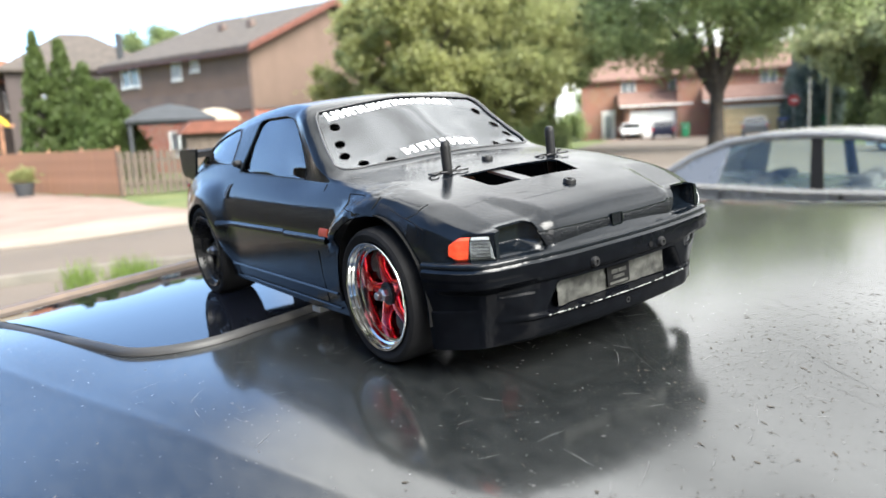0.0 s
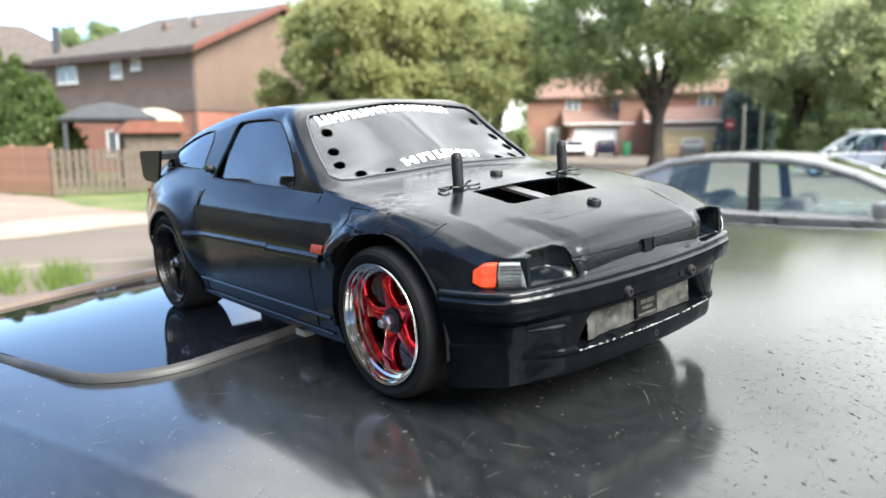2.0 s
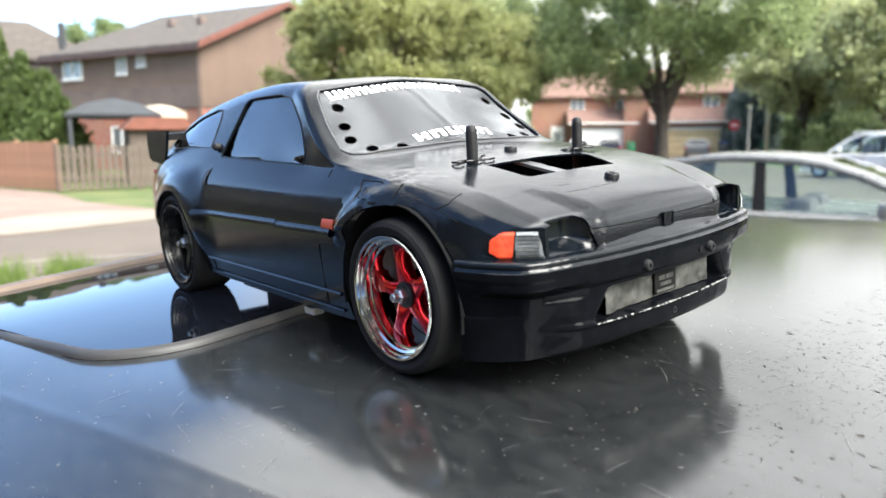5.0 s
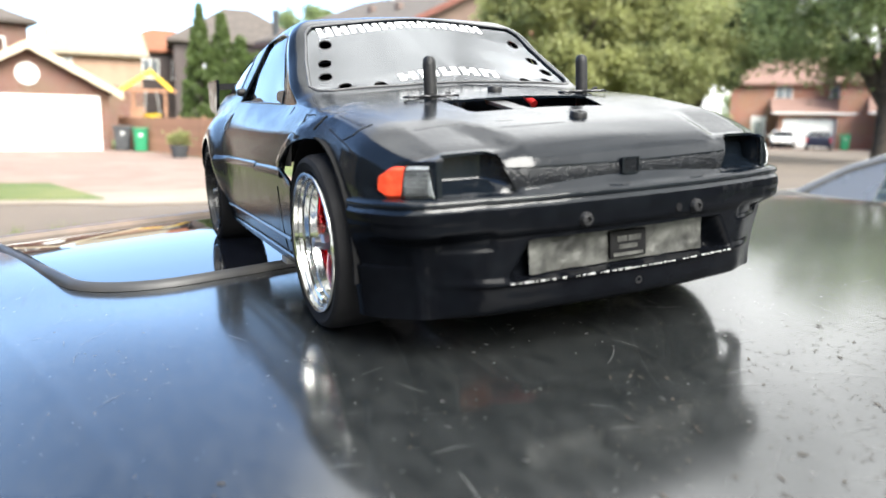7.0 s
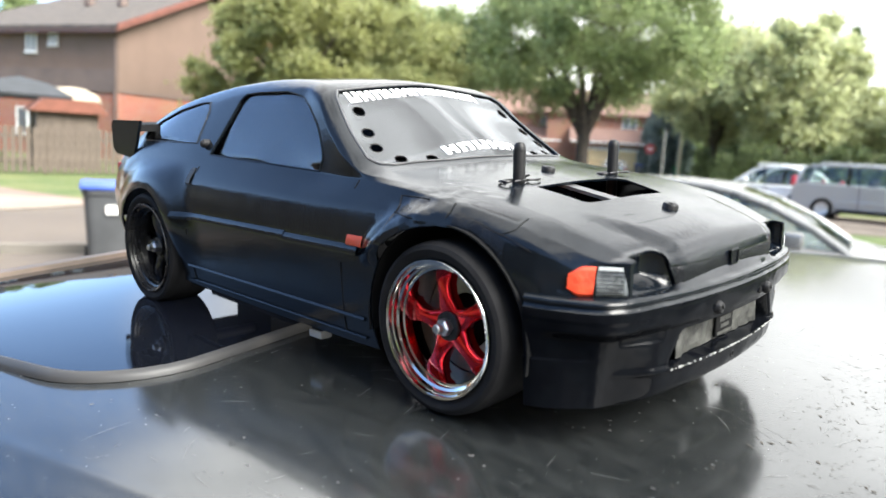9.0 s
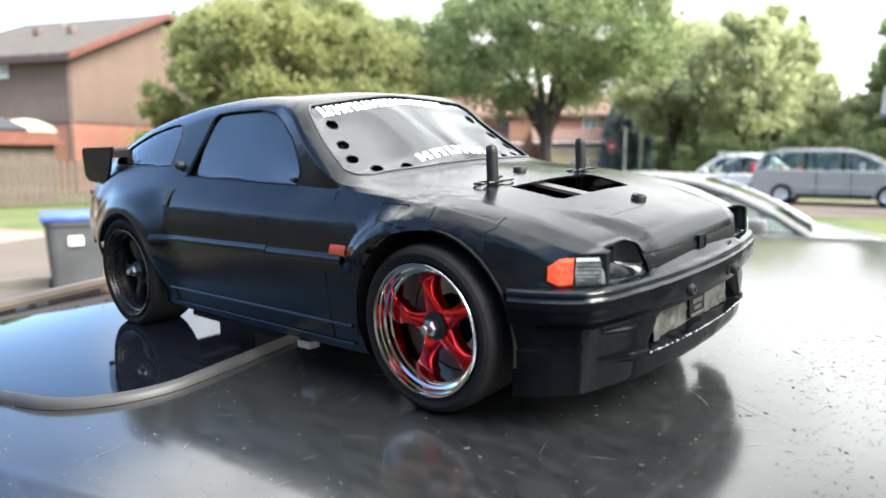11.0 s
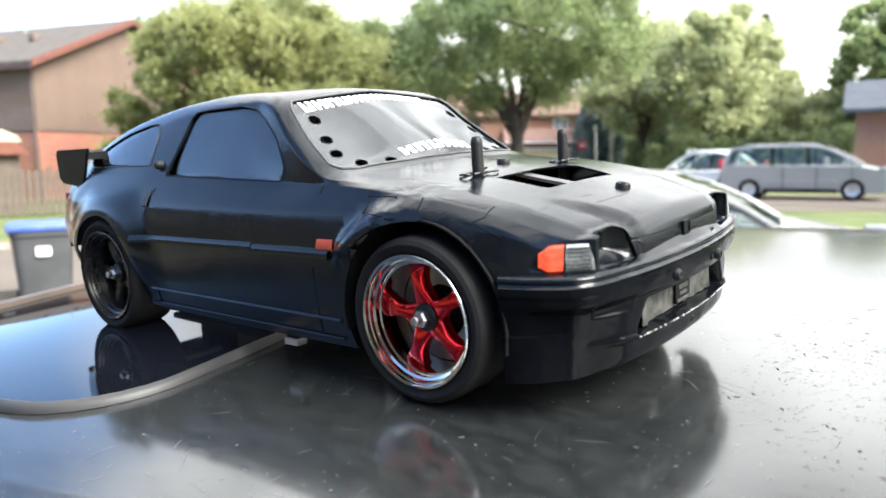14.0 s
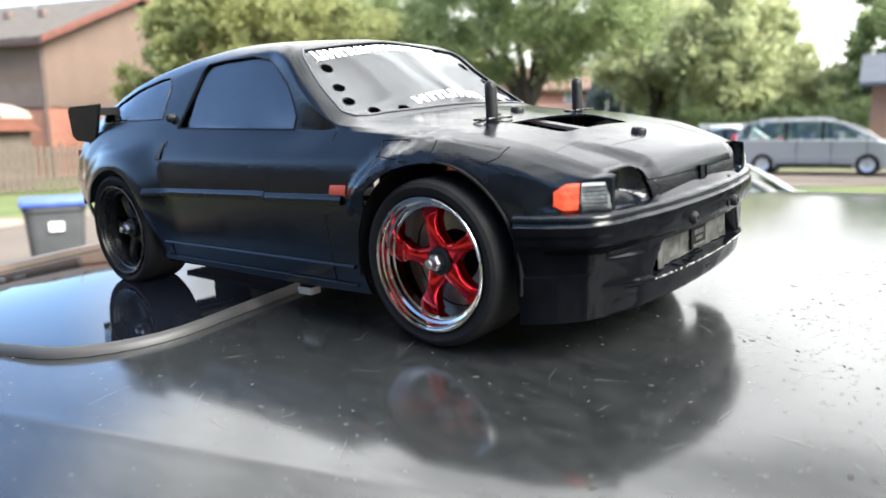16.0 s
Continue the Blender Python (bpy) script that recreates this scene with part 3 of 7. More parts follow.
# control points of the half section: y and z along the length
SEC = [
    (curve([(0.072, 0.066), (0.06, 0.0735), (0.045, 0.080), (0.0, 0.0815), (-0.2, 0.0815), (-0.28, 0.076), (-0.294, 0.072)]),
     curve([(0.072, 0.0492), (0.05, 0.0492), (0.042, 0.03), (0.03, 0.0165), (0.0, 0.0155), (-0.045, 0.0155), (-0.19, 0.0185), (-0.258, 0.0235), (-0.274, 0.040), (-0.294, 0.0435)])),
    (curve([(0.072, 0.0662), (0.06, 0.0742), (0.045, 0.0815), (0.0, 0.0838), (-0.2, 0.0838), (-0.28, 0.079), (-0.294, 0.075)]),
     curve([(0.072, 0.0510), (0.05, 0.0510), (0.03, 0.032), (-0.256, 0.034), (-0.274, 0.0450), (-0.294, 0.0490)])),
    (curve([(0.072, 0.0664), (0.066, 0.0700), (0.055, 0.0762), (0.04, 0.0822), (0.0, 0.0846), (-0.2, 0.0850), (-0.27, 0.0815), (-0.294, 0.076)]),
     curve([(0.072, 0.0540), (0.04, 0.0550), (0.0, 0.056), (-0.256, 0.0575), (-0.294, 0.0605)])),
    (curve([(0.072, 0.0663), (0.066, 0.0698), (0.055, 0.0755), (0.04, 0.0800), (0.0, 0.0815), (-0.1, 0.0818), (-0.2, 0.0822), (-0.27, 0.0785), (-0.294, 0.073)]),
     curve([(0.072, 0.0575), (0.055, 0.0612), (0.04, 0.0655), (0.0, 0.0700), (-0.294, 0.0735)])),
    (curve([(0.072, 0.0655), (0.066, 0.0688), (0.055, 0.0728), (0.04, 0.0755), (0.0, 0.0765), (-0.05, 0.0742), (-0.08, 0.0728), (-0.2, 0.0735), (-0.26, 0.0718), (-0.294, 0.0665)]),
     curve([(0.072, 0.0618), (0.06, 0.0650), (0.04, 0.0695), (0.0, 0.0770), (-0.05, 0.0812), (-0.082, 0.0822), (-0.12, 0.0846), (-0.17, 0.0873), (-0.2, 0.0885), (-0.25, 0.0885), (-0.294, 0.086)])),
    (curve([(0.072, 0.063), (0.04, 0.0705), (0.0, 0.0715), (-0.04, 0.0722), (-0.05, 0.0732), (-0.062, 0.0728), (-0.078, 0.0690), (-0.092, 0.0642), (-0.11, 0.0590), (-0.16, 0.0572), (-0.2, 0.0585), (-0.25, 0.0610), (-0.294, 0.060)]),
     curve([(0.072, 0.0627), (0.06, 0.0662), (0.04, 0.0712), (0.0, 0.0785), (-0.04, 0.0825), (-0.05, 0.0836), (-0.062, 0.0888), (-0.078, 0.1002), (-0.092, 0.1132), (-0.105, 0.1180), (-0.13, 0.1190), (-0.16, 0.1180), (-0.2, 0.1130), (-0.25, 0.1030), (-0.294, 0.092)])),
    (curve([(0.072, 0.060), (0.04, 0.0640), (0.0, 0.0645), (-0.038, 0.0650), (-0.05, 0.0660), (-0.062, 0.0678), (-0.078, 0.0632), (-0.092, 0.0578), (-0.105, 0.0512), (-0.16, 0.0468), (-0.2, 0.0478), (-0.25, 0.0500), (-0.294, 0.050)]),
     curve([(0.072, 0.0631), (0.06, 0.0674), (0.04, 0.0725), (0.0, 0.0798), (-0.038, 0.0840), (-0.05, 0.0866), (-0.062, 0.0930), (-0.078, 0.1055), (-0.092, 0.1180), (-0.105, 0.1232), (-0.145, 0.1252), (-0.18, 0.1236), (-0.215, 0.1195), (-0.25, 0.1130), (-0.28, 0.1045), (-0.294, 0.099)])),
]
SEG_STEPS = (3, 10, 9, 8, 9, 6, 26)
TAUT = (0.75, 0.75, 0.75, 0.6, 0.25, 0.22, 0.35, 0.75)
CREASE = curve([(0.030, 0.0505), (0.042, 0.0470), (0.0565, 0.0416), (0.0705, 0.0394), (0.072, 0.0394)])
ARCH_F, ARCH_R = (0.0035, 0.0305, 0.0385), (-0.2255, 0.0320, 0.0352)


def flare(x, z):
    out = 0.0
    for cx, cz, r in (ARCH_F, ARCH_R):
        d = math.hypot(x - cx, z - cz)
        if cx > -0.1:
            out += 0.0060 * (1 - 0.97 * smoothstep(cx - 0.014, cx + 0.016, x)) * (1 - smoothstep(r + 0.0030, r + 0.0120, d)) * smoothstep(0.050, 0.060, z)
        else:
            out += 0.0055 * (1 - smoothstep(r + 0.0010, r + 0.0230, d)) * smoothstep(0.022, 0.050, z)
    return out


def section(x):
    """Half section at x, from the sill to the middle of the top."""
    cps = [(fy(x), fz(x)) for fy, fz in SEC]
    cps.append((0.0, Z_TOP(x)))
    ext = [(2 * cps[0][0] - cps[1][0], 2 * cps[0][1] - cps[1][1])] + cps + [(-cps[-2][0], cps[-2][1])]
    pts = []
    for i in range(len(cps) - 1):
        p0, p1, p2, p3 = (np.array(ext[i + k]) for k in range(4))
        for k in range(SEG_STEPS[i]):
            t = k / SEG_STEPS[i]
            # a slack spline: the tangents are kept short, so that edges stay taut
            m1, m2 = (p2 - p0) * 0.5 * TAUT[i], (p3 - p1) * 0.5 * TAUT[i + 1]
            n = max(np.linalg.norm(p2 - p1), 1e-6)
            for m in (m1, m2):
                q = np.linalg.norm(m)
                if q > n:
                    m *= n / q
            p = (2 * t**3 - 3 * t**2 + 1) * p1 + (t**3 - 2 * t**2 + t) * m1 + (3 * t**2 - 2 * t**3) * p2 + (t**3 - t**2) * m2
            pts.append((float(p[0]), float(p[1])))
    pts.append((0.0, Z_TOP(x)))
    # the lamp lids lie a little lower than the middle of the bonnet; the bonnet dips at its front lip
    yc = CREASE(x)
    lid = 0.0019 * smoothstep(0.034, 0.056, x) * (1 - smoothstep(0.064, 0.072, x))
    f = min(max((x - 0.0610) / 0.011, 0.0), 1.0)
    dip = 0.0046 * (1 - math.sqrt(1 - 0.985 * f ** 4))
    pts = [(y, z - (lid * smoothstep(yc - 0.001, yc + 0.0022, y) + dip * (1 - smoothstep(yc + 0.006, yc + 0.014, y))) * smoothstep(0.058, 0.0622, z)) for y, z in pts]
    return [(y + flare(x, z) if z < 0.079 and y > 0.06 else y, z) for y, z in pts]


def side_y(x, z):
    """How far out the side of the shell stands at a height."""
    pts = section(x)
    k = sum(SEG_STEPS[:6])
    side = pts[:k + 1]
    for (y0, z0), (y1, z1) in zip(side, side[1:]):
        if z0 <= z <= z1:
            return y0 + (y1 - y0) * (z - z0) / max(z1 - z0, 1e-6)
    return side[-1][0]


def top_z(x, y):
    """The height of the upper skin at x, y."""
    pts = section(x)[::-1]
    y = abs(y)
    for (y0, z0), (y1, z1) in zip(pts, pts[1:]):
        if y0 <= y <= y1:
            return z0 + (z1 - z0) * (y - y0) / max(y1 - y0, 1e-6)
    return pts[-1][1]


def nose(x, y):
    """Rounds the nose in plan."""
    y = abs(y)
    return x - (0.0034 * min(y / 0.066, 1.1) ** 3 + 0.0012 * smoothstep(0.0375, 0.0415, y)) * smoothstep(0.048, 0.072, x)


STATIONS = sorted(set([round(0.0720 - 0.0006 * i, 4) for i in range(18)] + [round(0.072 - 0.003 * i, 4) for i in range(122)] + [-0.294, 0.0705] + [round(0.0465 - 0.0015 * i, 4) for i in range(98)] + [round(-0.18 - 0.0015 * i, 4) for i in range(68)]), reverse=True)
WIN_DOOR = [(-0.0815, 0.0832), (-0.1735, 0.0872), (-0.1660, 0.1150), (-0.1625, 0.1180), (-0.150, 0.1186), (-0.1225, 0.1182), (-0.1100, 0.1158), (-0.0990, 0.1104), (-0.0895, 0.1036), (-0.0832, 0.0950), (-0.0802, 0.0885)]
WIN_QUARTER = [(-0.1925, 0.0925), (-0.2600, 0.0930), (-0.2730, 0.0950), (-0.2735, 0.0975), (-0.2590, 0.1040), (-0.2350, 0.1104), (-0.2120, 0.1142), (-0.2010, 0.1144), (-0.1960, 0.1095)]
WIN_FRONT = [(-0.0430, 0.0), (-0.0440, 0.030), (-0.0475, 0.0575), (-0.0510, 0.0632), (-0.0560, 0.0655), (-0.0720, 0.0618), (-0.0870, 0.0568), (-0.0912, 0.0530), (-0.0922, 0.0)]


DOTS = [(-0.0804, 0.0505), (-0.0690, 0.0548), (-0.0605, 0.0575), (-0.0512, 0.0518), (-0.0468, 0.0372)]


def scaled(poly, d):
    cx, cy = sum(p[0] for p in poly) / len(poly), sum(p[1] for p in poly) / len(poly)
    return [(cx + (x - cx) * (1 + d / max(math.hypot(x - cx, y - cy), 1e-6)), cy + (y - cy) * (1 + d / max(math.hypot(x - cx, y - cy), 1e-6))) for x, y in poly]


def span(poly, v, axis):
    """The reach of a polygon along the other axis, where axis = v."""
    hits = []
    for i in range(len(poly)):
        a, b = poly[i], poly[(i + 1) % len(poly)]
        if (a[axis] - v) * (b[axis] - v) < 0:
            f = (v - a[axis]) / (b[axis] - a[axis])
            hits.append(a[1 - axis] + f * (b[1 - axis] - a[1 - axis]))
    return min(hits), max(hits)


def side_pane(poly, sign, inset=0.0007, flat_x=None):
    poly = scaled(poly, 0.0025)
    z0, z1 = min(p[1] for p in poly) + 1e-5, max(p[1] for p in poly) - 1e-5
    rows = []
    for k in range(13):
        z = z0 + (z1 - z0) * k / 12
        a, b = span(poly, z, 1)
        rows.append([(x, sign * (min(side_y(x, z), side_y(x if flat_x is None else flat_x, z)) - inset), z) for x in (a + (b - a) * j / 24 for j in range(25))])
    return slab(rows, 0.0006)


def front_pane(inset=0.0008):
    half = scaled(WIN_FRONT + [(x, -y) for x, y in WIN_FRONT[1:-1]][::-1], 0.0025)
    x0, x1 = min(p[0] for p in half) + 1e-5, max(p[0] for p in half) - 1e-5
    rows = []
    for k in range(31):
        x = x0 + (x1 - x0) * k / 30
        a, b = span(half, x, 0)
        rows.append([(x, y, top_z(x, y) - inset) for y in (a + (b - a) * j / 36 for j in range(37))])
    bm = grid_mesh(rows)
    for x, y in DOTS:
        for s in (-1, 1):
            punch(bm, [(px, py) for px, py in ((x + 0.0024 * math.cos(t), s * y + 0.0029 * math.sin(t)) for t in (2 * math.pi * k / 16 for k in range(16)))], 2, lambda c: True)
    bmesh.ops.recalc_face_normals(bm, faces=bm.faces)
    bmesh.ops.solidify(bm, geom=list(bm.faces), thickness=0.0006)
    return bm


def crumpled_plate():
    rows = []
    for k in range(9):
        row = []
        for j in range(41):
            y, z = -0.0368 + 0.0704 * j / 40, 0.0253 + 0.0110 * k / 8
            edge = 0.0009 * smoothstep(0.030, 0.033, abs(y))
            row.append((0.0692 + edge + 0.0009 * noise.noise(Vector((1.0, y * 190, z * 260))) + 0.0004 * noise.noise(Vector((4.0, y * 600, z * 600))), y, z))
        rows.append(row)
    return slab(rows, 0.0004)


def model_car():
    car = empty("model_car", G_TILT, "black radio controlled model coupe with red-spoked chrome front wheels", "model car")
    # shell
    rows = []
    for x in STATIONS:
        half = section(x)
        rows.append([(nose(x, y), -y, z) for y, z in half] + [(nose(x, y), y, z) for y, z in half[::-1][1:]])
    bm = grid_mesh(rows)
    # close the nose and the tail
    for x, half, low, push in ((0.072, 0.0655, 0.0492, -0.0002), (-0.294, 0.0750, 0.0440, 0.0002)):
        cols = []
        for k in range(61):
            y = half * (2 * k / 60 - 1)
            z1 = top_z(x, y) - 0.0001
            cols.append([bm.verts.new((nose(x, y) + push, y, low + (z1 - low) * j / 14)) for j in range(15)])
        for c0, c1 in zip(cols, cols[1:]):
            for j in range(14):
                bm.faces.new((c0[j], c0[j + 1], c1[j + 1], c1[j]))
    bmesh.ops.recalc_face_normals(bm, faces=bm.faces)
    # the tape-patched, buckled wing over the front wheel
    bm.normal_update()
    for v in bm.verts:
        d = math.hypot(v.co.x + 0.004, v.co.z - 0.0765)
        if v.co.y < 0 and d < 0.022 and v.co.y < -0.06:
            n = noise.noise(v.co * 190) * 0.0008 + noise.noise(v.co * 520) * 0.0005
            v.co += v.normal * n * (1 - d / 0.022)
    for sgn in (-1, 1):
        for cx, cz, r in (ARCH_F, ARCH_R):
            punch(bm, circle(cx, cz, r), 1, lambda c: c.y * sgn > 0.05 and c.z < 0.085)
        for poly in (WIN_DOOR, WIN_QUARTER):
            punch(bm, poly, 1, lambda c: c.y * sgn > 0.03)
        # sunken lamp bays in the nose
        punch(bm, [(sgn * 0.0405, 0.0500), (sgn * 0.0640, 0.0500), (sgn * 0.0640, 0.0610), (sgn * 0.0455, 0.0630)], 0, lambda c: c.x > 0.0655)
        punch(bm, [(0.0645, sgn * 0.0482), (0.0645, sgn * 0.0634), (0.0760, sgn * 0.0634), (0.0760, sgn * 0.0400)], 2, lambda c: c.z > 0.0520 and c.y * sgn > 0)
    punch(bm, WIN_FRONT + [(x, -y) for x, y in WIN_FRONT[1:-1]][::-1], 2, lambda c: c.z > 0.080)
    punch(bm, [(0.0075, -0.0345), (0.0075, 0.0255), (0.0105, 0.0285), (0.0315, 0.0215), (0.0315, -0.0325), (0.029, -0.0345)], 2, lambda c: c.z > 0.06)
    bmesh.ops.solidify(bm, geom=list(bm.faces), thickness=0.0009)
    shell = part("body_shell", bm, M_SHELL, car, "satin black painted lexan body shell", 40)
    for sgn in (-1, 1):
        part("side_window", side_pane(WIN_DOOR, sgn, 0.0012, -0.125), M_SMOKE, car, "smoked clear plastic door window").visible_shadow = False
        part("quarter_window", side_pane(WIN_QUARTER, sgn), M_SMOKE, car, "smoked clear plastic quarter window").visible_shadow = False
    glass = part("windscreen", front_pane(), M_GLASS, car, "clear plastic windscreen with drilled vent holes")
    glass.visible_shadow = False
    for x, y in DOTS:
        for s in (-1, 1):
            ring = [(x + 0.0025 * math.cos(t), s * y + 0.0030 * math.sin(t)) for t in (2 * math.pi * k / 20 for k in range(20))]
            pts = [(px, py, top_z(px, py) - 0.0009) for px, py in ring]
            part("hole_rim", tube(pts + pts[:1], 0.00028, 6), M_BLACK, car)
    ring = scaled(WIN_FRONT + [(x, -y) for x, y in WIN_FRONT[1:-1]][::-1], 0.0009)
    pts = []
    for i in range(len(ring)):
        a, b = ring[i], ring[(i + 1) % len(ring)]
        pts += [(a[0] + (b[0] - a[0]) * j / 6, a[1] + (b[1] - a[1]) * j / 6) for j in range(6)]
    pts = [(x, y, top_z(x, y) + 0.0001) for x, y in pts]
    part("windscreen_bead", tube(pts + pts[:1], 0.0005, 8), mat("clear_plastic_edge", (0.09, 0.09, 0.093), 0.3, second=(0.06, 0.06, 0.063), scale=120), car, "pale moulded edge of the windscreen")
    # two rows of white lettering blocks, kept as plain bars
    def decal(x0, x1, ya, yb):
        rows = []
        for k in range(4):
            x = x0 + (x1 - x0) * k / 3
            rows.append([(x, y, top_z(x, y) - 0.0004) for y in (ya + (yb - ya) * j / 5 for j in range(6))])
        return slab(rows, 0.0003)
    def block(x0, x1, ya, w, k):
        """One lettering block: two upright bars and a cross bar."""
        mid, h = (x0 + x1) / 2, (x1 - x0)
        part("white_bar", decal(x0, x1, ya, ya + w * 0.34), M_DECAL, car)
        part("white_bar", decal(x0, x1, ya + w * 0.66, ya + w), M_DECAL, car)
        c = (x1 - h * 0.17, mid, x0 + h * 0.17)[k % 3]
        part("white_bar", decal(c - h * 0.17, c + h * 0.17, ya + w * 0.34, ya + w * 0.66), M_DECAL, car)
    for k in range(11):
        block(-0.0905, -0.0846, -0.0515 + 0.0080 * k, 0.0066, k)
    for k in range(5):
        block(-0.0517, -0.0469, -0.0272 + 0.0104 * k, 0.0084, k + 1)

    # side mouldings, sills, door seams, handles
    def side_strip(xs, za, zb, out, sgn, steps=40):
        rows = []
        for f, o in ((0.0, 0.0002), (0.10, out), (0.45, out), (0.95, out * 0.35), (1.0, 0.0002)):
            row = []
            for k in range(steps + 1):
                x = xs[0] + (xs[1] - xs[0]) * k / steps
                z0, z1 = za(x), zb(x)
                z = z0 + (z1 - z0) * f
                row.append((x, sgn * (side_y(x, z) + o), z))
            rows.append(row)
        return slab(rows, 0.0004)
    for sgn in (-1, 1):
        part("side_moulding", side_strip((-0.0905, -0.0408), lambda x: 0.0522, lambda x: 0.0566, 0.0015, sgn), M_SHELL, car)
        part("side_moulding", side_strip((-0.190, -0.0909), lambda x: 0.0530, lambda x: 0.0573, 0.0015, sgn), M_SHELL, car)
        part("sill_ridge", side_strip((-0.183, -0.0385), lambda x: 0.0255 - 0.012 * x, lambda x: 0.0272 - 0.012 * x, 0.0011, sgn), M_SHELL, car)
        part("sill_ridge", side_strip((-0.183, -0.0385), lambda x: 0.0178 - 0.014 * x, lambda x: 0.0192 - 0.014 * x, 0.0012, sgn), M_SHELL, car)
        part("door_handle", side_strip((-0.1845, -0.1805), lambda x: 0.0715, lambda x: 0.0800, 0.0011, sgn, 6), M_BLACK, car, "black recessed door handle")
        part("side_marker", side_strip((-0.0475, -0.0385), lambda x: 0.0560, lambda x: 0.0604, 0.0008, sgn, 8), M_MARKER, car, "small orange side marker lamp")
        if sgn < 0:
            part("tape_patch", side_strip((-0.0330, -0.0215), lambda x: 0.0655, lambda x: 0.0750, 0.00025, sgn, 10), M_SHELL, car, "glossy black tape patch")
            part("tape_patch", side_strip((0.0080, 0.0300), lambda x: ARCH_F[1] + math.sqrt(ARCH_F[2] ** 2 - (x - ARCH_F[0]) ** 2) + 0.0012, lambda x: 0.0768 - 0.18 * (x - 0.008), 0.00030, sgn, 12), M_NOSE, car, "wrinkled glossy tape patch")
        for x0, x1 in ((-0.1790, -0.1783), (-0.0520, -0.0513)):
            part("door_seam", side_strip((x0, x1), lambda x: 0.020, lambda x: 0.081, 0.0003, sgn, 2), M_DECK, car)
        # window rubbers
        for poly in (WIN_DOOR, WIN_QUARTER):
            ring = scaled(poly, 0.0004)
            dense = []
            for i in range(len(ring)):
                a, b = ring[i], ring[(i + 1) % len(ring)]
                dense += [(a[0] + (b[0] - a[0]) * j / 5, a[1] + (b[1] - a[1]) * j / 5) for j in range(5)]
            pts = [(x, sgn * (side_y(x, z) + 0.0001), z) for x, z in dense]
            part("window_rubber", tube(pts + pts[:1], 0.0004, 6), M_SHELL, car)
        # round body post end between the windows
        x, z = -0.1815, 0.0925
        m = Matrix.Translation((x, sgn * side_y(x, z), z)) @ Matrix.Rotation(-sgn * math.pi / 2, 4, "X")
        part("body_pin", lathe([(0.0, 0.0038), (0.0014, 0.0036), (0.0022, 0.0026), (0.0022, -0.001)], 20, m), M_BLACK, car)
        # corner lamps
        def lamp(x0, x1, label, material):
            rows = []
            for f, o in ((0, 0.0), (0.1, 0.0009), (0.5, 0.0011), (0.9, 0.0009), (1, 0.0)):
                row = []
                for k in range(9):
                    x = x0 + (x1 - x0) * k / 8 + (0.5 - f) * 0.0030 * smoothstep(0.0600, 0.0710, x0 + (x1 - x0) * k / 8)
                    x = min(x, 0.0719)
                    g = smoothstep(0.0522, 0.0575, x)
                    za, zb = 0.0513 + (1 - g) * 0.0022, 0.0606 - (1 - g) * 0.0024
                    z = za + (zb - za) * f
                    row.append((nose(x, side_y(x, z)) + o * 0.6, sgn * (side_y(x, z) + o), z))
                rows.append(row)
            return part("corner_lamp", slab(rows, 0.0005), material, car, label)
        lamp(0.0528, 0.0624, "orange painted indicator lamp", M_ORANGE)
        lens = lamp(0.0631, 0.0716, "ribbed clear corner lamp", M_LENS)
        for k in range(13):
            x = 0.0635 + 0.00061 * k
            part("rib", tube([(nose(x, side_y(x, z)) + 0.0006, sgn * (side_y(x, z) + 0.0011), z) for z in (0.0519, 0.0560, 0.0600)], 0.00011, 4), M_DECK, lens)
        for k in range(6):
            z = 0.0528 + 0.0013 * k
            part("rib", tube([(nose(x, side_y(x, z)) + 0.0006, sgn * (side_y(x, z) + 0.0011), z) for x in (0.0635, 0.0655, 0.0675, 0.0695, 0.0709)], 0.00010, 4), M_DECK, lens)
        part("lamp_seam", tube([(nose(0.0627, side_y(0.0627, z)) + 0.0005, sgn * (side_y(0.0627, z) + 0.0009), z) for z in (0.0514, 0.0560, 0.0606)], 0.0003, 5), M_DECK, car)
        # sunken lamp bay: one lining with a sloping floor and a slanting inner side
        rows = []
        for k in range(25):
            row = []
            for j in range(37):
                y = 0.0400 + 0.0248 * j / 36
                full = smoothstep(0.0404, 0.0492, y) * (1 - smoothstep(0.0634, 0.0643, y))
                z = 0.0494 + (top_z(0.0720 - 0.0080 * full, y) - 0.0008 - 0.0494) * k / 24
                deep = full * smoothstep(0.0500, 0.0560, z)
                row.append((nose(0.0716, y) - 0.0006 - 0.0078 * deep, sgn * y, z))
            rows.append(row)
        part("lamp_bay", slab(rows, 0.0004), M_SHELL, car, "sunken black lamp bay", 50)

    # bumper, swept round the nose
    plan = [(0.0405, 0.0842), (0.047, 0.0832), (0.054, 0.0813), (0.0600, 0.0790), (0.0648, 0.0762), (0.0678, 0.0725), (0.0698, 0.0675), (0.0715, 0.0600), (0.0735, 0.0480),
            (0.0752, 0.0350), (0.0765, 0.0180), (0.0769, 0.0)]
    plan = plan + [(x, -y) for x, y in plan[:-1]][::-1]
    dense = []
    for (x0, y0), (x1, y1) in zip(plan, plan[1:]):
        dense += [(x0 + (x1 - x0) * k / 9, y0 + (y1 - y0) * k / 9) for k in range(9)]
    dense.append(plan[-1])
    for _ in range(22):
        dense = [dense[0]] + [((a[0] + 2 * b[0] + c[0]) / 4, (a[1] + 2 * b[1] + c[1]) / 4) for a, b, c in zip(dense, dense[1:], dense[2:])] + [dense[-1]]
    norms = []
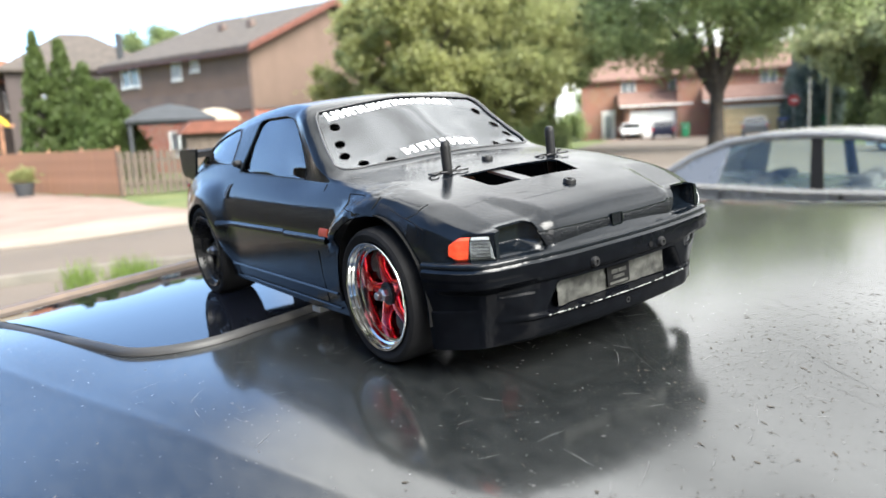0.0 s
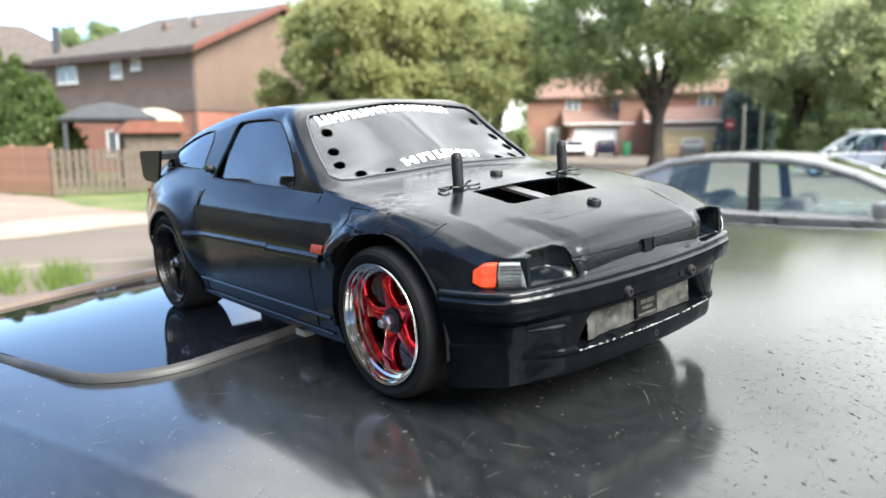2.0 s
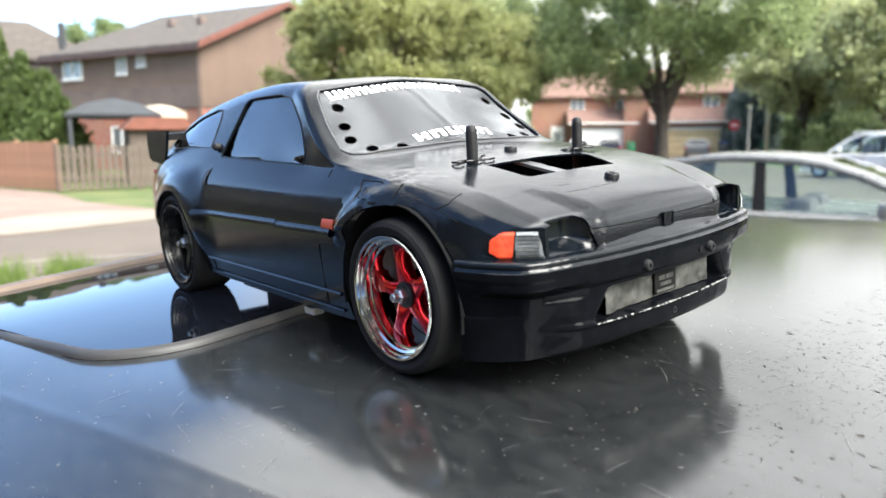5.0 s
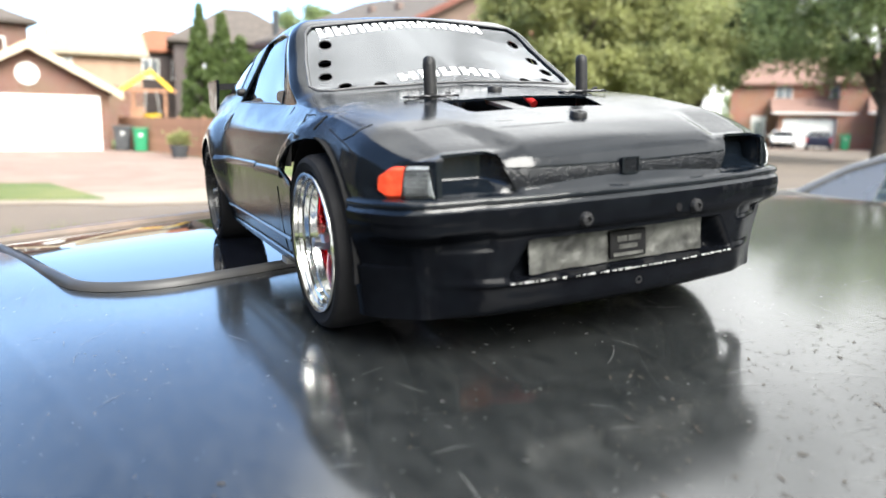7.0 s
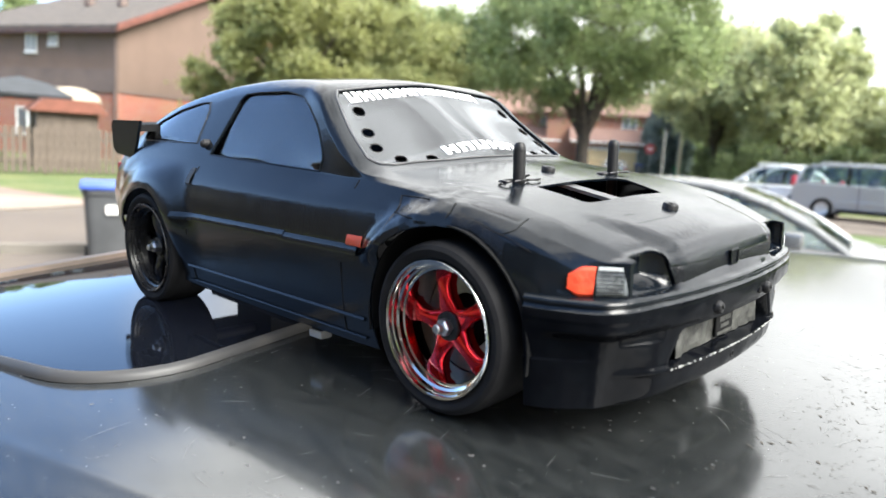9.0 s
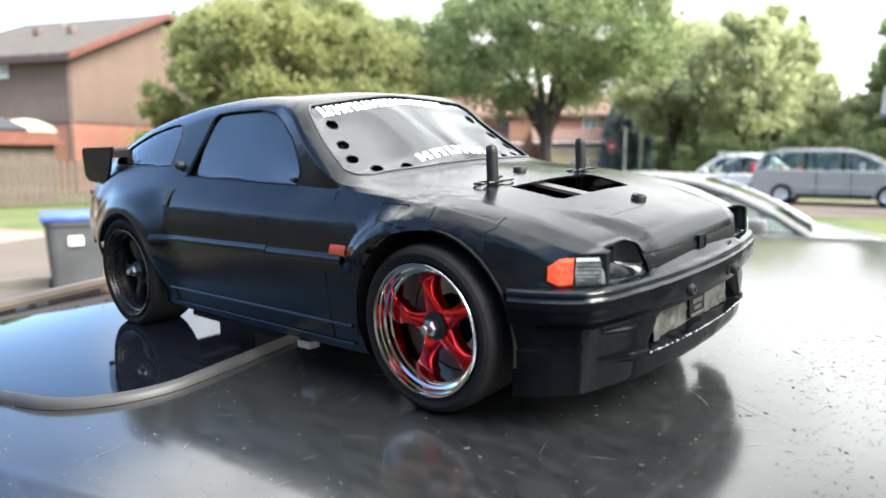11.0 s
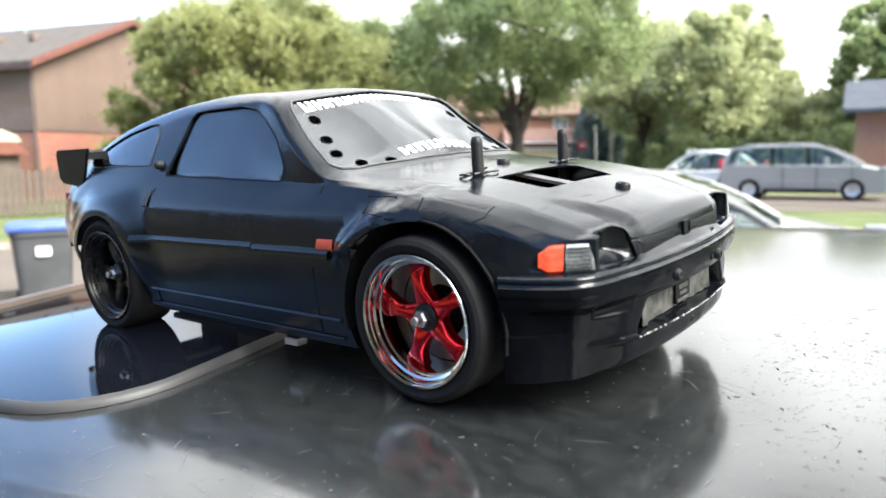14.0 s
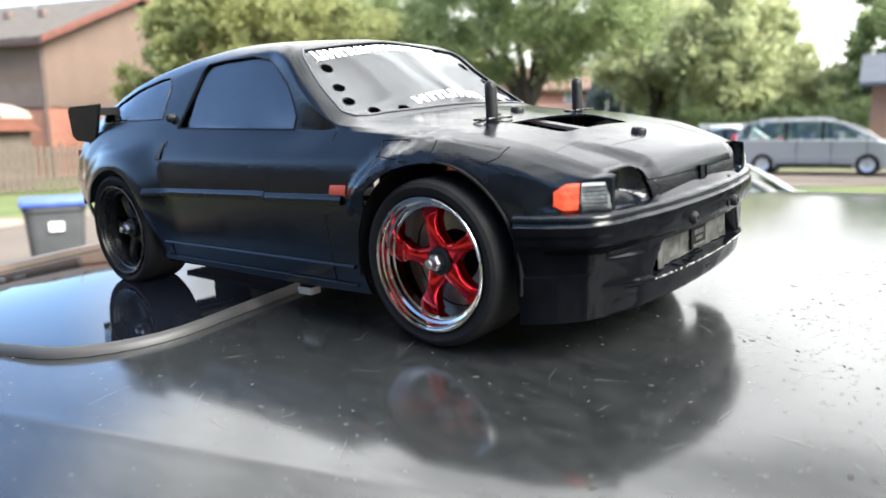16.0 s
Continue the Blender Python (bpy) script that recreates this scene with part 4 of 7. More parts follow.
    for i in range(len(dense)):
        a, b = dense[max(i - 6, 0)], dense[min(i + 6, len(dense) - 1)]
        d = Vector((b[0] - a[0], b[1] - a[1])).normalized()
        norms.append((-d.y, d.x) if i < 0 else (-d.y, d.x))
    flip = 1 if norms[len(norms) // 2][0] > 0 else -1
    prof = curve([(0.0518 - z, o) for o, z in ((-0.0020, 0.0512), (-0.0006, 0.0508), (0.0, 0.0502), (0.0002, 0.0492), (-0.0005, 0.0486), (-0.0005, 0.0480), (0.0004, 0.0474),
            (0.0006, 0.0440), (0.0003, 0.0405), (-0.0006, 0.0390), (-0.0016, 0.0380), (-0.0020, 0.0330), (-0.0022, 0.0262), (-0.0014, 0.0250), (-0.0012, 0.0240), (-0.0026, 0.0228),
            (-0.0036, 0.0175), (-0.0050, 0.0146), (-0.0070, 0.0134))])
    levels = [0.0512, 0.0508, 0.0502] + [0.0502 - 0.0006 * k for k in range(1, 60)] + [0.0142, 0.0134]

    def bay(y, z):
        """How deep the openings in the face are."""
        d = 0.0
        w = 0.0455 - 0.60 * (z - 0.0246)
        d += 0.0075 * smoothstep(-0.0010, 0.0045, w - abs(y)) * smoothstep(0.0243, 0.0250, z) * (1 - smoothstep(0.0362, 0.0370, z))
        # shallow blind recess near each corner
        d += 0.0008 * smoothstep(0.0492, 0.0504, abs(y)) * (1 - smoothstep(0.0655, 0.0668, abs(y))) * smoothstep(0.0343, 0.0352, z) * (1 - smoothstep(0.0400, 0.0409, z))
        return d
    rows = []
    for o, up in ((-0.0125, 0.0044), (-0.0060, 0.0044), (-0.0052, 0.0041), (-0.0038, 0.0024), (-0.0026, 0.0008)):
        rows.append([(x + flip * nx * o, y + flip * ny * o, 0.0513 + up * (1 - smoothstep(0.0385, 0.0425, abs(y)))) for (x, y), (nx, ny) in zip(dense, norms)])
    for z in levels:
        row = []
        for (x, y), (nx, ny) in zip(dense, norms):
            w = noise.noise(Vector((x, y, z)) * 90) * 0.00035 + noise.noise(Vector((x, y, z)) * 330) * 0.00012
            back = smoothstep(0.05, 0.07, x) if z < 0.03 else 1
            mid = 1 - smoothstep(0.048, 0.072, abs(y))
            plain = 0.0003 - 0.0050 * smoothstep(0.0440, 0.0130, z) if z < 0.044 else prof(0.0518 - z)
            o = (prof(0.0518 - z) * mid + plain * (1 - mid)) * (0.4 + 0.6 * back) + w - bay(y, z) - 0.0052 * smoothstep(0.050, 0.070, abs(y)) * (1 - smoothstep(0.0365, 0.0410, z)) * smoothstep(0.040, 0.062, x)
            row.append((x + flip * nx * o, y + flip * ny * o, z + w * 0.6))
        rows.append(row)
    rows.append([(x + flip * nx * -0.012, y + flip * ny * -0.012, 0.0138) for (x, y), (nx, ny) in zip(dense, norms)])
    # ledge split off in shinier shell paint, to put a sky highlight on it
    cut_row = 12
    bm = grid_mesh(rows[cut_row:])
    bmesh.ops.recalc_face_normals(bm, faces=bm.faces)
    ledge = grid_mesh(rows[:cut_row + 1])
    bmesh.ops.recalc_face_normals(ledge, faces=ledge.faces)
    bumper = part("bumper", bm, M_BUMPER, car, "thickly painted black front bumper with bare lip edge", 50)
    part("bumper_top", ledge, M_SHELL, bumper, "upper bumper ledge, shinier than the face so it looks lit", 50)
    plate = part("number_plate", crumpled_plate(), M_PLATE, bumper, "crumpled silver foil number plate")
    part("badge", box(0.0696, 0.0706, -0.0062, 0.0085, 0.0264, 0.0354, 0.0002), M_DECK, plate, "black badge with pale bars")
    for k, (ya, yb, za, zb) in enumerate(((-0.0035, 0.0005, 0.0318, 0.0336), (0.0012, 0.0062, 0.0318, 0.0336), (-0.0028, 0.0048, 0.0294, 0.0308), (-0.0050, 0.0072, 0.0270, 0.0281))):
        part("pale_bar", box(0.0705, 0.0708, ya, yb, za, zb), M_PLATE, plate)
    # bare plastic along the cut edge of the lip
    bm = bmesh.new()
    rnd = random.Random(5)
    y = -0.0450
    while y < 0.0445:
        w = rnd.uniform(0.0005, 0.0019)
        if rnd.random() < 0.75 or y < -0.038:
            x = 0.0757 - 1.55 * (y + w / 2) ** 2
            h = rnd.uniform(0.0001, 0.00045)
            bm_box(bm, x - 0.0012, x, y, y + w, 0.0238 - h * 0.4, 0.0238 + h, 0.0001)
        y += w + rnd.uniform(0.0, 0.0012)
    part("bare_edge", bm, M_CHIP, bumper, "flaked bare plastic edge")
    part("tow_hole", lathe([(0.0008, 0.0), (0.0013, 0.0), (0.0013, 0.0012), (0.0008, 0.0012)], 16, pose(0.0725, 0.003, 0.0190, 0, 90, 0), closed=True), M_BLACK, bumper)
    for s in (-1, 1):
        m = pose(0.0762, 0.0018 + s * 0.0222, 0.0418, 0, 90, 0)
        part("bumper_screw", lathe([(0.0, 0.0014), (0.0008, 0.0014), (0.0009, 0.0022), (0.0018, 0.0020), (0.0024, 0.0010), (0.0024, -0.002)], 20, m), M_BLACK, bumper)
    part("bumper_hole", lathe([(0.0, 0.0), (0.0013, 0.0), (0.0013, 0.0008)], 16, pose(0.0765, 0.0165, 0.0420, 0, 90, 0)), M_DECK, bumper)
    rows = []
    for k in range(25):
        row = []
        for j in range(121):
            y = (-1 + 2 * j / 120) * (0.0400 + 0.0046 * k / 24)
            z = 0.0500 + (top_z(0.0720, y) + 0.0002 - 0.0500) * k / 24
            v = Vector((y * 900, z * 1000, 0.3))
            lump = 0.00010 * noise.noise(v) + 0.00008 * noise.noise(v * 2.3)
            row.append((nose(0.0725, y) - 0.0010 * (k / 24) ** 4 + lump, y, z))
        rows.append(row)
    part("nose_panel", slab(rows, 0.0005), M_NOSE, car, "wrinkled thick black paint on the nose", 60)
    # nose badge, a plain shield outline
    part("nose_badge", prism([(-0.0033, 0.0592), (0.0033, 0.0592), (0.0026, 0.0540), (-0.0026, 0.0540)], 0.0716, 0.0728, 0), M_NOSE, car)
    for ya, yb, za, zb in ((-0.0033, 0.0033, 0.0588, 0.0593), (-0.0027, 0.0027, 0.0539, 0.0544), (-0.0034, -0.0029, 0.0542, 0.0590), (0.0029, 0.0034, 0.0542, 0.0590)):
        part("badge_edge", box(0.0727, 0.0732, ya, yb, za, zb), M_SHELL, car)

    # bonnet posts with their clips, screws, and the works under the hatch
    for s in (-1, 1):
        y = 0.0006 + s * 0.0352
        z = top_z(-0.001, y)
        part("body_post", lathe([(0.0, 0.0972), (0.0015, 0.0968), (0.0023, 0.0958), (0.0025, 0.0940), (0.0025, 0.040)], 24, pose(-0.001, y, 0)), M_BLACK, car, "black threaded body post")
        pts = []
        for k in range(9):
            a = radians(90 + 180 * k / 8)
            pts.append((-0.001 + 0.0026 * math.cos(a) * 0.6 - 0.001, y - 0.0062 + 0.0026 * (math.cos(a)), z + 0.0016 + 0.0003 * math.sin(a)))
        loop = [(-0.001 + 0.0026 + 0.0009 * math.sin(k), y + 0.0105 - 0.0016 * k, z + 0.0007 + 0.0002 * (k % 2)) for k in range(11)]
        ring = [(-0.001 + 0.0024 * math.sin(radians(20 + 28 * k)), y - 0.0085 - 0.0024 * math.cos(radians(20 + 28 * k)) * -1, z + 0.0007) for k in range(12)]
        other = [(-0.001 - 0.0027, y - 0.006 + 0.0016 * k, z + 0.0008 + (0.0012 if k > 8 else 0)) for k in range(11)]
        part("body_clip", bm_tube(bm_tube(bm_tube(bmesh.new(), loop, 0.0005, 6), other, 0.0005, 6), ring, 0.0005, 6), M_WIRE, car, "bent black wire clip")
    for x, y in ((0.0471, -0.0012), (-0.0114, -0.0005)):
        z = top_z(x, y)
        tilt = math.degrees(math.atan((top_z(x - 0.003, 0) - top_z(x + 0.003, 0)) / 0.006))
        screw = part("bonnet_screw", lathe([(0.0, 0.0008), (0.0011, 0.0008), (0.0012, 0.0016), (0.0026, 0.0018), (0.0031, 0.0010), (0.0031, -0.001)], 24, pose(x, y, z, 0, tilt, 0)), M_BLACK, car, "black bonnet screw")
    part("chassis", box(-0.262, 0.055, -0.030, 0.030, 0.0120, 0.0160, 0.001), M_DECK, car, "black chassis plate")
    part("shock_tower", box(0.0235, 0.0262, -0.0285, 0.0185, 0.050, 0.0742, 0.0006), M_DECK, car)
    bridge = part("tower_bridge", prism([(0.0030, 0.0785), (0.0312, 0.0732), (0.0312, 0.0746), (0.0030, 0.0798)], -0.0130, -0.0060, 1), mat("graphite_bracket", (0.07, 0.07, 0.072), 0.4, second=(0.10, 0.10, 0.102), scale=200), car, "grey bracket under the hatch")
    cut(bridge, [lathe([(0.0015, 0.06), (0.0015, 0.09)], 16, pose(0.0160, -0.0100, 0)), lathe([(0.0017, 0.06), (0.0017, 0.09)], 16, pose(0.0255, -0.0090, 0))])
    part("motor", lathe([(0.0, -0.012), (0.0085, -0.012), (0.009, -0.011), (0.009, 0.011), (0.0085, 0.012), (0.0, 0.012)], 24, pose(0.0, -0.012, 0.0610, 90, 0, 0)), M_MOTOR, car, "orange motor can")
    part("cable", tube([(0.012, -0.028, 0.062), (0.016, -0.020, 0.0655), (0.014, -0.012, 0.066), (0.018, -0.004, 0.063)], 0.0011, 8), M_YELLOW, car, "yellow cable")
    part("cable", tube([(0.010, -0.030, 0.058), (0.014, -0.024, 0.062), (0.022, -0.019, 0.061)], 0.0009, 8), mat("blue_cable", (0.02, 0.05, 0.35), 0.5), car)
    # inside: seats' worth of dark boxes and a blue and a red piece that show through the glass
    part("electronics_box", box(-0.150, -0.100, -0.028, -0.002, 0.0158, 0.0480, 0.002), M_DECK, car)
    part("electronics_box", box(-0.062, -0.030, -0.030, 0.006, 0.0490, 0.0740, 0.002), mat("orange_case", (0.45, 0.10, 0.02), 0.4), car, "orange plastic case")
    part("shelf", box(-0.080, -0.020, -0.036, 0.036, 0.0460, 0.0488, 0.0006), M_DECK, car)
    part("roll_bar", bm_tube(bmesh.new(), [(-0.155, -0.055, 0.050), (-0.150, -0.050, 0.105), (-0.150, 0.0, 0.112), (-0.150, 0.050, 0.105), (-0.155, 0.055, 0.050)], 0.0022, 10), M_BLACK, car)
    part("roll_bar", bm_tube(bmesh.new(), [(-0.150, 0.045, 0.106), (-0.105, 0.046, 0.108), (-0.060, 0.05, 0.078)], 0.002, 8), mat("red_tube", (0.5, 0.02, 0.02), 0.4), car, "red inner brace")
    for s in (-1, 1):
        for wx, rr in ((ARCH_F[0], 0.0392),):
            a, b = sorted((s * 0.046, s * 0.0475))
            part("wheel_well", box(wx - 0.036, wx + 0.036, a, b, 0.013, 0.062, 0.001), M_DECK, car)
            rows = [[(wx + rr * math.cos(t), s * yy, ARCH_F[1] + rr * math.sin(t)) for t in (radians(-10 + 200 * k / 24) for k in range(25))] for yy in (0.0465, 0.0840)]
            part("wheel_liner", slab(rows, 0.0006), M_DECK, car)
    part("rear_axle", tube([(-0.2262, -0.066, 0.0328), (-0.2262, 0.066, 0.0328)], 0.0030, 12), M_BLACK, car)
    part("gearbox", box(-0.248, -0.206, -0.020, 0.020, 0.0150, 0.0450, 0.003), M_DECK, car)
    part("inner_skirt", box(-0.190, -0.036, -0.0800, -0.0790, 0.0165, 0.0500), M_DECK, car)
    part("silver_block", box(-0.0835, -0.0745, -0.0785, -0.0725, 0.0095, 0.0128, 0.0005), mat("aluminium_block", (0.55, 0.52, 0.48), 0.35, 0.6), car, "small aluminium block under the sill")
    part("silver_block_post", box(-0.0825, -0.0755, -0.0775, -0.0730, 0.0125, 0.0200), M_DECK, car)

    # seams of the tape repairs on bonnet and wing
    for pts in ([(0.0448, -0.0620), (0.0432, -0.0516), (0.0438, -0.0418)], [(0.0530, -0.0362), (0.0534, -0.0108)], [(0.0455, -0.0330), (0.0462, -0.0270)]):
        path = []
        for (xa, ya), (xb, yb) in zip(pts, pts[1:]):
            path += [(xa + (xb - xa) * j / 10, ya + (yb - ya) * j / 10) for j in range(11)]
        part("tape_seam", tube([(x, y, top_z(x, y) - 0.00005) for x, y in path], 0.00016, 5), M_SHELL, car)
    for pts in ([(-0.0209, 0.0715), (-0.0229, 0.0772), (-0.0075, 0.0770)], [(-0.0240, 0.0716), (-0.0080, 0.0709)], [(0.0318, 0.0729), (0.0321, 0.0700), (0.0275, 0.0680)], [(0.0050, 0.0765), (0.0058, 0.0740), (0.0052, 0.0718)],
                [(0.0150, 0.0715), (0.0330, 0.0668), (0.0400, 0.0640)]):
        path = []
        for (xa, za), (xb, zb) in zip(pts, pts[1:]):
            path += [(xa + (xb - xa) * j / 10, za + (zb - za) * j / 10) for j in range(11)]
        part("tape_seam", tube([(x, -side_y(x, z) - 0.00012, z) for x, z in path], 0.00022, 5), M_DECK, car)
    # steel beads added for the bright glints of screws inside the arch
    for x, z in ((-0.0205, 0.0640), (-0.0180, 0.0655)):
        part("screw_glint", lathe([(0.0, 0.0009), (0.0006, 0.0007), (0.0009, 0.0), (0.0006, -0.0007), (0.0, -0.0009)], 12, pose(x, -0.0740, z, 90, 0, 0)), M_STEEL, car)

    # roof rear: aerial stub, spoiler
    part("aerial_stub", lathe([(0.0, 0.0038), (0.0018, 0.0034), (0.0022, 0.002), (0.0024, -0.001)], 16, pose(-0.196, -0.010, top_z(-0.196, 0.010))), M_BLACK, car)
    part("spoiler_blade", slab([[(-0.262 - 0.008 * k, -0.072 + 0.144 * j / 12, 0.1030 + 0.0003 * k - 0.0012 * abs(j - 6) / 6) for j in range(13)] for k in range(5)], 0.0042), M_DECK, car, "black rear wing blade")
    for s in (-1, 1):
        plate_pts = [(-0.2570, 0.1042), (-0.2955, 0.1045), (-0.2985, 0.1020), (-0.2975, 0.0870), (-0.2930, 0.0838), (-0.2700, 0.0815), (-0.2640, 0.0900)]
        a, b = sorted((s * 0.0718, s * 0.0736))
        bm = prism(plate_pts, a, b, 1)
        part("wing_endplate", bm, M_SHELL, car, "black wing end plate")
        part("wing_strut", box(-0.283, -0.278, s * 0.030 - 0.001, s * 0.030 + 0.001, 0.0960, 0.1030), M_BLACK, car)
    part("tail_lamp", box(-0.2975, -0.2940, -0.072, -0.040, 0.064, 0.078, 0.0006), mat("red_tail_lamp", (0.35, 0.02, 0.02), 0.3), car, "red tail lamp")
    part("tail_lamp", box(-0.2975, -0.2940, 0.040, 0.072, 0.062, 0.078, 0.0006), M_ORANGE, car, "tail lamp")
    return car


def spoke_mesh(r0, r1, w0, waist, w1, h0, h1, depth):
    """A spoke along +x that narrows to a waist and flares into a foot at the rim."""
    rows = []
    n = 17
    for k in range(n):
        f = k / (n - 1)
        r = r0 + (r1 - r0) * f
        w = waist + (w0 - waist) * (1 - smoothstep(0.0, 0.50, f)) + (w1 - waist) * smoothstep(0.58, 1.0, f) ** 1.5
        h = h0 + (h1 - h0) * f + 0.0010 * math.sin(math.pi * f) - 0.0012 * smoothstep(0.86, 1.0, f)
        ring = [(-1, -1), (-1, 0.15), (-0.92, 0.60), (-0.72, 0.88), (-0.38, 0.98), (0, 1.0), (0.38, 0.98), (0.72, 0.88), (0.92, 0.60), (1, 0.15), (1, -1)]
        rows.append([(r, w * a, h - depth / 2 + depth / 2 * b) for a, b in ring])
    bm = grid_mesh(rows, wrap=True)
    bmesh.ops.recalc_face_normals(bm, faces=bm.faces)
    return bm


def wheel(car, x, sgn, z, front):
    """Wheel with its axle along y. sgn: side of the car."""
    y = sgn * (0.0735 if front else 0.0745)
    e = new("front_wheel" if front else "rear_wheel")
    e.empty_display_size = 0.03
    e.parent = car
    e.matrix_basis = Matrix.Translation((x, y, z)) @ Matrix.Rotation(-sgn * math.pi / 2, 4, "X")
    R = 0.0317
    ty = [(0.0253, 0.0115), (0.0266, 0.0127), (0.0288, 0.0132), (0.0304, 0.0124), (0.0313, 0.0106), (R, 0.0075), (R, -0.0075), (0.0315, -0.0104), (0.0308, -0.0122), (0.0296, -0.0132), (0.0275, -0.0128), (0.0253, -0.0115)]
    part("tyre", lathe(ty, 96, closed=True), M_RUBBER, e, "smooth black rubber slick tyre")
    mr = M_CHROME if front else M_BLKWHEEL
    ms = M_RED if front else M_BLKWHEEL
    # stepped lip that leans outwards, then the barrel
    lip = [(0.0264, 0.0118), (0.0263, 0.0130), (0.0260, 0.0134), (0.0256, 0.0133), (0.0250, 0.0130), (0.0247, 0.0116), (0.0240, 0.0114), (0.0237, 0.0101), (0.0228, 0.0095), (0.0225, 0.0078), (0.0217, 0.0075),
           (0.0214, 0.0062), (0.0211, 0.0050), (0.0208, 0.0040), (0.0204, -0.0125), (0.0232, -0.0130), (0.0264, -0.0118)]
    part("rim", lathe([(r * 0.967, h) for r, h in lip], 96, closed=True), mr, e, "deep polished chrome rim" if front else "glossy black rim")
    part("inner_drum", lathe([(0.0, -0.0128), (0.0225, -0.0128), (0.0225, -0.0120), (0.0, -0.0120)], 40), M_DECK, e)
    part("brake_disc", lathe([(0.0105, -0.0062), (0.0195, -0.0062), (0.0195, -0.0050), (0.0105, -0.0050)], 64, closed=True), M_DISC if front else M_DECK, e, "drilled silver brake disc" if front else "")
    hub = part("hub", lathe([(0.0, 0.0062), (0.0042, 0.0062), (0.0052, 0.0056), (0.0056, 0.0040), (0.0062, 0.0030), (0.0066, -0.0010), (0.0050, -0.0030), (0.0, -0.0030)], 40), ms, e)
    off = 18 + 12 if front else 36
    for k in range(5):
        bm = spoke_mesh(0.0040, 0.0203, 0.0046, 0.0029, 0.0048, 0.0054, 0.0052, 0.0050) if front else spoke_mesh(0.0040, 0.0203, 0.0046, 0.0031, 0.0042, 0.0040, 0.0058, 0.0052)
        bmesh.ops.rotate(bm, verts=bm.verts, cent=(0, 0, 0), matrix=Matrix.Rotation(radians(72 * k + off), 3, "Z"))
        part("spoke", bm, ms, e, "red chrome spoke" if front else "")
    part("hub_washer", lathe([(0.0, 0.0066), (0.0050, 0.0066), (0.0054, 0.0062), (0.0054, 0.0050)], 32), M_BLACK, e, "dark washer")
    part("axle_nut", lathe([(0.0, 0.0098), (0.0026, 0.0098), (0.0033, 0.0090), (0.0033, 0.0060)], 6), M_STEEL, e, "dark steel hex nut")
    part("axle_end", lathe([(0.0, 0.0124), (0.0014, 0.0124), (0.0018, 0.0119), (0.0018, 0.0090)], 16), M_STEEL, e, "steel axle end")
    return e


rc = model_car()
for xx, zz, fr in ((0.0032, 0.0318, True), (-0.2262, 0.0328, False)):
    for sg in (-1, 1):
        wheel(rc, xx, sg, zz, fr)

# ---- surroundings ----
def polar(az, d, z=GROUND):
    return Vector((d * math.cos(radians(az)), d * math.sin(radians(az)), z))


M_GRASS = mat("grass", (0.075, 0.11, 0.03), 0.9, second=(0.13, 0.145, 0.05), scale=0.6, bump=0.8, bump_scale=18, bump_dist=0.05)
M_ROAD = mat("pale_asphalt", (0.128, 0.103, 0.083), 0.9, second=(0.108, 0.088, 0.072), scale=0.5, bump=0.3, bump_scale=60, bump_dist=0.01)
M_PAVER = mat("pink_pavers", (0.200, 0.135, 0.110), 0.9, second=(0.235, 0.178, 0.148), scale=0.9, bump=0.4, bump_scale=20, bump_dist=0.01)
M_WALK = mat("cream_concrete", (0.27, 0.232, 0.19), 0.9, second=(0.23, 0.195, 0.158), scale=0.8, bump=0.3, bump_scale=40, bump_dist=0.008)
M_KERB = mat("concrete_kerb", (0.19, 0.17, 0.148), 0.9, second=(0.15, 0.138, 0.12), scale=2)
M_SIDING = mat("beige_siding", (0.165, 0.112, 0.088), 0.8, second=(0.145, 0.10, 0.078), scale=0.8)
M_BROWN = mat("brown_band", (0.15, 0.11, 0.095), 0.8, second=(0.12, 0.09, 0.08), scale=1)
M_BRICKR = brick_mat("red_brick", (0.42, 0.13, 0.075), (0.34, 0.10, 0.06), (0.40, 0.33, 0.28))
M_BRICKP = brick_mat("brown_brick", (0.185, 0.082, 0.054), (0.15, 0.064, 0.045), (0.24, 0.20, 0.17))
M_BRICKF = brick_mat("sunlit_red_brick", (0.35, 0.15, 0.092), (0.29, 0.12, 0.075), (0.36, 0.29, 0.24))
M_SHINGLE = mat("grey_brown_shingles", (0.10, 0.083, 0.072), 0.95, second=(0.07, 0.06, 0.053), scale=2.5, bump=0.6, bump_scale=9, bump_dist=0.03)
M_SHINGLER = mat("red_brown_shingles", (0.21, 0.125, 0.10), 0.95, second=(0.165, 0.098, 0.080), scale=2.5)
M_SHINGLEO = mat("orange_shingles", (0.24, 0.092, 0.048), 0.95, second=(0.19, 0.075, 0.04), scale=2.5)
M_REDROOF = mat("red_brown_boards", (0.20, 0.075, 0.05), 0.9, second=(0.15, 0.06, 0.04), scale=3)
M_PALEROOF = mat("pale_tan_shingles", (0.30, 0.25, 0.18), 0.95, second=(0.24, 0.20, 0.15), scale=2.5)
M_PEACH = mat("peach_render", (0.36, 0.235, 0.165), 0.85, second=(0.31, 0.20, 0.14), scale=1.2)
M_DARKSIDING = mat("dark_brown_siding", (0.075, 0.058, 0.055), 0.8, second=(0.06, 0.047, 0.045), scale=1)
M_FASCIA = mat("red_brown_fascia", (0.17, 0.062, 0.045), 0.7, second=(0.13, 0.05, 0.038), scale=3)
M_GUTTER = mat("dark_red_gutter", (0.075, 0.036, 0.03), 0.6, second=(0.055, 0.03, 0.026), scale=3)
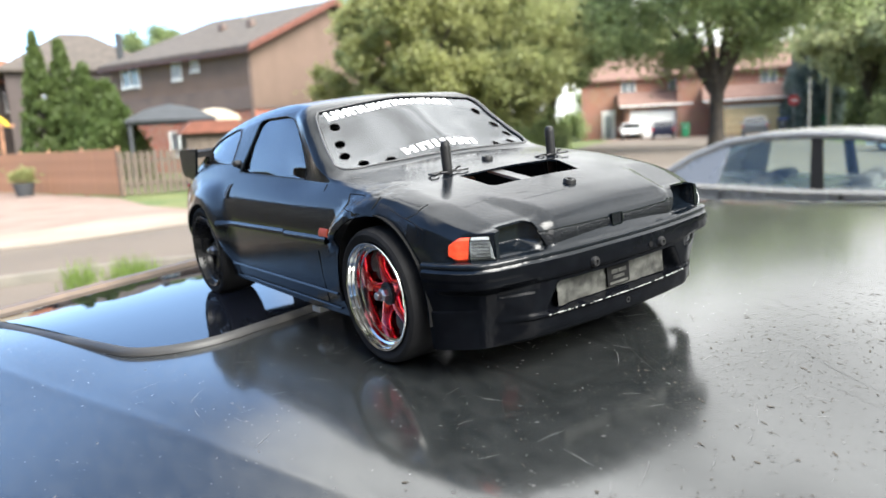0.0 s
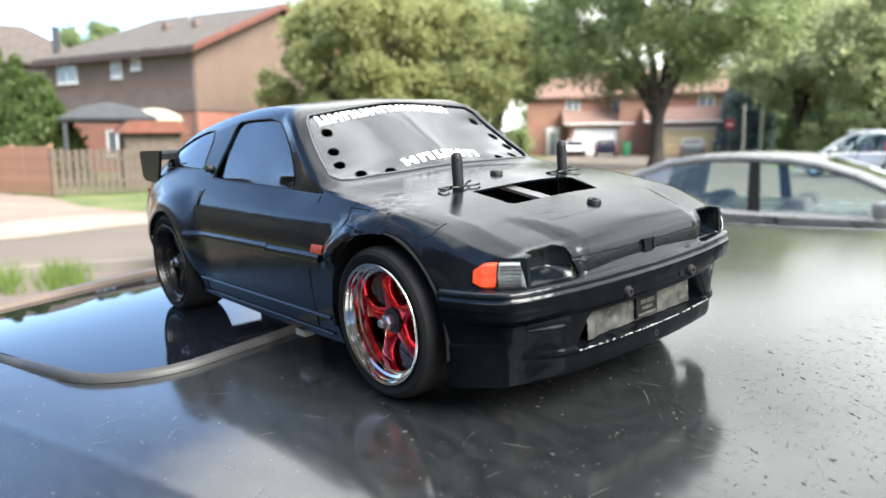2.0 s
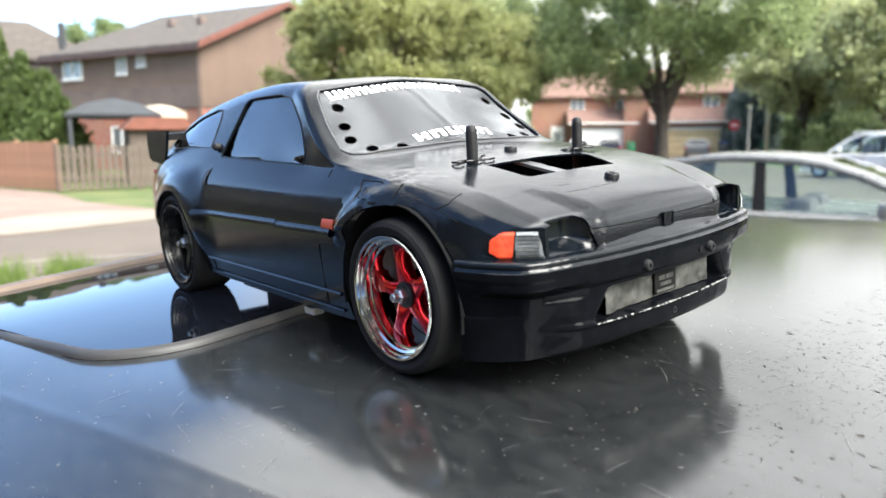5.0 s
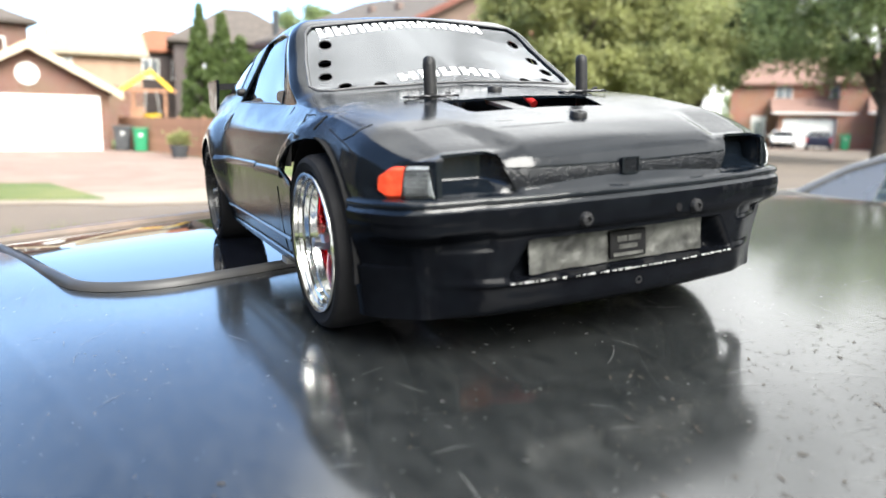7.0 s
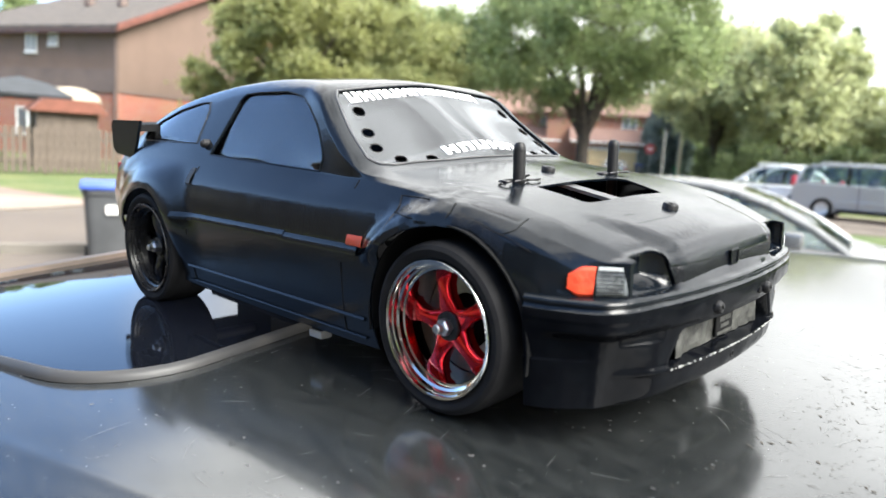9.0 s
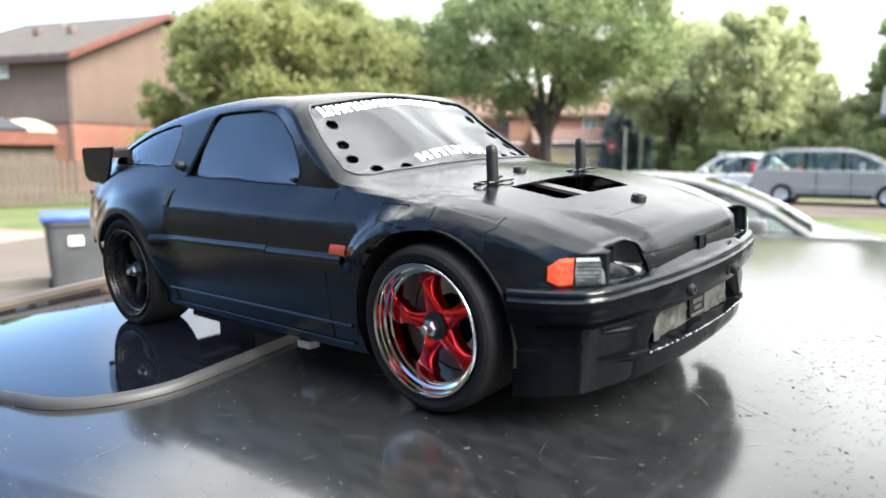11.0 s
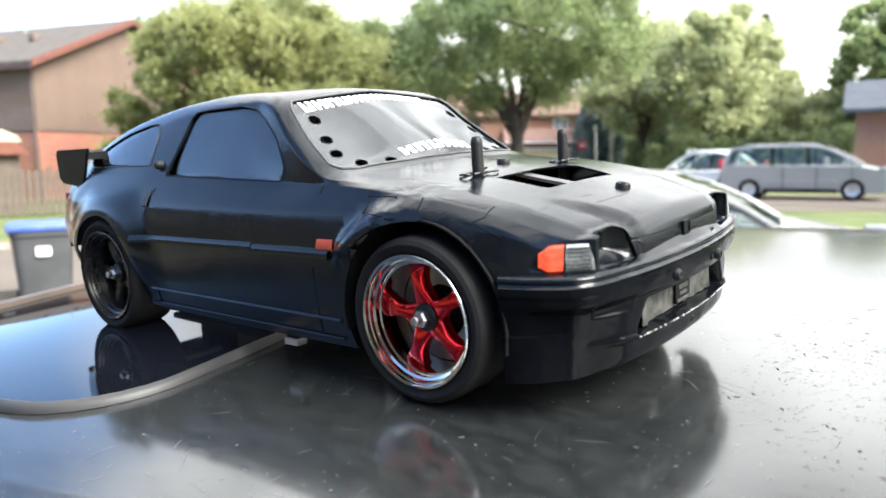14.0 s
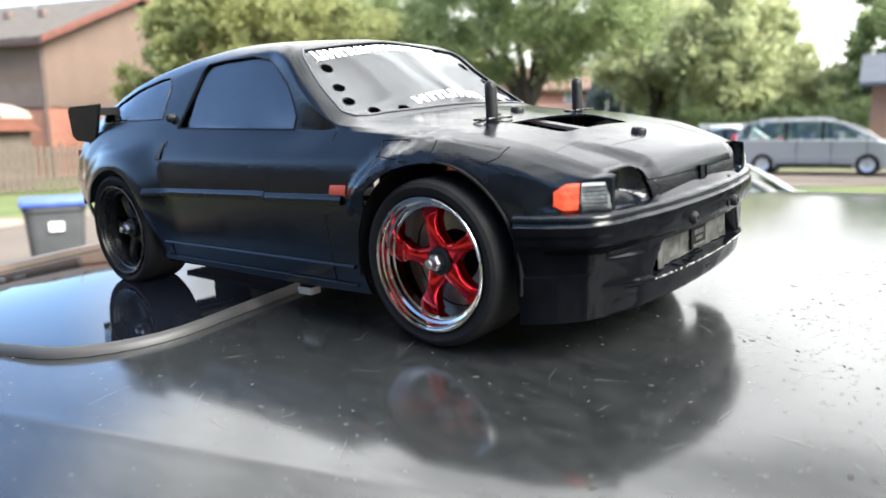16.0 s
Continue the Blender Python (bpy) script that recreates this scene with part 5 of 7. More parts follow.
M_WHITE = mat("white_paint", (0.80, 0.79, 0.76), 0.6, second=(0.72, 0.71, 0.68), scale=2)
M_CREAM = mat("cream_paint", (0.72, 0.56, 0.32), 0.6, second=(0.66, 0.50, 0.28), scale=2)
M_PANE = mat("window_pane", (0.20, 0.23, 0.25), 0.06, spec=0.9, rough2=0.12, scale=2)
M_WOOD = mat("new_cedar_fence", (0.31, 0.165, 0.10), 0.85, second=(0.21, 0.11, 0.068), scale=3, random_hue=0.35)
M_OLDWOOD = mat("weathered_grey_fence", (0.112, 0.088, 0.070), 0.9, second=(0.072, 0.057, 0.046), scale=3, random_hue=0.25)
M_BARK = mat("bark", (0.07, 0.056, 0.043), 0.95, second=(0.035, 0.03, 0.025), scale=5, bump=0.8, bump_scale=12, bump_dist=0.05)
M_LEAF1 = leaf_mat("yellow_green_leaves", (0.315, 0.335, 0.143), (0.381, 0.390, 0.173))
M_LEAF2 = leaf_mat("mid_green_leaves", (0.251, 0.315, 0.147), (0.315, 0.372, 0.181))
M_LEAF3 = leaf_mat("olive_leaves", (0.335, 0.353, 0.160), (0.279, 0.307, 0.130))
# paler copy for far trees, with haze and backlight put into the colour
M_LEAF_HAZE = leaf_mat("haze_paled_leaves", (0.402, 0.433, 0.240), (0.464, 0.485, 0.278))
M_TUFT = leaf_mat("fresh_grass_blades", (0.17, 0.25, 0.06), (0.22, 0.29, 0.08))
M_HEDGE = leaf_mat("dark_hedge_leaves", (0.085, 0.115, 0.05), (0.11, 0.14, 0.06))
M_CONIFER = leaf_mat("dark_cedar_leaves", (0.10, 0.15, 0.045), (0.14, 0.19, 0.06))
M_SPRUCE = leaf_mat("blue_spruce_needles", (0.17, 0.22, 0.21), (0.22, 0.27, 0.25))
# for the unseen added houses, dark so the model mirrors less light
M_BRICKD = brick_mat("dark_brown_brick", (0.085, 0.075, 0.07), (0.065, 0.058, 0.055), (0.10, 0.095, 0.09))
M_GREENBIN = mat("green_bin", (0.02, 0.22, 0.10), 0.5)
M_GREYBIN = mat("grey_bin", (0.055, 0.058, 0.062), 0.5, second=(0.075, 0.078, 0.082), scale=3)
M_BLUELID = mat("blue_lid", (0.05, 0.10, 0.42), 0.45, second=(0.08, 0.14, 0.5), scale=5)
M_SILVER = mat("silver_car_paint", (0.36, 0.37, 0.38), 0.28, 0.5, rough2=0.34, scale=3)
M_GREYCAR = mat("grey_car_paint", (0.25, 0.25, 0.245), 0.25, 0.5, rough2=0.32, scale=3)
M_WHITECAR = mat("white_car_paint", (0.75, 0.75, 0.75), 0.3)
M_DARKCAR = mat("dark_blue_car_paint", (0.02, 0.025, 0.05), 0.2)
M_CARGLASS = glass_mat("car_glass", (0.93, 0.98, 0.955), 0.03, 0.02, 1.5)
M_SEAT = mat("grey_seat_cloth", (0.10, 0.10, 0.10), 0.9, second=(0.07, 0.07, 0.07), scale=8)
M_REDLAMP = mat("red_lamp", (0.5, 0.02, 0.03), 0.3)
M_HUBCAP = mat("wheel_cover", (0.5, 0.5, 0.5), 0.35, 0.7)
M_STOP = mat("red_sign", (0.55, 0.03, 0.035), 0.5)
M_POLE = mat("galvanised_pole", (0.35, 0.34, 0.32), 0.6)
M_TAN = mat("pale_canvas", (0.62, 0.52, 0.38), 0.8, second=(0.55, 0.46, 0.33), scale=3)
M_CANVAS = mat("dull_canvas", (0.40, 0.34, 0.26), 0.9, second=(0.34, 0.29, 0.22), scale=3)
M_GAZEBO = mat("dark_gazebo_roof", (0.05, 0.054, 0.060), 0.9, second=(0.04, 0.044, 0.048), scale=2)
M_PLAYY = mat("yellow_plastic", (0.75, 0.5, 0.04), 0.5)
M_PLAYB = mat("blue_plastic", (0.10, 0.22, 0.45), 0.5)
M_BLUEROOF = mat("blue_grey_roof", (0.062, 0.070, 0.090), 0.9, second=(0.048, 0.055, 0.072), scale=2)


def flat(name, pts, z, material, label, category, thick=0.03):
    bm = bmesh.new()
    bm_prism(bm, [(p.x, p.y) for p in pts], GROUND + z - thick, GROUND + z, 2)
    bmesh.ops.triangulate(bm, faces=[f for f in bm.faces if len(f.verts) > 4])
    return tagged(part(name, bm, material, None, smooth=0), label, category, kind="structure")


# unseen drive, added dark to cut the light bounced onto the model
M_DRIVE = mat("dark_asphalt_drive", (0.06, 0.06, 0.062), 0.9, second=(0.045, 0.045, 0.047), scale=1.5, bump=0.3, bump_scale=60, bump_dist=0.01)
# one sheet of ground to the horizon
radii = [0.5, 6, 12, 20, 30, 45, 70, 110, 200, 600, 3000]
bm = grid_mesh([[(r * math.cos(2 * math.pi * k / 72), r * math.sin(2 * math.pi * k / 72), GROUND - 0.02) for k in range(72)] for r in radii], wrap=True)
inner = [v for v in bm.verts if v.co.to_2d().length < 0.6]
bm.faces.new(inner)
tagged(part("ground", bm, M_GRASS, None, smooth=0), "mown suburban grass ground with dry patches", "ground", kind="structure")
road = [polar(a, d) for a, d in ((192, 9.8), (180, 9.8), (170, 9.8), (160, 9.6), (150, 9.0), (138, 9.5), (124, 12), (114, 17), (104, 21), (92, 23), (80, 25), (80, 32), (92, 30), (104, 28.5), (112, 34), (117, 48),
                                (120, 62), (124, 63), (129, 63), (132, 56), (134.5, 40), (140, 27), (150, 19.5), (157, 16.6), (161, 15.4), (163, 14.8), (166, 14.4), (170, 13.8), (174, 13.5), (179.5, 13.5), (183, 14.0), (187, 14.3), (192, 14.6))]
flat("driveway_4", [polar(a, d) for a, d in ((-150, 9.2), (-120, 8.6), (-90, 9.0), (-60, 11), (-30, 9.5), (0, 8.5), (35, 9.5), (70, 9.5), (105, 9.0), (135, 8.2), (165, 7.4), (-175, 7.6))], 0.004, M_DRIVE, "unseen dark asphalt drive, added under the parked cars", "driveway")
flat("pavement", [polar(a, d) for a, d in ((200, 7.2), (185, 7.2), (165, 7.1), (150, 7.3), (138, 7.8), (138, 9.35), (150, 8.85), (160, 9.45), (170, 9.65), (185, 9.65), (200, 9.65))], 0.012, M_ROAD, "pale worn concrete apron inside the kerb", "pavement")
flat("road", road, 0.0, M_ROAD, "pale worn asphalt street", "road")
drive_edge = ((192, 14.7), (187, 14.4), (183, 14.1), (179.5, 13.6), (174, 13.6), (170, 13.9), (166, 14.5), (163, 14.9), (161, 15.5))
flat("driveway_1", [polar(a, d) for a, d in drive_edge + ((159, 16.2), (161, 16.9), (164.1, 18.4), (166.8, 20.3), (168.6, 24.3), (173.5, 30.5), (177, 36.5), (190, 37))], 0.012, M_PAVER, "pinkish paver driveway", "driveway")
flat("pavement_2", [polar(a, d) for a, d in drive_edge] + [polar(a, d + w) for (a, d), w in zip(reversed(drive_edge), (1.1, 2.0, 3.0, 3.2, 2.6, 2.2, 1.9, 1.7, 1.6))], 0.020, M_WALK, "sunlit cream concrete footway along the street", "pavement")
flat("lawn", [polar(a, d) for a, d in ((191, 15.2), (187, 14.9), (183, 14.6), (180, 14.5), (181.2, 15.7), (183.4, 18.2), (186.5, 18.5), (191, 18.7))], 0.04, M_GRASS, "strip of mown lawn beside the kerb", "lawn")
flat("driveway_2", [polar(a, d) for a, d in ((119.5, 62.5), (131.5, 60), (130, 76), (119, 72))], 0.012, M_PAVER, "pinkish driveway before the far garages", "driveway")
flat("driveway_3", [polar(a, d) for a, d in ((94, 30), (109.5, 28.8), (109, 24.2), (94, 22.2))], 0.016, M_ROAD, "pale driveway under the van", "driveway")
for pts, nm in (([polar(a, d) for a, d in ((159.5, 15.9), (157, 16.6), (150, 19.5), (140, 27), (134.5, 40))], "kerb_1"),
                ([polar(a, d) for a, d in ((192, 9.8), (180, 9.8), (170, 9.8), (160, 9.6), (150, 9.0), (138, 9.5), (124, 12), (114, 17))], "kerb_2")):
    bm = grid_mesh([[p + Vector((0, 0, h)) + p.normalized() * o for p in pts] for o, h in ((-0.08, -0.02), (-0.08, 0.10), (-0.05, 0.12), (0.07, 0.12), (0.08, -0.02))])
    tagged(part(nm, bm, M_KERB, None), "low concrete kerb along the street", "kerb", kind="structure")


def leaves_mesh(rng, centres, radii, count, size, squash=1.0, up=False):
    k = rng.integers(0, len(centres), count)
    v = rng.normal(size=(count, 3))
    v /= np.linalg.norm(v, axis=1, keepdims=True)
    spread = rng.uniform(0.30, 1.15, count) if up else np.clip(np.abs(rng.normal(0.75, 0.42, count)), 0.05, 2.0)
    pos = centres[k] + v * (radii[k] * spread)[:, None] * np.array([1, 1, squash])
    a = rng.normal(size=(count, 3))
    if up:
        a = a * 0.45 + np.array([0, 0, 1.0])
    a /= np.linalg.norm(a, axis=1, keepdims=True)
    b = np.cross(a, rng.normal(size=(count, 3)))
    b /= np.linalg.norm(b, axis=1, keepdims=True) + 1e-9
    s = size * rng.uniform(0.6, 1.4, count)[:, None]
    vs = np.stack([pos - a * s, pos + b * s * 0.55, pos + a * s, pos - b * s * 0.55], 1).reshape(-1, 3)
    me = bpy.data.meshes.new("crown")
    me.from_pydata(vs.tolist(), [], np.arange(count * 4).reshape(-1, 4).tolist())
    return me


def tree(name, label, base, height, crown_z, crown_r, trunk_r, seed, material, clumps=70, leaves=9000, size=0.16, fork=0.35, limbs=6, clump_r=0.2, wide=1.0):
    """A broad-leaved tree: tapered trunk, forking limbs, crown of leaf clumps."""
    t = empty(name, Matrix.Translation(base), label, "tree")
    rng = np.random.default_rng(seed)
    rnd = random.Random(seed)
    top = crown_z + crown_r[2] * 0.4
    fz = height * fork
    bm = bm_tube(bmesh.new(), [(0, 0, -0.05), (0.02, 0, fz * 0.3), (-0.03, 0.04, fz * 0.7), (0.0, 0.0, fz)], [trunk_r * 1.35, trunk_r, trunk_r * 0.9, trunk_r * 0.95], 12)
    for k in range(limbs):
        a = 2 * math.pi * (k + rnd.random() * 0.6) / limbs
        r = crown_r[0] * rnd.uniform(0.45, 0.85)
        e = Vector((math.cos(a) * r, math.sin(a) * r * crown_r[1] / crown_r[0], rnd.uniform(crown_z - crown_r[2] * 0.3, top)))
        p0 = Vector((0, 0, fz * 0.93))
        mid = p0.lerp(e, 0.45) + Vector((0, 0, (e.z - p0.z) * 0.18))
        q = p0.lerp(mid, 0.5)
        bm_tube(bm, [p0, q, mid, mid.lerp(e, 0.55), e], [trunk_r * 0.70, trunk_r * 0.56, trunk_r * 0.40, trunk_r * 0.22, trunk_r * 0.06], 7)
        for j in range(3):
            s = mid.lerp(e, 0.15 + 0.25 * j)
            f = s + Vector((rnd.uniform(-1, 1), rnd.uniform(-1, 1), rnd.uniform(0, 0.9))) * crown_r[0] * 0.35
            bm_tube(bm, [s, s.lerp(f, 0.5) + Vector((0, 0, 0.1)), f], [trunk_r * 0.2, trunk_r * 0.12, trunk_r * 0.04], 5)
    part("trunk", bm, M_BARK, t)
    v = rng.normal(size=(clumps, 3))
    v /= np.linalg.norm(v, axis=1, keepdims=True)
    rad = rng.uniform(0.35, 1.0, clumps) ** 0.5
    wob = 1 + 0.22 * np.sin(v[:, 0] * 5 + seed) * np.cos(v[:, 2] * 4 + seed)
    c = v * (rad * wob)[:, None] * np.array(crown_r) + np.array([0, 0, crown_z])
    # the limbs stay bare low down near the trunk
    bare = (np.hypot(c[:, 0], c[:, 1]) < 0.32 * crown_r[0]) & (c[:, 2] < crown_z - 0.5 * crown_r[2])
    c[:, 2] += bare * 0.55 * crown_r[2]
    rr = rng.uniform(0.6, 1.3, clumps) * clump_r * crown_r[0]
    part_mesh("crown", leaves_mesh(rng, c, rr, int(leaves * 1.6), size * 1.15, 0.8), material, t, smooth=0)
    return t


def conifer(name, label, base, height, radius, seed, material, leaves=5000, size=0.13, low=0.05):
    t = empty(name, Matrix.Translation(base), label, "tree")
    rng = np.random.default_rng(seed)
    part("trunk", tube([(0, 0, -0.05), (0, 0, height * 0.5), (0, 0, height * 0.96)], [radius * 0.16, radius * 0.1, 0.01], 8), M_BARK, t)
    n = 130
    z = rng.uniform(low, 1.0, n)
    prof = np.sin(np.clip((1 - z) * 1.5, 0, 1.35)) * radius
    a = rng.uniform(0, 2 * math.pi, n)
    c = np.stack([np.cos(a) * prof * 0.75, np.sin(a) * prof * 0.75, z * height * 0.97], 1)
    part_mesh("crown", leaves_mesh(rng, c, np.full(n, radius * 0.32) * (0.35 + 0.65 * (1 - z)), leaves, size, 1.3, up=True), material, t, smooth=0)
    return t


def window(house, m, w, h, label=""):
    """A window on the plane x-z of m, facing -y."""
    e = new("window")
    e.parent, e.matrix_basis = house, m
    bm = bmesh.new()
    f = 0.07
    for a in ((-w / 2, -w / 2 + f, 0, h), (w / 2 - f, w / 2, 0, h), (-w / 2 + f, w / 2 - f, 0, f), (-w / 2 + f, w / 2 - f, h - f, h), (-f / 2, f / 2, f, h - f)):
        bm_box(bm, a[0], a[1], -0.05, 0.06, a[2], a[3])
    part("frame", bm, M_WHITE, e)
    part("pane", box(-w / 2 + f, w / 2 - f, 0.0, 0.02, f, h - f), M_PANE, e)
    part("sill", box(-w / 2 - 0.05, w / 2 + 0.05, -0.12, 0.05, -0.08, 0), M_WHITE, e)
    return e


def gable_roof(L, W, eave, ridge, over=0.45, thick=0.18, along="y"):
    """Roof over a block 0..L in x and 0..W in y; the ridge runs along y (gables face -y) or x."""
    bm = bmesh.new()
    if along == "y":
        s = (ridge - eave) / (L / 2)
        poly = [(-over, eave - over * s), (L / 2, ridge), (L + over, eave - over * s), (L + over, eave - over * s + thick), (L / 2, ridge + thick), (-over, eave - over * s + thick)]
        bm_prism(bm, poly, -over, W + over, 1)
    else:
        s = (ridge - eave) / (W / 2)
        poly = [(-over, eave - over * s), (W / 2, ridge), (W + over, eave - over * s), (W + over, eave - over * s + thick), (W / 2, ridge + thick), (-over, eave - over * s + thick)]
        bm_prism(bm, poly, -over, L + over, 0)
    return bm


def main_house():
    yaw = 112.0
    h = empty("house", pose(-35.30, 14.15, GROUND, 0, 0, yaw), "two-storey beige and brick house with brown shingle roof", "house")
    L, W, eave, ridge = 12.6, 11.4, 6.30, 9.0
    part("wall_brick", box(0, L, 0, W, -0.1, 3.15), M_BRICKR, h, "red brick lower wall", smooth=0)
    part("wall_siding", bm_prism(box(-0.03, L + 0.03, -0.03, W + 0.03, 3.15, eave), [(-0.03, eave), (L + 0.03, eave), (L / 2, ridge - 0.05)], -0.03, 0.2, 1), M_SIDING, h, "beige siding upper wall", smooth=0)
    part("band", box(-0.08, -0.03, 0.15, W, 3.17, 4.25), M_BROWN, h, "dark brown siding band", smooth=0)
    part("band", box(0.2, L, -0.06, -0.03, 3.17, 3.30), M_BROWN, h, smooth=0)
    for k in range(12):
        part("siding_line", box(-0.045, -0.03, 0, W, 4.38 + 0.15 * k, 4.395 + 0.15 * k), M_SIDING, h, smooth=0)
    bm = gable_roof(L, W, eave, ridge, 0.5, 0.16)
    for v in bm.verts:
        if v.co.y > W and v.co.z > ridge - 0.1:
            v.co.y = 9.6
    part("roof", bm, M_SHINGLE, h, "brown asphalt shingle roof", smooth=0)
    s = (ridge - eave) / (L / 2)
    for sg in (0, 1):
        bm = bmesh.new()
        x0, x1 = (-0.52, L / 2) if sg == 0 else (L + 0.52, L / 2)
        z0, z1 = eave - 0.52 * s, ridge
        bm_prism(bm, [(x0, z0 - 0.12), (x1, z1 - 0.12), (x1, z1 + 0.2), (x0, z0 + 0.2)], -0.56, -0.5, 1)
        part("bargeboard", bm, M_FASCIA, h, "red-brown painted bargeboard", smooth=0)
    part("gutter", box(-0.62, -0.5, -0.5, W + 0.5, eave - 0.44, eave - 0.24), M_GUTTER, h, "red-brown gutter", smooth=0)
    part("downpipe", box(-0.12, -0.03, 0.05, 0.14, 0.1, eave - 0.3), M_BROWN, h, smooth=0)
    for y, w, z, hh in ((9.6, 1.6, 4.92, 1.10), (5.6, 0.75, 5.02, 0.95), (4.1, 0.6, 5.36, 0.6)):
        window(h, pose(-0.04, y, z, 0, 0, -90), w, hh)
    window(h, pose(4.6, -0.0, 1.25, 0, 0, 0), 1.2, 1.3)
    window(h, pose(-0.0, 6.0, 0.9, 0, 0, -90), 1.6, 1.4)
    part("chimney_pipe", tube([(0.6, 11.2, 6.2), (0.6, 11.2, 8.15)], 0.20, 12), M_GAZEBO, h, "dark metal flue pipe")
    part("vent_pipe", tube([(5.2, 5.6, 8.2), (5.2, 5.6, 10.0)], 0.05, 8), M_POLE, h)
    for x, y in ((3.2, 3.0), (3.4, 5.5)):
        part("roof_vent", box(x - 0.2, x + 0.2, y - 0.2, y + 0.2, eave + x * s + 0.1, eave + x * s + 0.5, 0.04), M_BROWN, h)
    return h


main_house()


def hip_roof(L, W, eave, ridge, over=0.45, thick=0.16):
    """Four slopes meeting in a short ridge, with a flat soffit under the eaves."""
    bm = bmesh.new()
    inset = min(W / 2, L * 0.4)
    rim = [(-over, -over), (L + over, -over), (L + over, W + over), (-over, W + over)]
    lo = [bm.verts.new((x, y, eave - thick)) for x, y in rim]
    hi = [bm.verts.new((x, y, eave + 0.02)) for x, y in rim]
    a, b = bm.verts.new((inset, W / 2, ridge)), bm.verts.new((L - inset, W / 2, ridge))
    bm.faces.new(lo[::-1])
    for k in range(4):
        bm.faces.new((lo[k], lo[(k + 1) % 4], hi[(k + 1) % 4], hi[k]))
    for f in ((hi[0], hi[1], b, a), (hi[1], hi[2], b), (hi[2], hi[3], a, b), (hi[3], hi[0], a)):
        bm.faces.new(f)
    return bm


def simple_house(name, label, m, L, W, eave, ridge, wall, roof, windows=(), along="y", upper=None, split=2.8):
    h = empty(name, m, label, "house")
    part("wall", box(0, L, 0, W, -0.1, eave if not upper else split), wall, h, smooth=0)
    if along == "y":
        part("gable", prism([(0.01, (eave if not upper else split)), (L - 0.01, (eave if not upper else split)), (L - 0.01, eave), (L / 2, ridge - 0.03), (0.01, eave)], 0.01, W - 0.01, 1), upper or wall, h, smooth=0)
    else:
        if upper:
            part("upper_wall", box(0.01, L - 0.01, 0.01, W - 0.01, split, eave), upper, h, smooth=0)
        if along == "x":
            part("gable", prism([(0.01, eave), (W - 0.01, eave), (W / 2, ridge - 0.03)], 0.01, L - 0.01, 0), upper or wall, h, smooth=0)
    part("roof", hip_roof(L, W, eave, ridge) if along == "hip" else gable_roof(L, W, eave, ridge, 0.45, 0.16, along), roof, h, smooth=0)
    for x, z, w, hh in windows:
        window(h, pose(x, -0.0, z), w, hh)
    return h


def facing(az, d, z=GROUND, turn=0.0):
    """A pose at az, d whose -y side faces the middle of the place, x to the right as seen from there."""
    p = polar(az, d, z)
    return pose(p.x, p.y, p.z, 0, 0, az - 90 + turn)


def garage_door(h, x, w, hh, material, label):
    d = new("garage_door")
    d.parent, d.matrix_basis = h, pose(x, 0.0, 0.0)
    tagged(d, label)
    for k in range(4):
        part("door_panel", box(-w / 2, w / 2, -0.04, 0.02, hh * k / 4 + 0.01, hh * (k + 1) / 4 - 0.01, 0.01), material, d)
    bm = bmesh.new()
    for a in ((-w / 2 - 0.14, -w / 2, 0, hh), (w / 2, w / 2 + 0.14, 0, hh), (-w / 2 - 0.14, w / 2 + 0.14, hh, hh + 0.16)):
        bm_box(bm, a[0], a[1], -0.07, 0.02, a[2], a[3])
    part("door_frame", bm, M_WHITE, d)
    return d


# garage with the white door
g = simple_house("garage", "brown brick garage with white door and round gable window", facing(188.85, 36), 6.3, 7, 2.75, 4.45, M_BRICKP, M_SHINGLE)
garage_door(g, 3.3, 4.9, 2.25, M_WHITE, "white panelled garage door")
part("round_window", lathe([(0.0, -0.03), (0.36, -0.03), (0.42, -0.06), (0.46, -0.03), (0.46, 0.05), (0.0, 0.05)], 32, pose(3.1, -0.02, 3.28, 90, 0, 0)), M_WHITE, g, "white round gable vent")
for sg in (0, 1):
    x0, x1 = (-0.5, 3.15) if sg == 0 else (6.8, 3.15)
    part("bargeboard", prism([(x0, 2.30), (x1, 4.32), (x1, 4.66), (x0, 2.62)], -0.52, -0.46, 1), M_TAN, g, "cream bargeboard", smooth=0)
simple_house("house", "brown brick two-storey house behind the garage", facing(195.2, 44), 9.0, 8, 6.4, 8.4, M_BRICKP, M_SHINGLE, ((7.2, 4.3, 1.4, 1.2),), along="hip")
simple_house("house", "peach house with grey-brown shingle roof", facing(182.2, 53), 5.2, 7, 5.6, 7.2, M_BRICKP, M_PALEROOF, ((0.5, 3.9, 1.1, 1.3),), along="x", upper=M_PEACH, split=3.5)
simple_house("house", "dark brown house with orange shingle roof", facing(178.9, 61), 8.6, 8, 6.6, 8.6, M_DARKSIDING, M_SHINGLEO, ((3.1, 4.5, 1.2, 1.4), (5.2, 4.5, 1.2, 1.4)), along="hip")
simple_house("house", "brown house with hipped shingle roof", facing(174.4, 56), 9.5, 8, 7.0, 9.9, M_DARKSIDING, M_SHINGLE, ((2.0, 4.4, 1.2, 1.2),), along="hip")


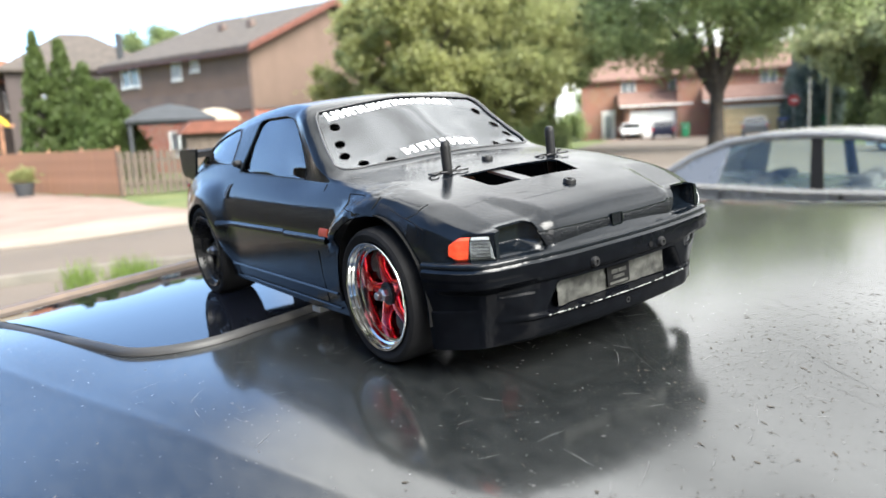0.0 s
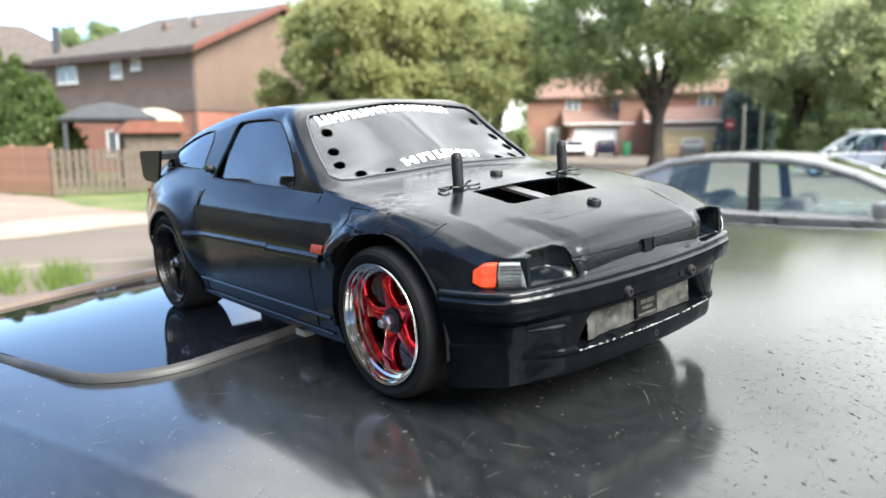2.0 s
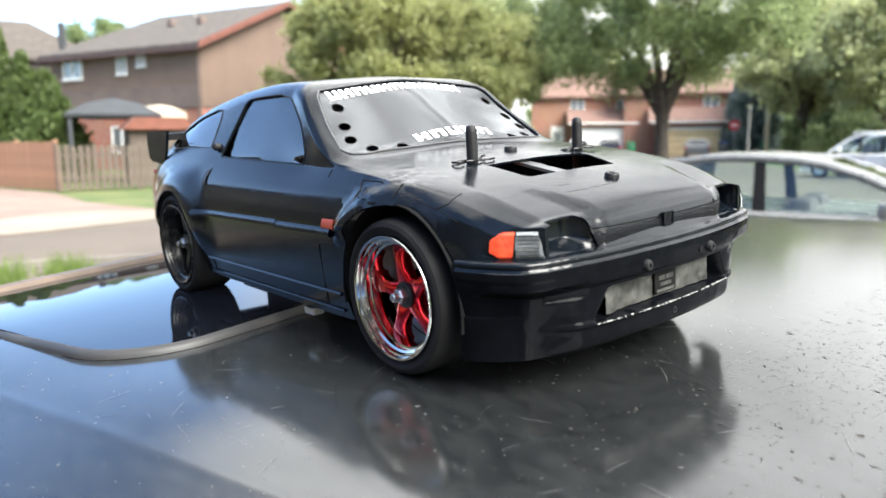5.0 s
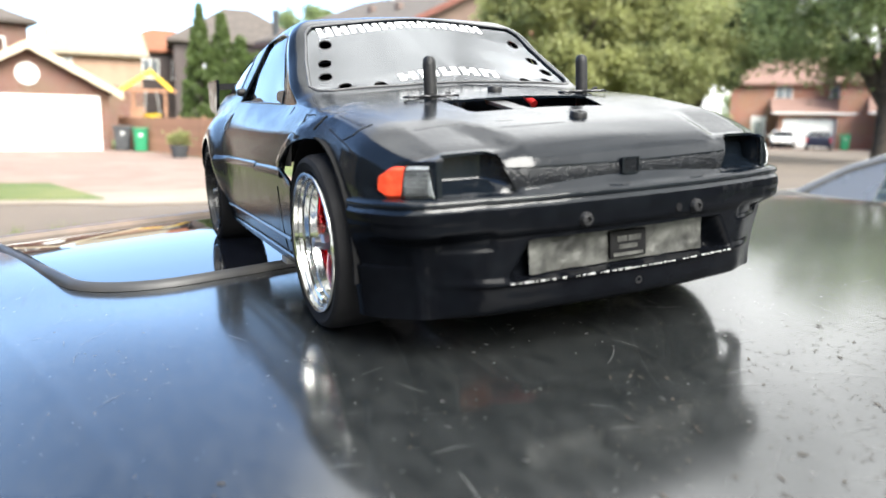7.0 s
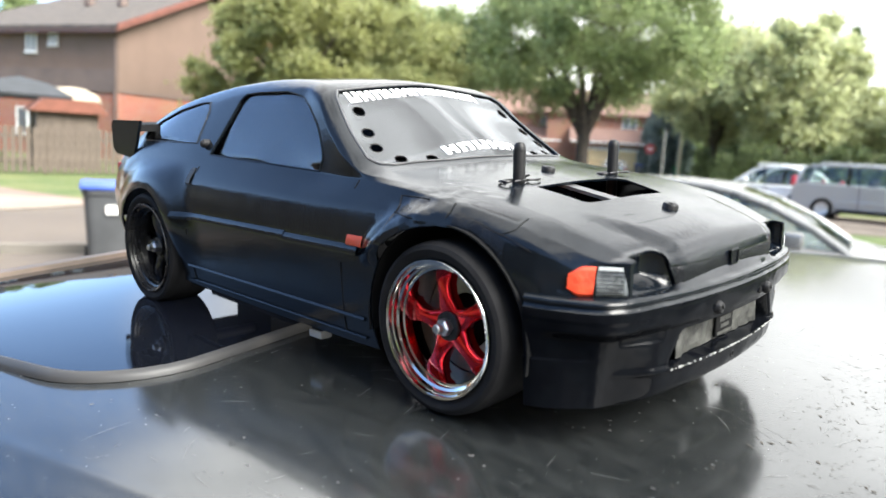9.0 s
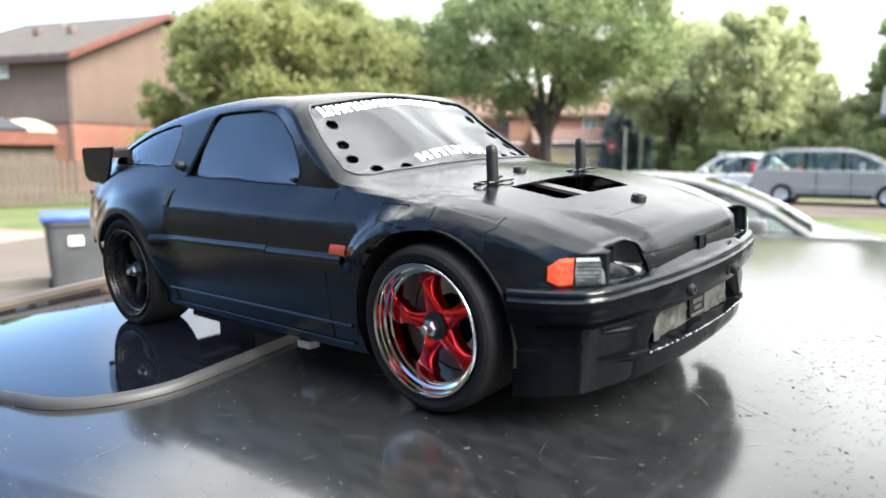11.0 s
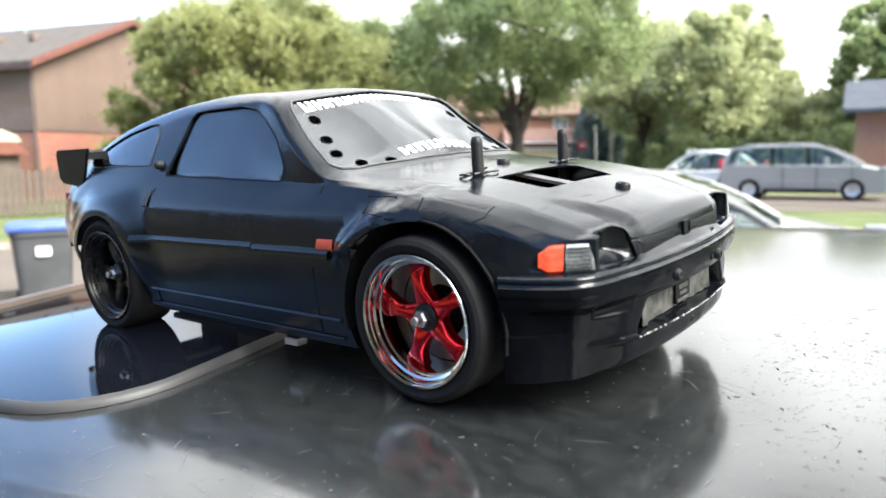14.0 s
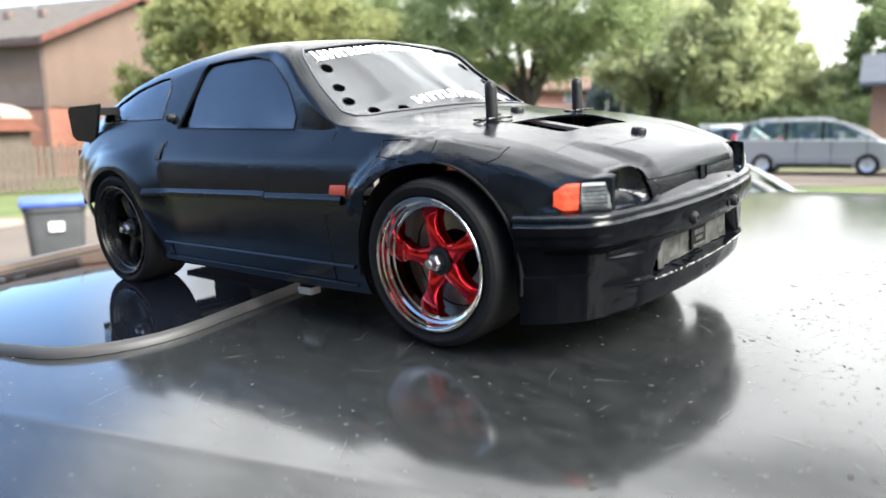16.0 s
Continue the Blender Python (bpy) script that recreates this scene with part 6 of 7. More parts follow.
def bin_thing(m, body, lid, label, w=0.58, hh=0.98):
    b = empty("wheelie_bin", m, label, "bin")
    rows = []
    for z, s in ((0.04, 0.80), (0.10, 0.82), (hh * 0.86, 0.98), (hh * 0.88, 1.04), (hh * 0.93, 1.04)):
        ring = []
        for k in range(24):
            a = 2 * math.pi * k / 24
            c, q = math.cos(a), math.sin(a)
            ring.append((math.copysign(abs(c) ** 0.35, c) * w / 2 * s, math.copysign(abs(q) ** 0.35, q) * w * 0.6 * s, z))
        rows.append(ring)
    bm = grid_mesh(rows, wrap=True)
    bm.faces.new([v for v in bm.verts if abs(v.co.z - 0.04) < 1e-6])
    bmesh.ops.recalc_face_normals(bm, faces=bm.faces)
    part("body", bm, body, b)
    part("lid", box(-w * 0.54, w * 0.54, -w * 0.66, w * 0.66, hh * 0.93, hh, 0.025), lid, b)
    part("handle", tube([(-w * 0.4, w * 0.7, hh * 0.9), (w * 0.4, w * 0.7, hh * 0.9)], 0.02, 8), body, b)
    for s in (-1, 1):
        part("wheel", lathe([(0.0, -0.03), (0.1, -0.03), (0.1, 0.03), (0.0, 0.03)], 20, pose(s * w * 0.42, w * 0.5, 0.1, 0, 90, 0)), M_RUBBER, b)
    part("sticker", box(-0.07, 0.07, -w * 0.6 - 0.01, -w * 0.6 + 0.02, hh * 0.66, hh * 0.76), M_WHITE, b, "pale sticker")
    return b


bin_thing(facing(159.5, 8.6), M_GREYBIN, M_BLUELID, "grey wheeled bin with blue lid at the kerb", 0.60, 0.95)
bin_thing(facing(178.2, 36.2), M_GREYBIN, M_GREYBIN, "dark wheeled bin beside the garage", 0.76, 1.12)
bin_thing(facing(177.0, 35.0), M_GREENBIN, M_GREENBIN, "green wheeled bin beside the garage", 0.64, 1.05)
bin_thing(facing(118.7, 58), M_GREYBIN, M_BLUELID, "grey bin with blue lid by the stop sign", 0.7, 1.2)
bin_thing(facing(115.9, 62), M_GREENBIN, M_GREENBIN, "green bin on the far verge", 0.7, 1.2)
bin_thing(facing(125.3, 63), M_GREENBIN, M_GREENBIN, "green bin by the far garage", 0.7, 1.2)


def fence(name, label, a, b, hh, material, gap, width, post=2.4):
    """A board fence from a to b on the ground."""
    d = (b - a).to_2d()
    L, yaw = d.length, math.degrees(math.atan2(d.y, d.x))
    f = empty(name, pose(a.x, a.y, GROUND, 0, 0, yaw), label, "fence")
    rnd = random.Random(int(L * 100))
    x, me = 0.0, None
    for s in (0.35, hh - 0.35):
        part("rail", box(0, L, 0.02, 0.06, s, s + 0.09), material, f, smooth=0)
    for k in range(int(L / post) + 1):
        part("post", box(k * post - 0.05, k * post + 0.05, 0.02, 0.12, -0.05, hh + 0.08, 0.01), material, f, smooth=0)
    while x < L:
        h2 = hh + rnd.uniform(-0.025, 0.025)
        bm = bmesh.new()
        bm_prism(bm, [(0, 0.04), (width, 0.04), (width, h2 - 0.03), (width * 0.8, h2), (width * 0.2, h2), (0, h2 - 0.03)], -0.018, 0.0, 1)
        ob = part("board", bm, material, f, smooth=0)
        ob.matrix_basis = pose(x, rnd.uniform(-0.006, 0.006), 0, 0, rnd.uniform(-0.4, 0.4), 0)
        x += width + gap
    return f


fence("fence", "new reddish cedar board fence", Vector((-38.6, 1.1, 0)), Vector((-24.6, 5.12, 0)), 1.52, M_WOOD, 0.008, 0.14)
fence("fence", "weathered grey picket fence", Vector((-24.55, 5.1, 0)), Vector((-24.0, 11.5, 0)), 1.42, M_OLDWOOD, 0.065, 0.14)


def gazebo():
    p = polar(164.3, 31.5)
    z = empty("gazebo", pose(p.x, p.y, p.z, 0, 0, 74), "garden gazebo with dark canopy roof", "gazebo")
    bm = bmesh.new()
    lo = [(-1.7, -1.7, 2.35), (1.7, -1.7, 2.35), (1.7, 1.7, 2.35), (-1.7, 1.7, 2.35)]
    rows = []
    for f, zz in ((0.97, 2.42), (1.0, 2.54), (0.55, 2.98), (0.12, 3.16), (0.02, 3.22)):
        rows.append([(x * f, y * f, zz) for x, y, _ in lo])
    bm = grid_mesh(rows, wrap=True)
    part("roof", bm, M_GAZEBO, z, "dark grey canopy", smooth=0)
    for x in (-1.5, 1.5):
        for y in (-1.5, 1.5):
            part("post", box(x - 0.07, x + 0.07, y - 0.07, y + 0.07, 0, 2.5), M_GAZEBO, z)
    return z


gazebo()
pp = polar(161.2, 33)
u = empty("parasol", Matrix.Translation(pp), "cream open garden parasol by the gazebo", "parasol")
part("canopy", lathe([(0.0, 3.05), (0.5, 2.98), (1.0, 2.75), (1.15, 2.5), (1.1, 2.48)], 20), M_CANVAS, u)
part("pole", tube([(0, 0, 0), (0, 0, 3.0)], 0.03, 8), M_POLE, u)
e = empty("garden_shelter", facing(162.6, 28.5, turn=6), "low wooden garden shelter with red-brown roof", "shelter")
part("wall", box(-0.4, 1.55, 0, 2.0, 0, 1.97), M_OLDWOOD, e, smooth=0)
part("roof", prism([(-0.65, 1.95), (1.85, 1.95), (1.45, 2.38), (-0.2, 2.38)], -0.3, 2.3, 1), M_REDROOF, e, smooth=0)


def playset():
    z = empty("playset", facing(176.1, 40), "wooden playset with yellow and blue roof", "playset")
    for x in (-0.85, 0.65):
        for y in (-0.8, 0.8):
            part("post", box(x - 0.07, x + 0.07, y - 0.07, y + 0.07, 0, 2.95), M_WOOD, z)
    part("deck", box(-1.0, 0.8, -0.9, 0.9, 1.2, 1.32), M_WOOD, z)
    part("rail", box(-1.0, -0.3, -0.92, -0.86, 1.4, 2.0), M_WOOD, z)
    part("beam", box(-1.1, 1.2, -0.95, -0.85, 2.75, 2.9), M_WOOD, z)
    part("roof_side", prism([(-1.45, 2.75), (0, 3.72), (0, 3.80), (-1.45, 2.83)], -1.0, 1.0, 1), M_PLAYB, z, "blue roof side")
    part("roof_side", prism([(0, 3.72), (0.95, 2.83), (0.95, 2.91), (0, 3.80)], -1.0, 1.0, 1), M_PLAYY, z, "yellow roof side")
    part("roof_edge", prism([(-1.45, 2.66), (0, 3.64), (0, 3.88), (-1.45, 2.90)], -1.06, -1.0, 1), M_PLAYY, z)
    part("roof_edge", prism([(0, 3.64), (0.98, 2.74), (0.98, 2.98), (0, 3.88)], -1.06, -1.0, 1), M_PLAYY, z)
    part("bucket_seat", lathe([(0.0, 1.18), (0.22, 1.20), (0.36, 1.38), (0.42, 1.70), (0.37, 1.70), (0.30, 1.40), (0.0, 1.28)], 20, pose(0.0, -1.4, 0)), M_PLAYY, z, "yellow plastic bucket seat")
    for x in (-0.36, 0.36):
        part("rope", tube([(x, -1.4, 1.68), (x * 0.6, -1.0, 2.85)], 0.02, 6), M_POLE, z)
    return z


playset()
pt = empty("plant_pot", facing(174.4, 29.5), "potted leafy plant in dark pot", "plant")
part("pot", lathe([(0.0, 0.0), (0.25, 0.0), (0.36, 0.5), (0.33, 0.5), (0.28, 0.42), (0.0, 0.42)], 20), M_GAZEBO, pt)
part_mesh("leaves", leaves_mesh(np.random.default_rng(3), np.array([[0, 0, 0.8], [0.2, 0, 0.7], [-0.25, 0.1, 0.7]]), np.array([0.26, 0.22, 0.22]), 500, 0.07), M_LEAF1, pt, smooth=0)

# conifers by the fence
for az, d, h, r, sd in ((172.65, 33, 6.35, 1.0, 1), (171.1, 33, 6.1, 1.1, 2), (169.8, 32.5, 5.05, 1.4, 3), (168.5, 32, 4.25, 1.75, 4)):
    conifer("cedar", "tall narrow dark green cedar behind the fence", polar(az, d), h, r, sd, M_CONIFER)
# broad trees
tree("tree", "large yellow-green willow-like tree", polar(145.6, 33), 9.5, 5.0, (3.5, 3.4, 3.7), 0.25, 11, M_LEAF1, 85, 30000, 0.10, 0.25)
tree("tree", "low yellow-green side of the willow", polar(150.2, 34), 5.6, 3.1, (2.1, 2.1, 1.9), 0.16, 61, M_LEAF1, 40, 9000, 0.10, 0.25)
tree("tree", "broad yellow-green leafy tree", polar(139.4, 36), 9.5, 5.1, (3.8, 3.6, 3.7), 0.25, 12, M_LEAF3, 85, 30000, 0.10, 0.25)
tree("tree", "leafy green tree behind the willow", polar(135.2, 43), 10, 6.4, (3.4, 3.6, 3.3), 0.25, 13, M_LEAF2, 70, 18000, 0.13, 0.25)
tree("tree", "tall far tree with haze-paled leaves", polar(144.0, 62), 16, 9.6, (5.6, 5.0, 5.0), 0.3, 14, M_LEAF_HAZE, 60, 12000, 0.22, 0.3)
tree("street_tree", "leafy street tree with forked dark trunk", polar(123.05, 38), 10, 7.9, (6.6, 5.8, 3.8), 0.36, 15, M_LEAF2, 118, 38000, 0.105, 0.27, 8, 0.155)
tree("tree", "leafy tree behind the stop sign", polar(113.5, 56), 12, 7.2, (4.2, 5.0, 4.2), 0.3, 16, M_LEAF_HAZE, 70, 16000, 0.17, 0.25)
tree("tree", "broad leafy roadside tree", polar(108.8, 52), 12, 6.2, (4.2, 4.6, 4.4), 0.3, 17, M_LEAF_HAZE, 75, 17000, 0.16, 0.22)
tree("tree", "dark leafy tree beyond the van", polar(106.5, 60), 14, 7.2, (3.5, 4.6, 4.8), 0.3, 18, M_LEAF_HAZE, 70, 15000, 0.17, 0.25)
tree("tree", "leafy tree beside the garage with blue roof", polar(97.8, 56), 11, 6.4, (3.1, 3.1, 4.6), 0.3, 19, M_LEAF2, 80, 15000, 0.17, 0.25)
tree("tree", "tall haze-paled tree behind the others", polar(138.6, 58), 14, 8.0, (5.0, 5.0, 5.2), 0.3, 41, M_LEAF_HAZE, 70, 14000, 0.2, 0.25)
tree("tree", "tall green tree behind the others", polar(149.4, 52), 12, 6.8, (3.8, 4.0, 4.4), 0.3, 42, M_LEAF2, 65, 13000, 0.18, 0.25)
tree("tree", "haze-paled green tree behind the far houses", polar(128.2, 88), 12, 8.2, (5.6, 5.0, 3.6), 0.3, 43, M_LEAF_HAZE, 60, 10000, 0.26, 0.3)
tree("tree", "haze-paled green tree across the street", polar(111.0, 60), 13.0, 6.8, (4.4, 4.6, 5.2), 0.3, 44, M_LEAF_HAZE, 75, 15000, 0.18, 0.2)
tree("tree", "low green tree beyond the van", polar(103.0, 58), 6.5, 3.2, (4.0, 4.0, 2.6), 0.25, 45, M_LEAF_HAZE, 80, 14000, 0.17, 0.2)
conifer("spruce", "tall dark spruce behind the trees", polar(105.2, 66), 12.9, 2.6, 25, M_CONIFER, 6000, 0.25)
conifer("spruce", "blue-grey spruce beside the stop sign", polar(116.9, 64), 9.0, 2.6, 20, M_SPRUCE, 9000, 0.22)
tree("tree", "distant round treetop behind the house roof", polar(164.4, 76), 12.6, 10.4, (3.4, 3.0, 2.3), 0.3, 21, M_LEAF2, 40, 6000, 0.2, 0.4)


def hedge(name, label, m, L, W, hh, seed, material, count, size=0.12):
    h = empty(name, m, label, "hedge")
    rng = np.random.default_rng(seed)
    n = int(L * hh * 3)
    c = np.stack([rng.uniform(-L / 2, L / 2, n), rng.uniform(-W / 2, W / 2, n), rng.uniform(0.25, hh - 0.3, n)], 1)
    part_mesh("foliage", leaves_mesh(rng, c, np.full(n, max(0.45, size * 3.0)), count, size), material, h, smooth=0)
    return h


hedge("hedge", "rounded dark green hedge", facing(112.6, 50), 3.4, 2.0, 2.9, 31, M_HEDGE, 3500)
hedge("hedge", "dark hedge beyond the van", facing(106.0, 44), 11.0, 1.8, 2.9, 32, M_HEDGE, 11000)
hedge("hedge", "dark hedge beyond the van", facing(98.5, 46), 6.0, 1.8, 2.9, 35, M_HEDGE, 6000)
hedge("shrub", "low shrubs before the far house", facing(135.4, 66), 6.0, 2.0, 2.6, 33, M_LEAF2, 6000, 0.18)
hedge("shrub", "low shrubs under the broad trees", facing(143.0, 42), 13.0, 2.0, 2.6, 34, M_LEAF2, 8000)

# the house behind the camera, unseen and added, whose drive the cars stand on
hedge("hedge", "far green hedge line", facing(121.0, 84), 36.0, 3.0, 4.8, 36, M_LEAF2, 24000, 0.3)
hedge("hedge", "far green hedge line", facing(100.5, 88), 36.0, 3.0, 5.2, 37, M_LEAF2, 24000, 0.3)
# both houses are added out of view to darken what the model mirrors
simple_house("house", "unseen dark brick house added behind the drive", pose(-9.5, -7.0, GROUND, 0, 0, 168), 13.0, 9, 4.0, 5.4, M_BRICKD, M_SHINGLE, ((3.0, 2.2, 1.4, 1.3), (8.5, 2.2, 1.4, 1.3)), along="x")
bh = simple_house("house", "unseen dark brick house with garage, added behind the cars", pose(14.5, -9.0, GROUND, 0, 0, -172), 24.0, 9, 6.4, 8.8, M_BRICKD, M_SHINGLE, (), along="x")
# an added, unseen far side of the street, past the end of the drive
# its houses and trees darken the low reflections in nose and bumper
for az, d in ((8, 30), (34, 31), (60, 32), (82, 34)):
    simple_house("house", "unseen dark brick house added along the street", facing(az, d), 11.0, 8, 5.4, 8.2, M_BRICKD, M_SHINGLE, ((2.5, 3.2, 1.3, 1.2), (7.0, 3.2, 1.3, 1.2)), along="x")
for az, d, sd in ((-4, 27, 51), (21, 27, 52), (47, 27, 53), (72, 28, 54)):
    tree("street_tree", "unseen leafy street tree added before the brick houses", polar(az, d), 9, 5.2, (3.6, 3.6, 3.6), 0.25, sd, M_LEAF2, 70, 8000, 0.2, 0.25)
for xx in (4.0, 8.5, 15.0, 19.0):
    window(bh, pose(xx, -0.0, 4.3), 1.5, 1.3)
garage_door(bh, 11.8, 4.9, 2.2, M_BROWN, "brown garage door")

# ---- far houses across the street ----
def far_house(az, d, label, door_mat, door_label, L=10.0, side=1, porch=True):
    h = empty("house", facing(az, d), label, "house")
    part("wall", box(0, L, 0.0, 9, -0.1, 5.4), M_BRICKF, h, smooth=0)
    part("roof", gable_roof(L, 9, 5.4, 7.6, 0.45, 0.18, "x"), M_SHINGLER, h, "red-brown shingle roof", smooth=0)
    gx = 1.6 if side > 0 else 0.4
    part("garage_wall", box(gx + 2.2, gx + 8.0, -3.0, 0.0, -0.1, 2.9), M_BRICKF, h, smooth=0)
    part("garage_roof", prism([(-3.6, 2.75), (0.0, 4.0), (0.0, 4.15), (-3.6, 2.9)], gx + 1.6, gx + 8.4, 0), M_SHINGLER, h, "sloping shingle roof over the garage", smooth=0)
    part("eave_board", box(gx + 1.6, gx + 8.4, -3.66, -3.58, 2.74, 2.86), M_WHITE, h, smooth=0)
    d2 = garage_door(h, gx + 5.0, 4.6, 2.2, door_mat, door_label)
    d2.matrix_basis = pose(gx + 5.0, -3.0, 0)
    for x in (gx + 2.6, gx + 6.8):
        window(h, pose(x, -0.02, 3.9), 1.3, 1.2)
    if not porch:
        return h
    part("front_door", box(gx + 0.2, gx + 1.4, -0.06, 0.0, 0.0, 2.6), M_WHITE, h, "white front door surround", smooth=0)
    part("front_door_leaf", box(gx + 0.5, gx + 1.1, -0.10, -0.06, 0.1, 2.1), M_PANE, h, smooth=0)
    return h


far_house(132.9, 69, "red brick house with white garage door", M_WHITE, "white garage door")
far_house(125.9, 66, "red brick house with cream garage door", M_CREAM, "cream garage door", 10, -1, False)
simple_house("garage", "brown brick garage with blue-grey roof", facing(99.2, 33), 8.0, 7.0, 3.22, 4.45, M_BRICKF, M_BLUEROOF, along="x")


# ---- road signs and poles ----
st = empty("stop_sign", facing(118.0, 58), "red octagonal road sign on a metal post", "sign")
part("post", tube([(0, 0, 0), (0, 0, 2.9)], 0.04, 8), M_POLE, st)
part("sign_plate", lathe([(0.0, 0.02), (0.40, 0.02), (0.40, -0.01), (0.0, -0.01)], 8, Matrix.Translation((0, -0.06, 2.42)) @ Matrix.Rotation(math.pi / 2, 4, "X") @ Matrix.Rotation(math.pi / 8, 4, "Z")), M_STOP, st, "red sign plate with white border")
part("white_bar", box(-0.22, 0.22, -0.095, -0.085, 2.34, 2.50), M_WHITE, st)
pl2 = empty("pole", facing(115.8, 60), "pale wooden utility pole", "pole")
part("shaft", tube([(0, 0, -0.05), (0, 0, 4.6)], [0.17, 0.13], 10), M_TAN, pl2)
pl3 = empty("pole", facing(117.0, 50), "thin grey metal sign pole", "pole")
part("shaft", tube([(0, 0, -0.05), (0, 0, 3.6)], [0.06, 0.05], 8), M_POLE, pl3)


# ---- parked cars ----
def real_car(name, label, m, paint, low, glass, W, belt, wheels, wheel_r, tum=0.16, mirrors=True, lamps=True, pillars=((0.36, 0.05, False), (0.62, 0.05, False))):
    """A parked car. low: the side outline (x forward, z up) of the body below the glass; glass: outline of the cabin above, both from the front to the back."""
    c = empty(name, m, label, "car")
    hw = W / 2

    def skin(outline, y_at):
        rows = []
        for s in (-1.0, -0.96, -0.8, 0.8, 0.96, 1.0):
            f = abs(s)
            rows.append([(x * (1 if f < 0.9 else 0.995), s * y_at(x, z), z - (0.035 if f > 0.97 else 0.01 if f > 0.9 else -0.012 * (1 - f))) for x, z in outline])
        bm = grid_mesh(rows)
        for k in (0, -1):
            bm.verts.ensure_lookup_table()
        n = len(outline)
        bm.verts.ensure_lookup_table()
        bm.faces.new([bm.verts[i] for i in range(n)])
        bm.faces.new([bm.verts[len(rows) * n - n + i] for i in range(n)])
        bmesh.ops.recalc_face_normals(bm, faces=bm.faces)
        return bm
    xs = [p[0] for p in low]
    mid, half = (max(xs) + min(xs)) / 2, (max(xs) - min(xs)) / 2
    bottom = [(min(xs) + 0.12, 0.26), (max(xs) - 0.12, 0.26)]
    body = part("body", skin(low + bottom, lambda x, z: hw * (1 - 0.10 * (abs(x - mid) / half) ** 4)), paint, c, "", 40)
    arch = []
    for wx in wheels:
        for s in (-1, 1):
            arch.append(lathe([(wheel_r + 0.05, -0.16), (wheel_r + 0.05, 0.16)], 32, pose(wx, s * (hw - 0.06), wheel_r, 90, 0, 0)))
    cut(body, arch)

    def cab_y(x, z):
        return hw - 0.05 - tum * (z - belt) / 0.45
    zs = [p[1] for p in glass]
    top = max(zs)
    # pillars and roof: a frame along the outline, with glass between
    frame_rows = []
    for s in (-1.0, -0.93, -0.75, 0.0, 0.75, 0.93, 1.0):
        row = []
        for x, z in glass:
            y = cab_y(x, z)
            row.append((x, s * y, z - (0.05 if abs(s) == 1 else 0.012 if abs(s) > 0.9 else -0.015 * (1 - s * s))))
        frame_rows.append(row)
    n = len(glass)
    hi = [i for i, p in enumerate(glass) if p[1] > top - 0.09]
    part("roof", slab([r[hi[0]:hi[-1] + 1] for r in frame_rows], 0.02), paint, c)
    part("windscreen", slab([r[:hi[0] + 1] for r in frame_rows[1:-1]], 0.006), M_CARGLASS, c).visible_shadow = False
    part("rear_window", slab([r[hi[-1]:] for r in frame_rows[1:-1]], 0.006), M_CARGLASS, c).visible_shadow = False
    for s in (-1, 1):
        rail = [Vector((x, s * (cab_y(x, z) - 0.005), z - 0.035)) for x, z in glass]
        part("window_frame", tube(rail, 0.04, 8), paint, c)
        x0, x1 = glass[0][0], glass[-1][0]
        poly = [(x, z - 0.03) for x, z in glass]
        rows = []
        for k in range(7):
            f = k / 6
            rows.append([(x, s * (cab_y(x, belt + (z - belt) * f) - 0.02), belt + (z - belt) * f) for x, z in poly])
        part("side_window", slab(rows, 0.005), M_CARGLASS, c, "side windows").visible_shadow = False
        for px, hp, painted in pillars:
            xx = x0 + (x1 - x0) * px
            zt = np.interp(-xx, [-p[0] for p in poly], [p[1] for p in poly])
            if painted:
                edge = [xx - hp + 2 * hp * k / 6 for k in range(7)]
                rows = []
                for f in (0.0, 0.5, 1.0):
                    row = []
                    for k, ex in enumerate(edge):
                        ex += 0.10 * f * k / 6
                        ze = belt + (np.interp(-ex, [-p[0] for p in poly], [p[1] for p in poly]) - belt) * f
                        row.append((ex, s * (cab_y(ex, ze) - 0.005), ze))
                    rows.append(row)
                part("pillar", slab(rows, 0.02), paint, c)
            else:
                part("pillar", slab([[(xx - hp, s * cab_y(xx, belt), belt), (xx + hp, s * cab_y(xx, belt), belt)], [(xx - 0.03 - hp, s * cab_y(xx, zt), zt), (xx - 0.05 + hp, s * cab_y(xx, zt), zt)]], 0.02), M_DECK, c)
        if mirrors:
            mx = x0 - 0.45
            part("mirror", box(mx - 0.07, mx + 0.09, s * (hw + 0.02), s * (hw + 0.02) + s * 0.18, belt + 0.0, belt + 0.14, 0.03) if s > 0 else box(mx - 0.07, mx + 0.09, -hw - 0.2, -hw - 0.02, belt + 0.0, belt + 0.14, 0.03), paint, c, "door mirror")
        for wx in wheels:
            wt = pose(wx, s * (hw - 0.11), wheel_r, -90 * s, 0, 0)
            wh = part("wheel", lathe([(wheel_r * 0.62, 0.10), (wheel_r * 0.72, 0.115), (wheel_r * 0.94, 0.10), (wheel_r, 0.07), (wheel_r, -0.08), (wheel_r * 0.9, -0.1), (wheel_r * 0.62, -0.1)], 36, wt, closed=True), M_RUBBER, c)
            cap = lathe([(0.0, 0.075), (0.05, 0.078), (wheel_r * 0.3, 0.07), (wheel_r * 0.6, 0.09), (wheel_r * 0.66, 0.10), (wheel_r * 0.66, 0.0), (0.0, 0.0)], 30, wt)
            part("wheel_cover", cap, M_HUBCAP, wh)
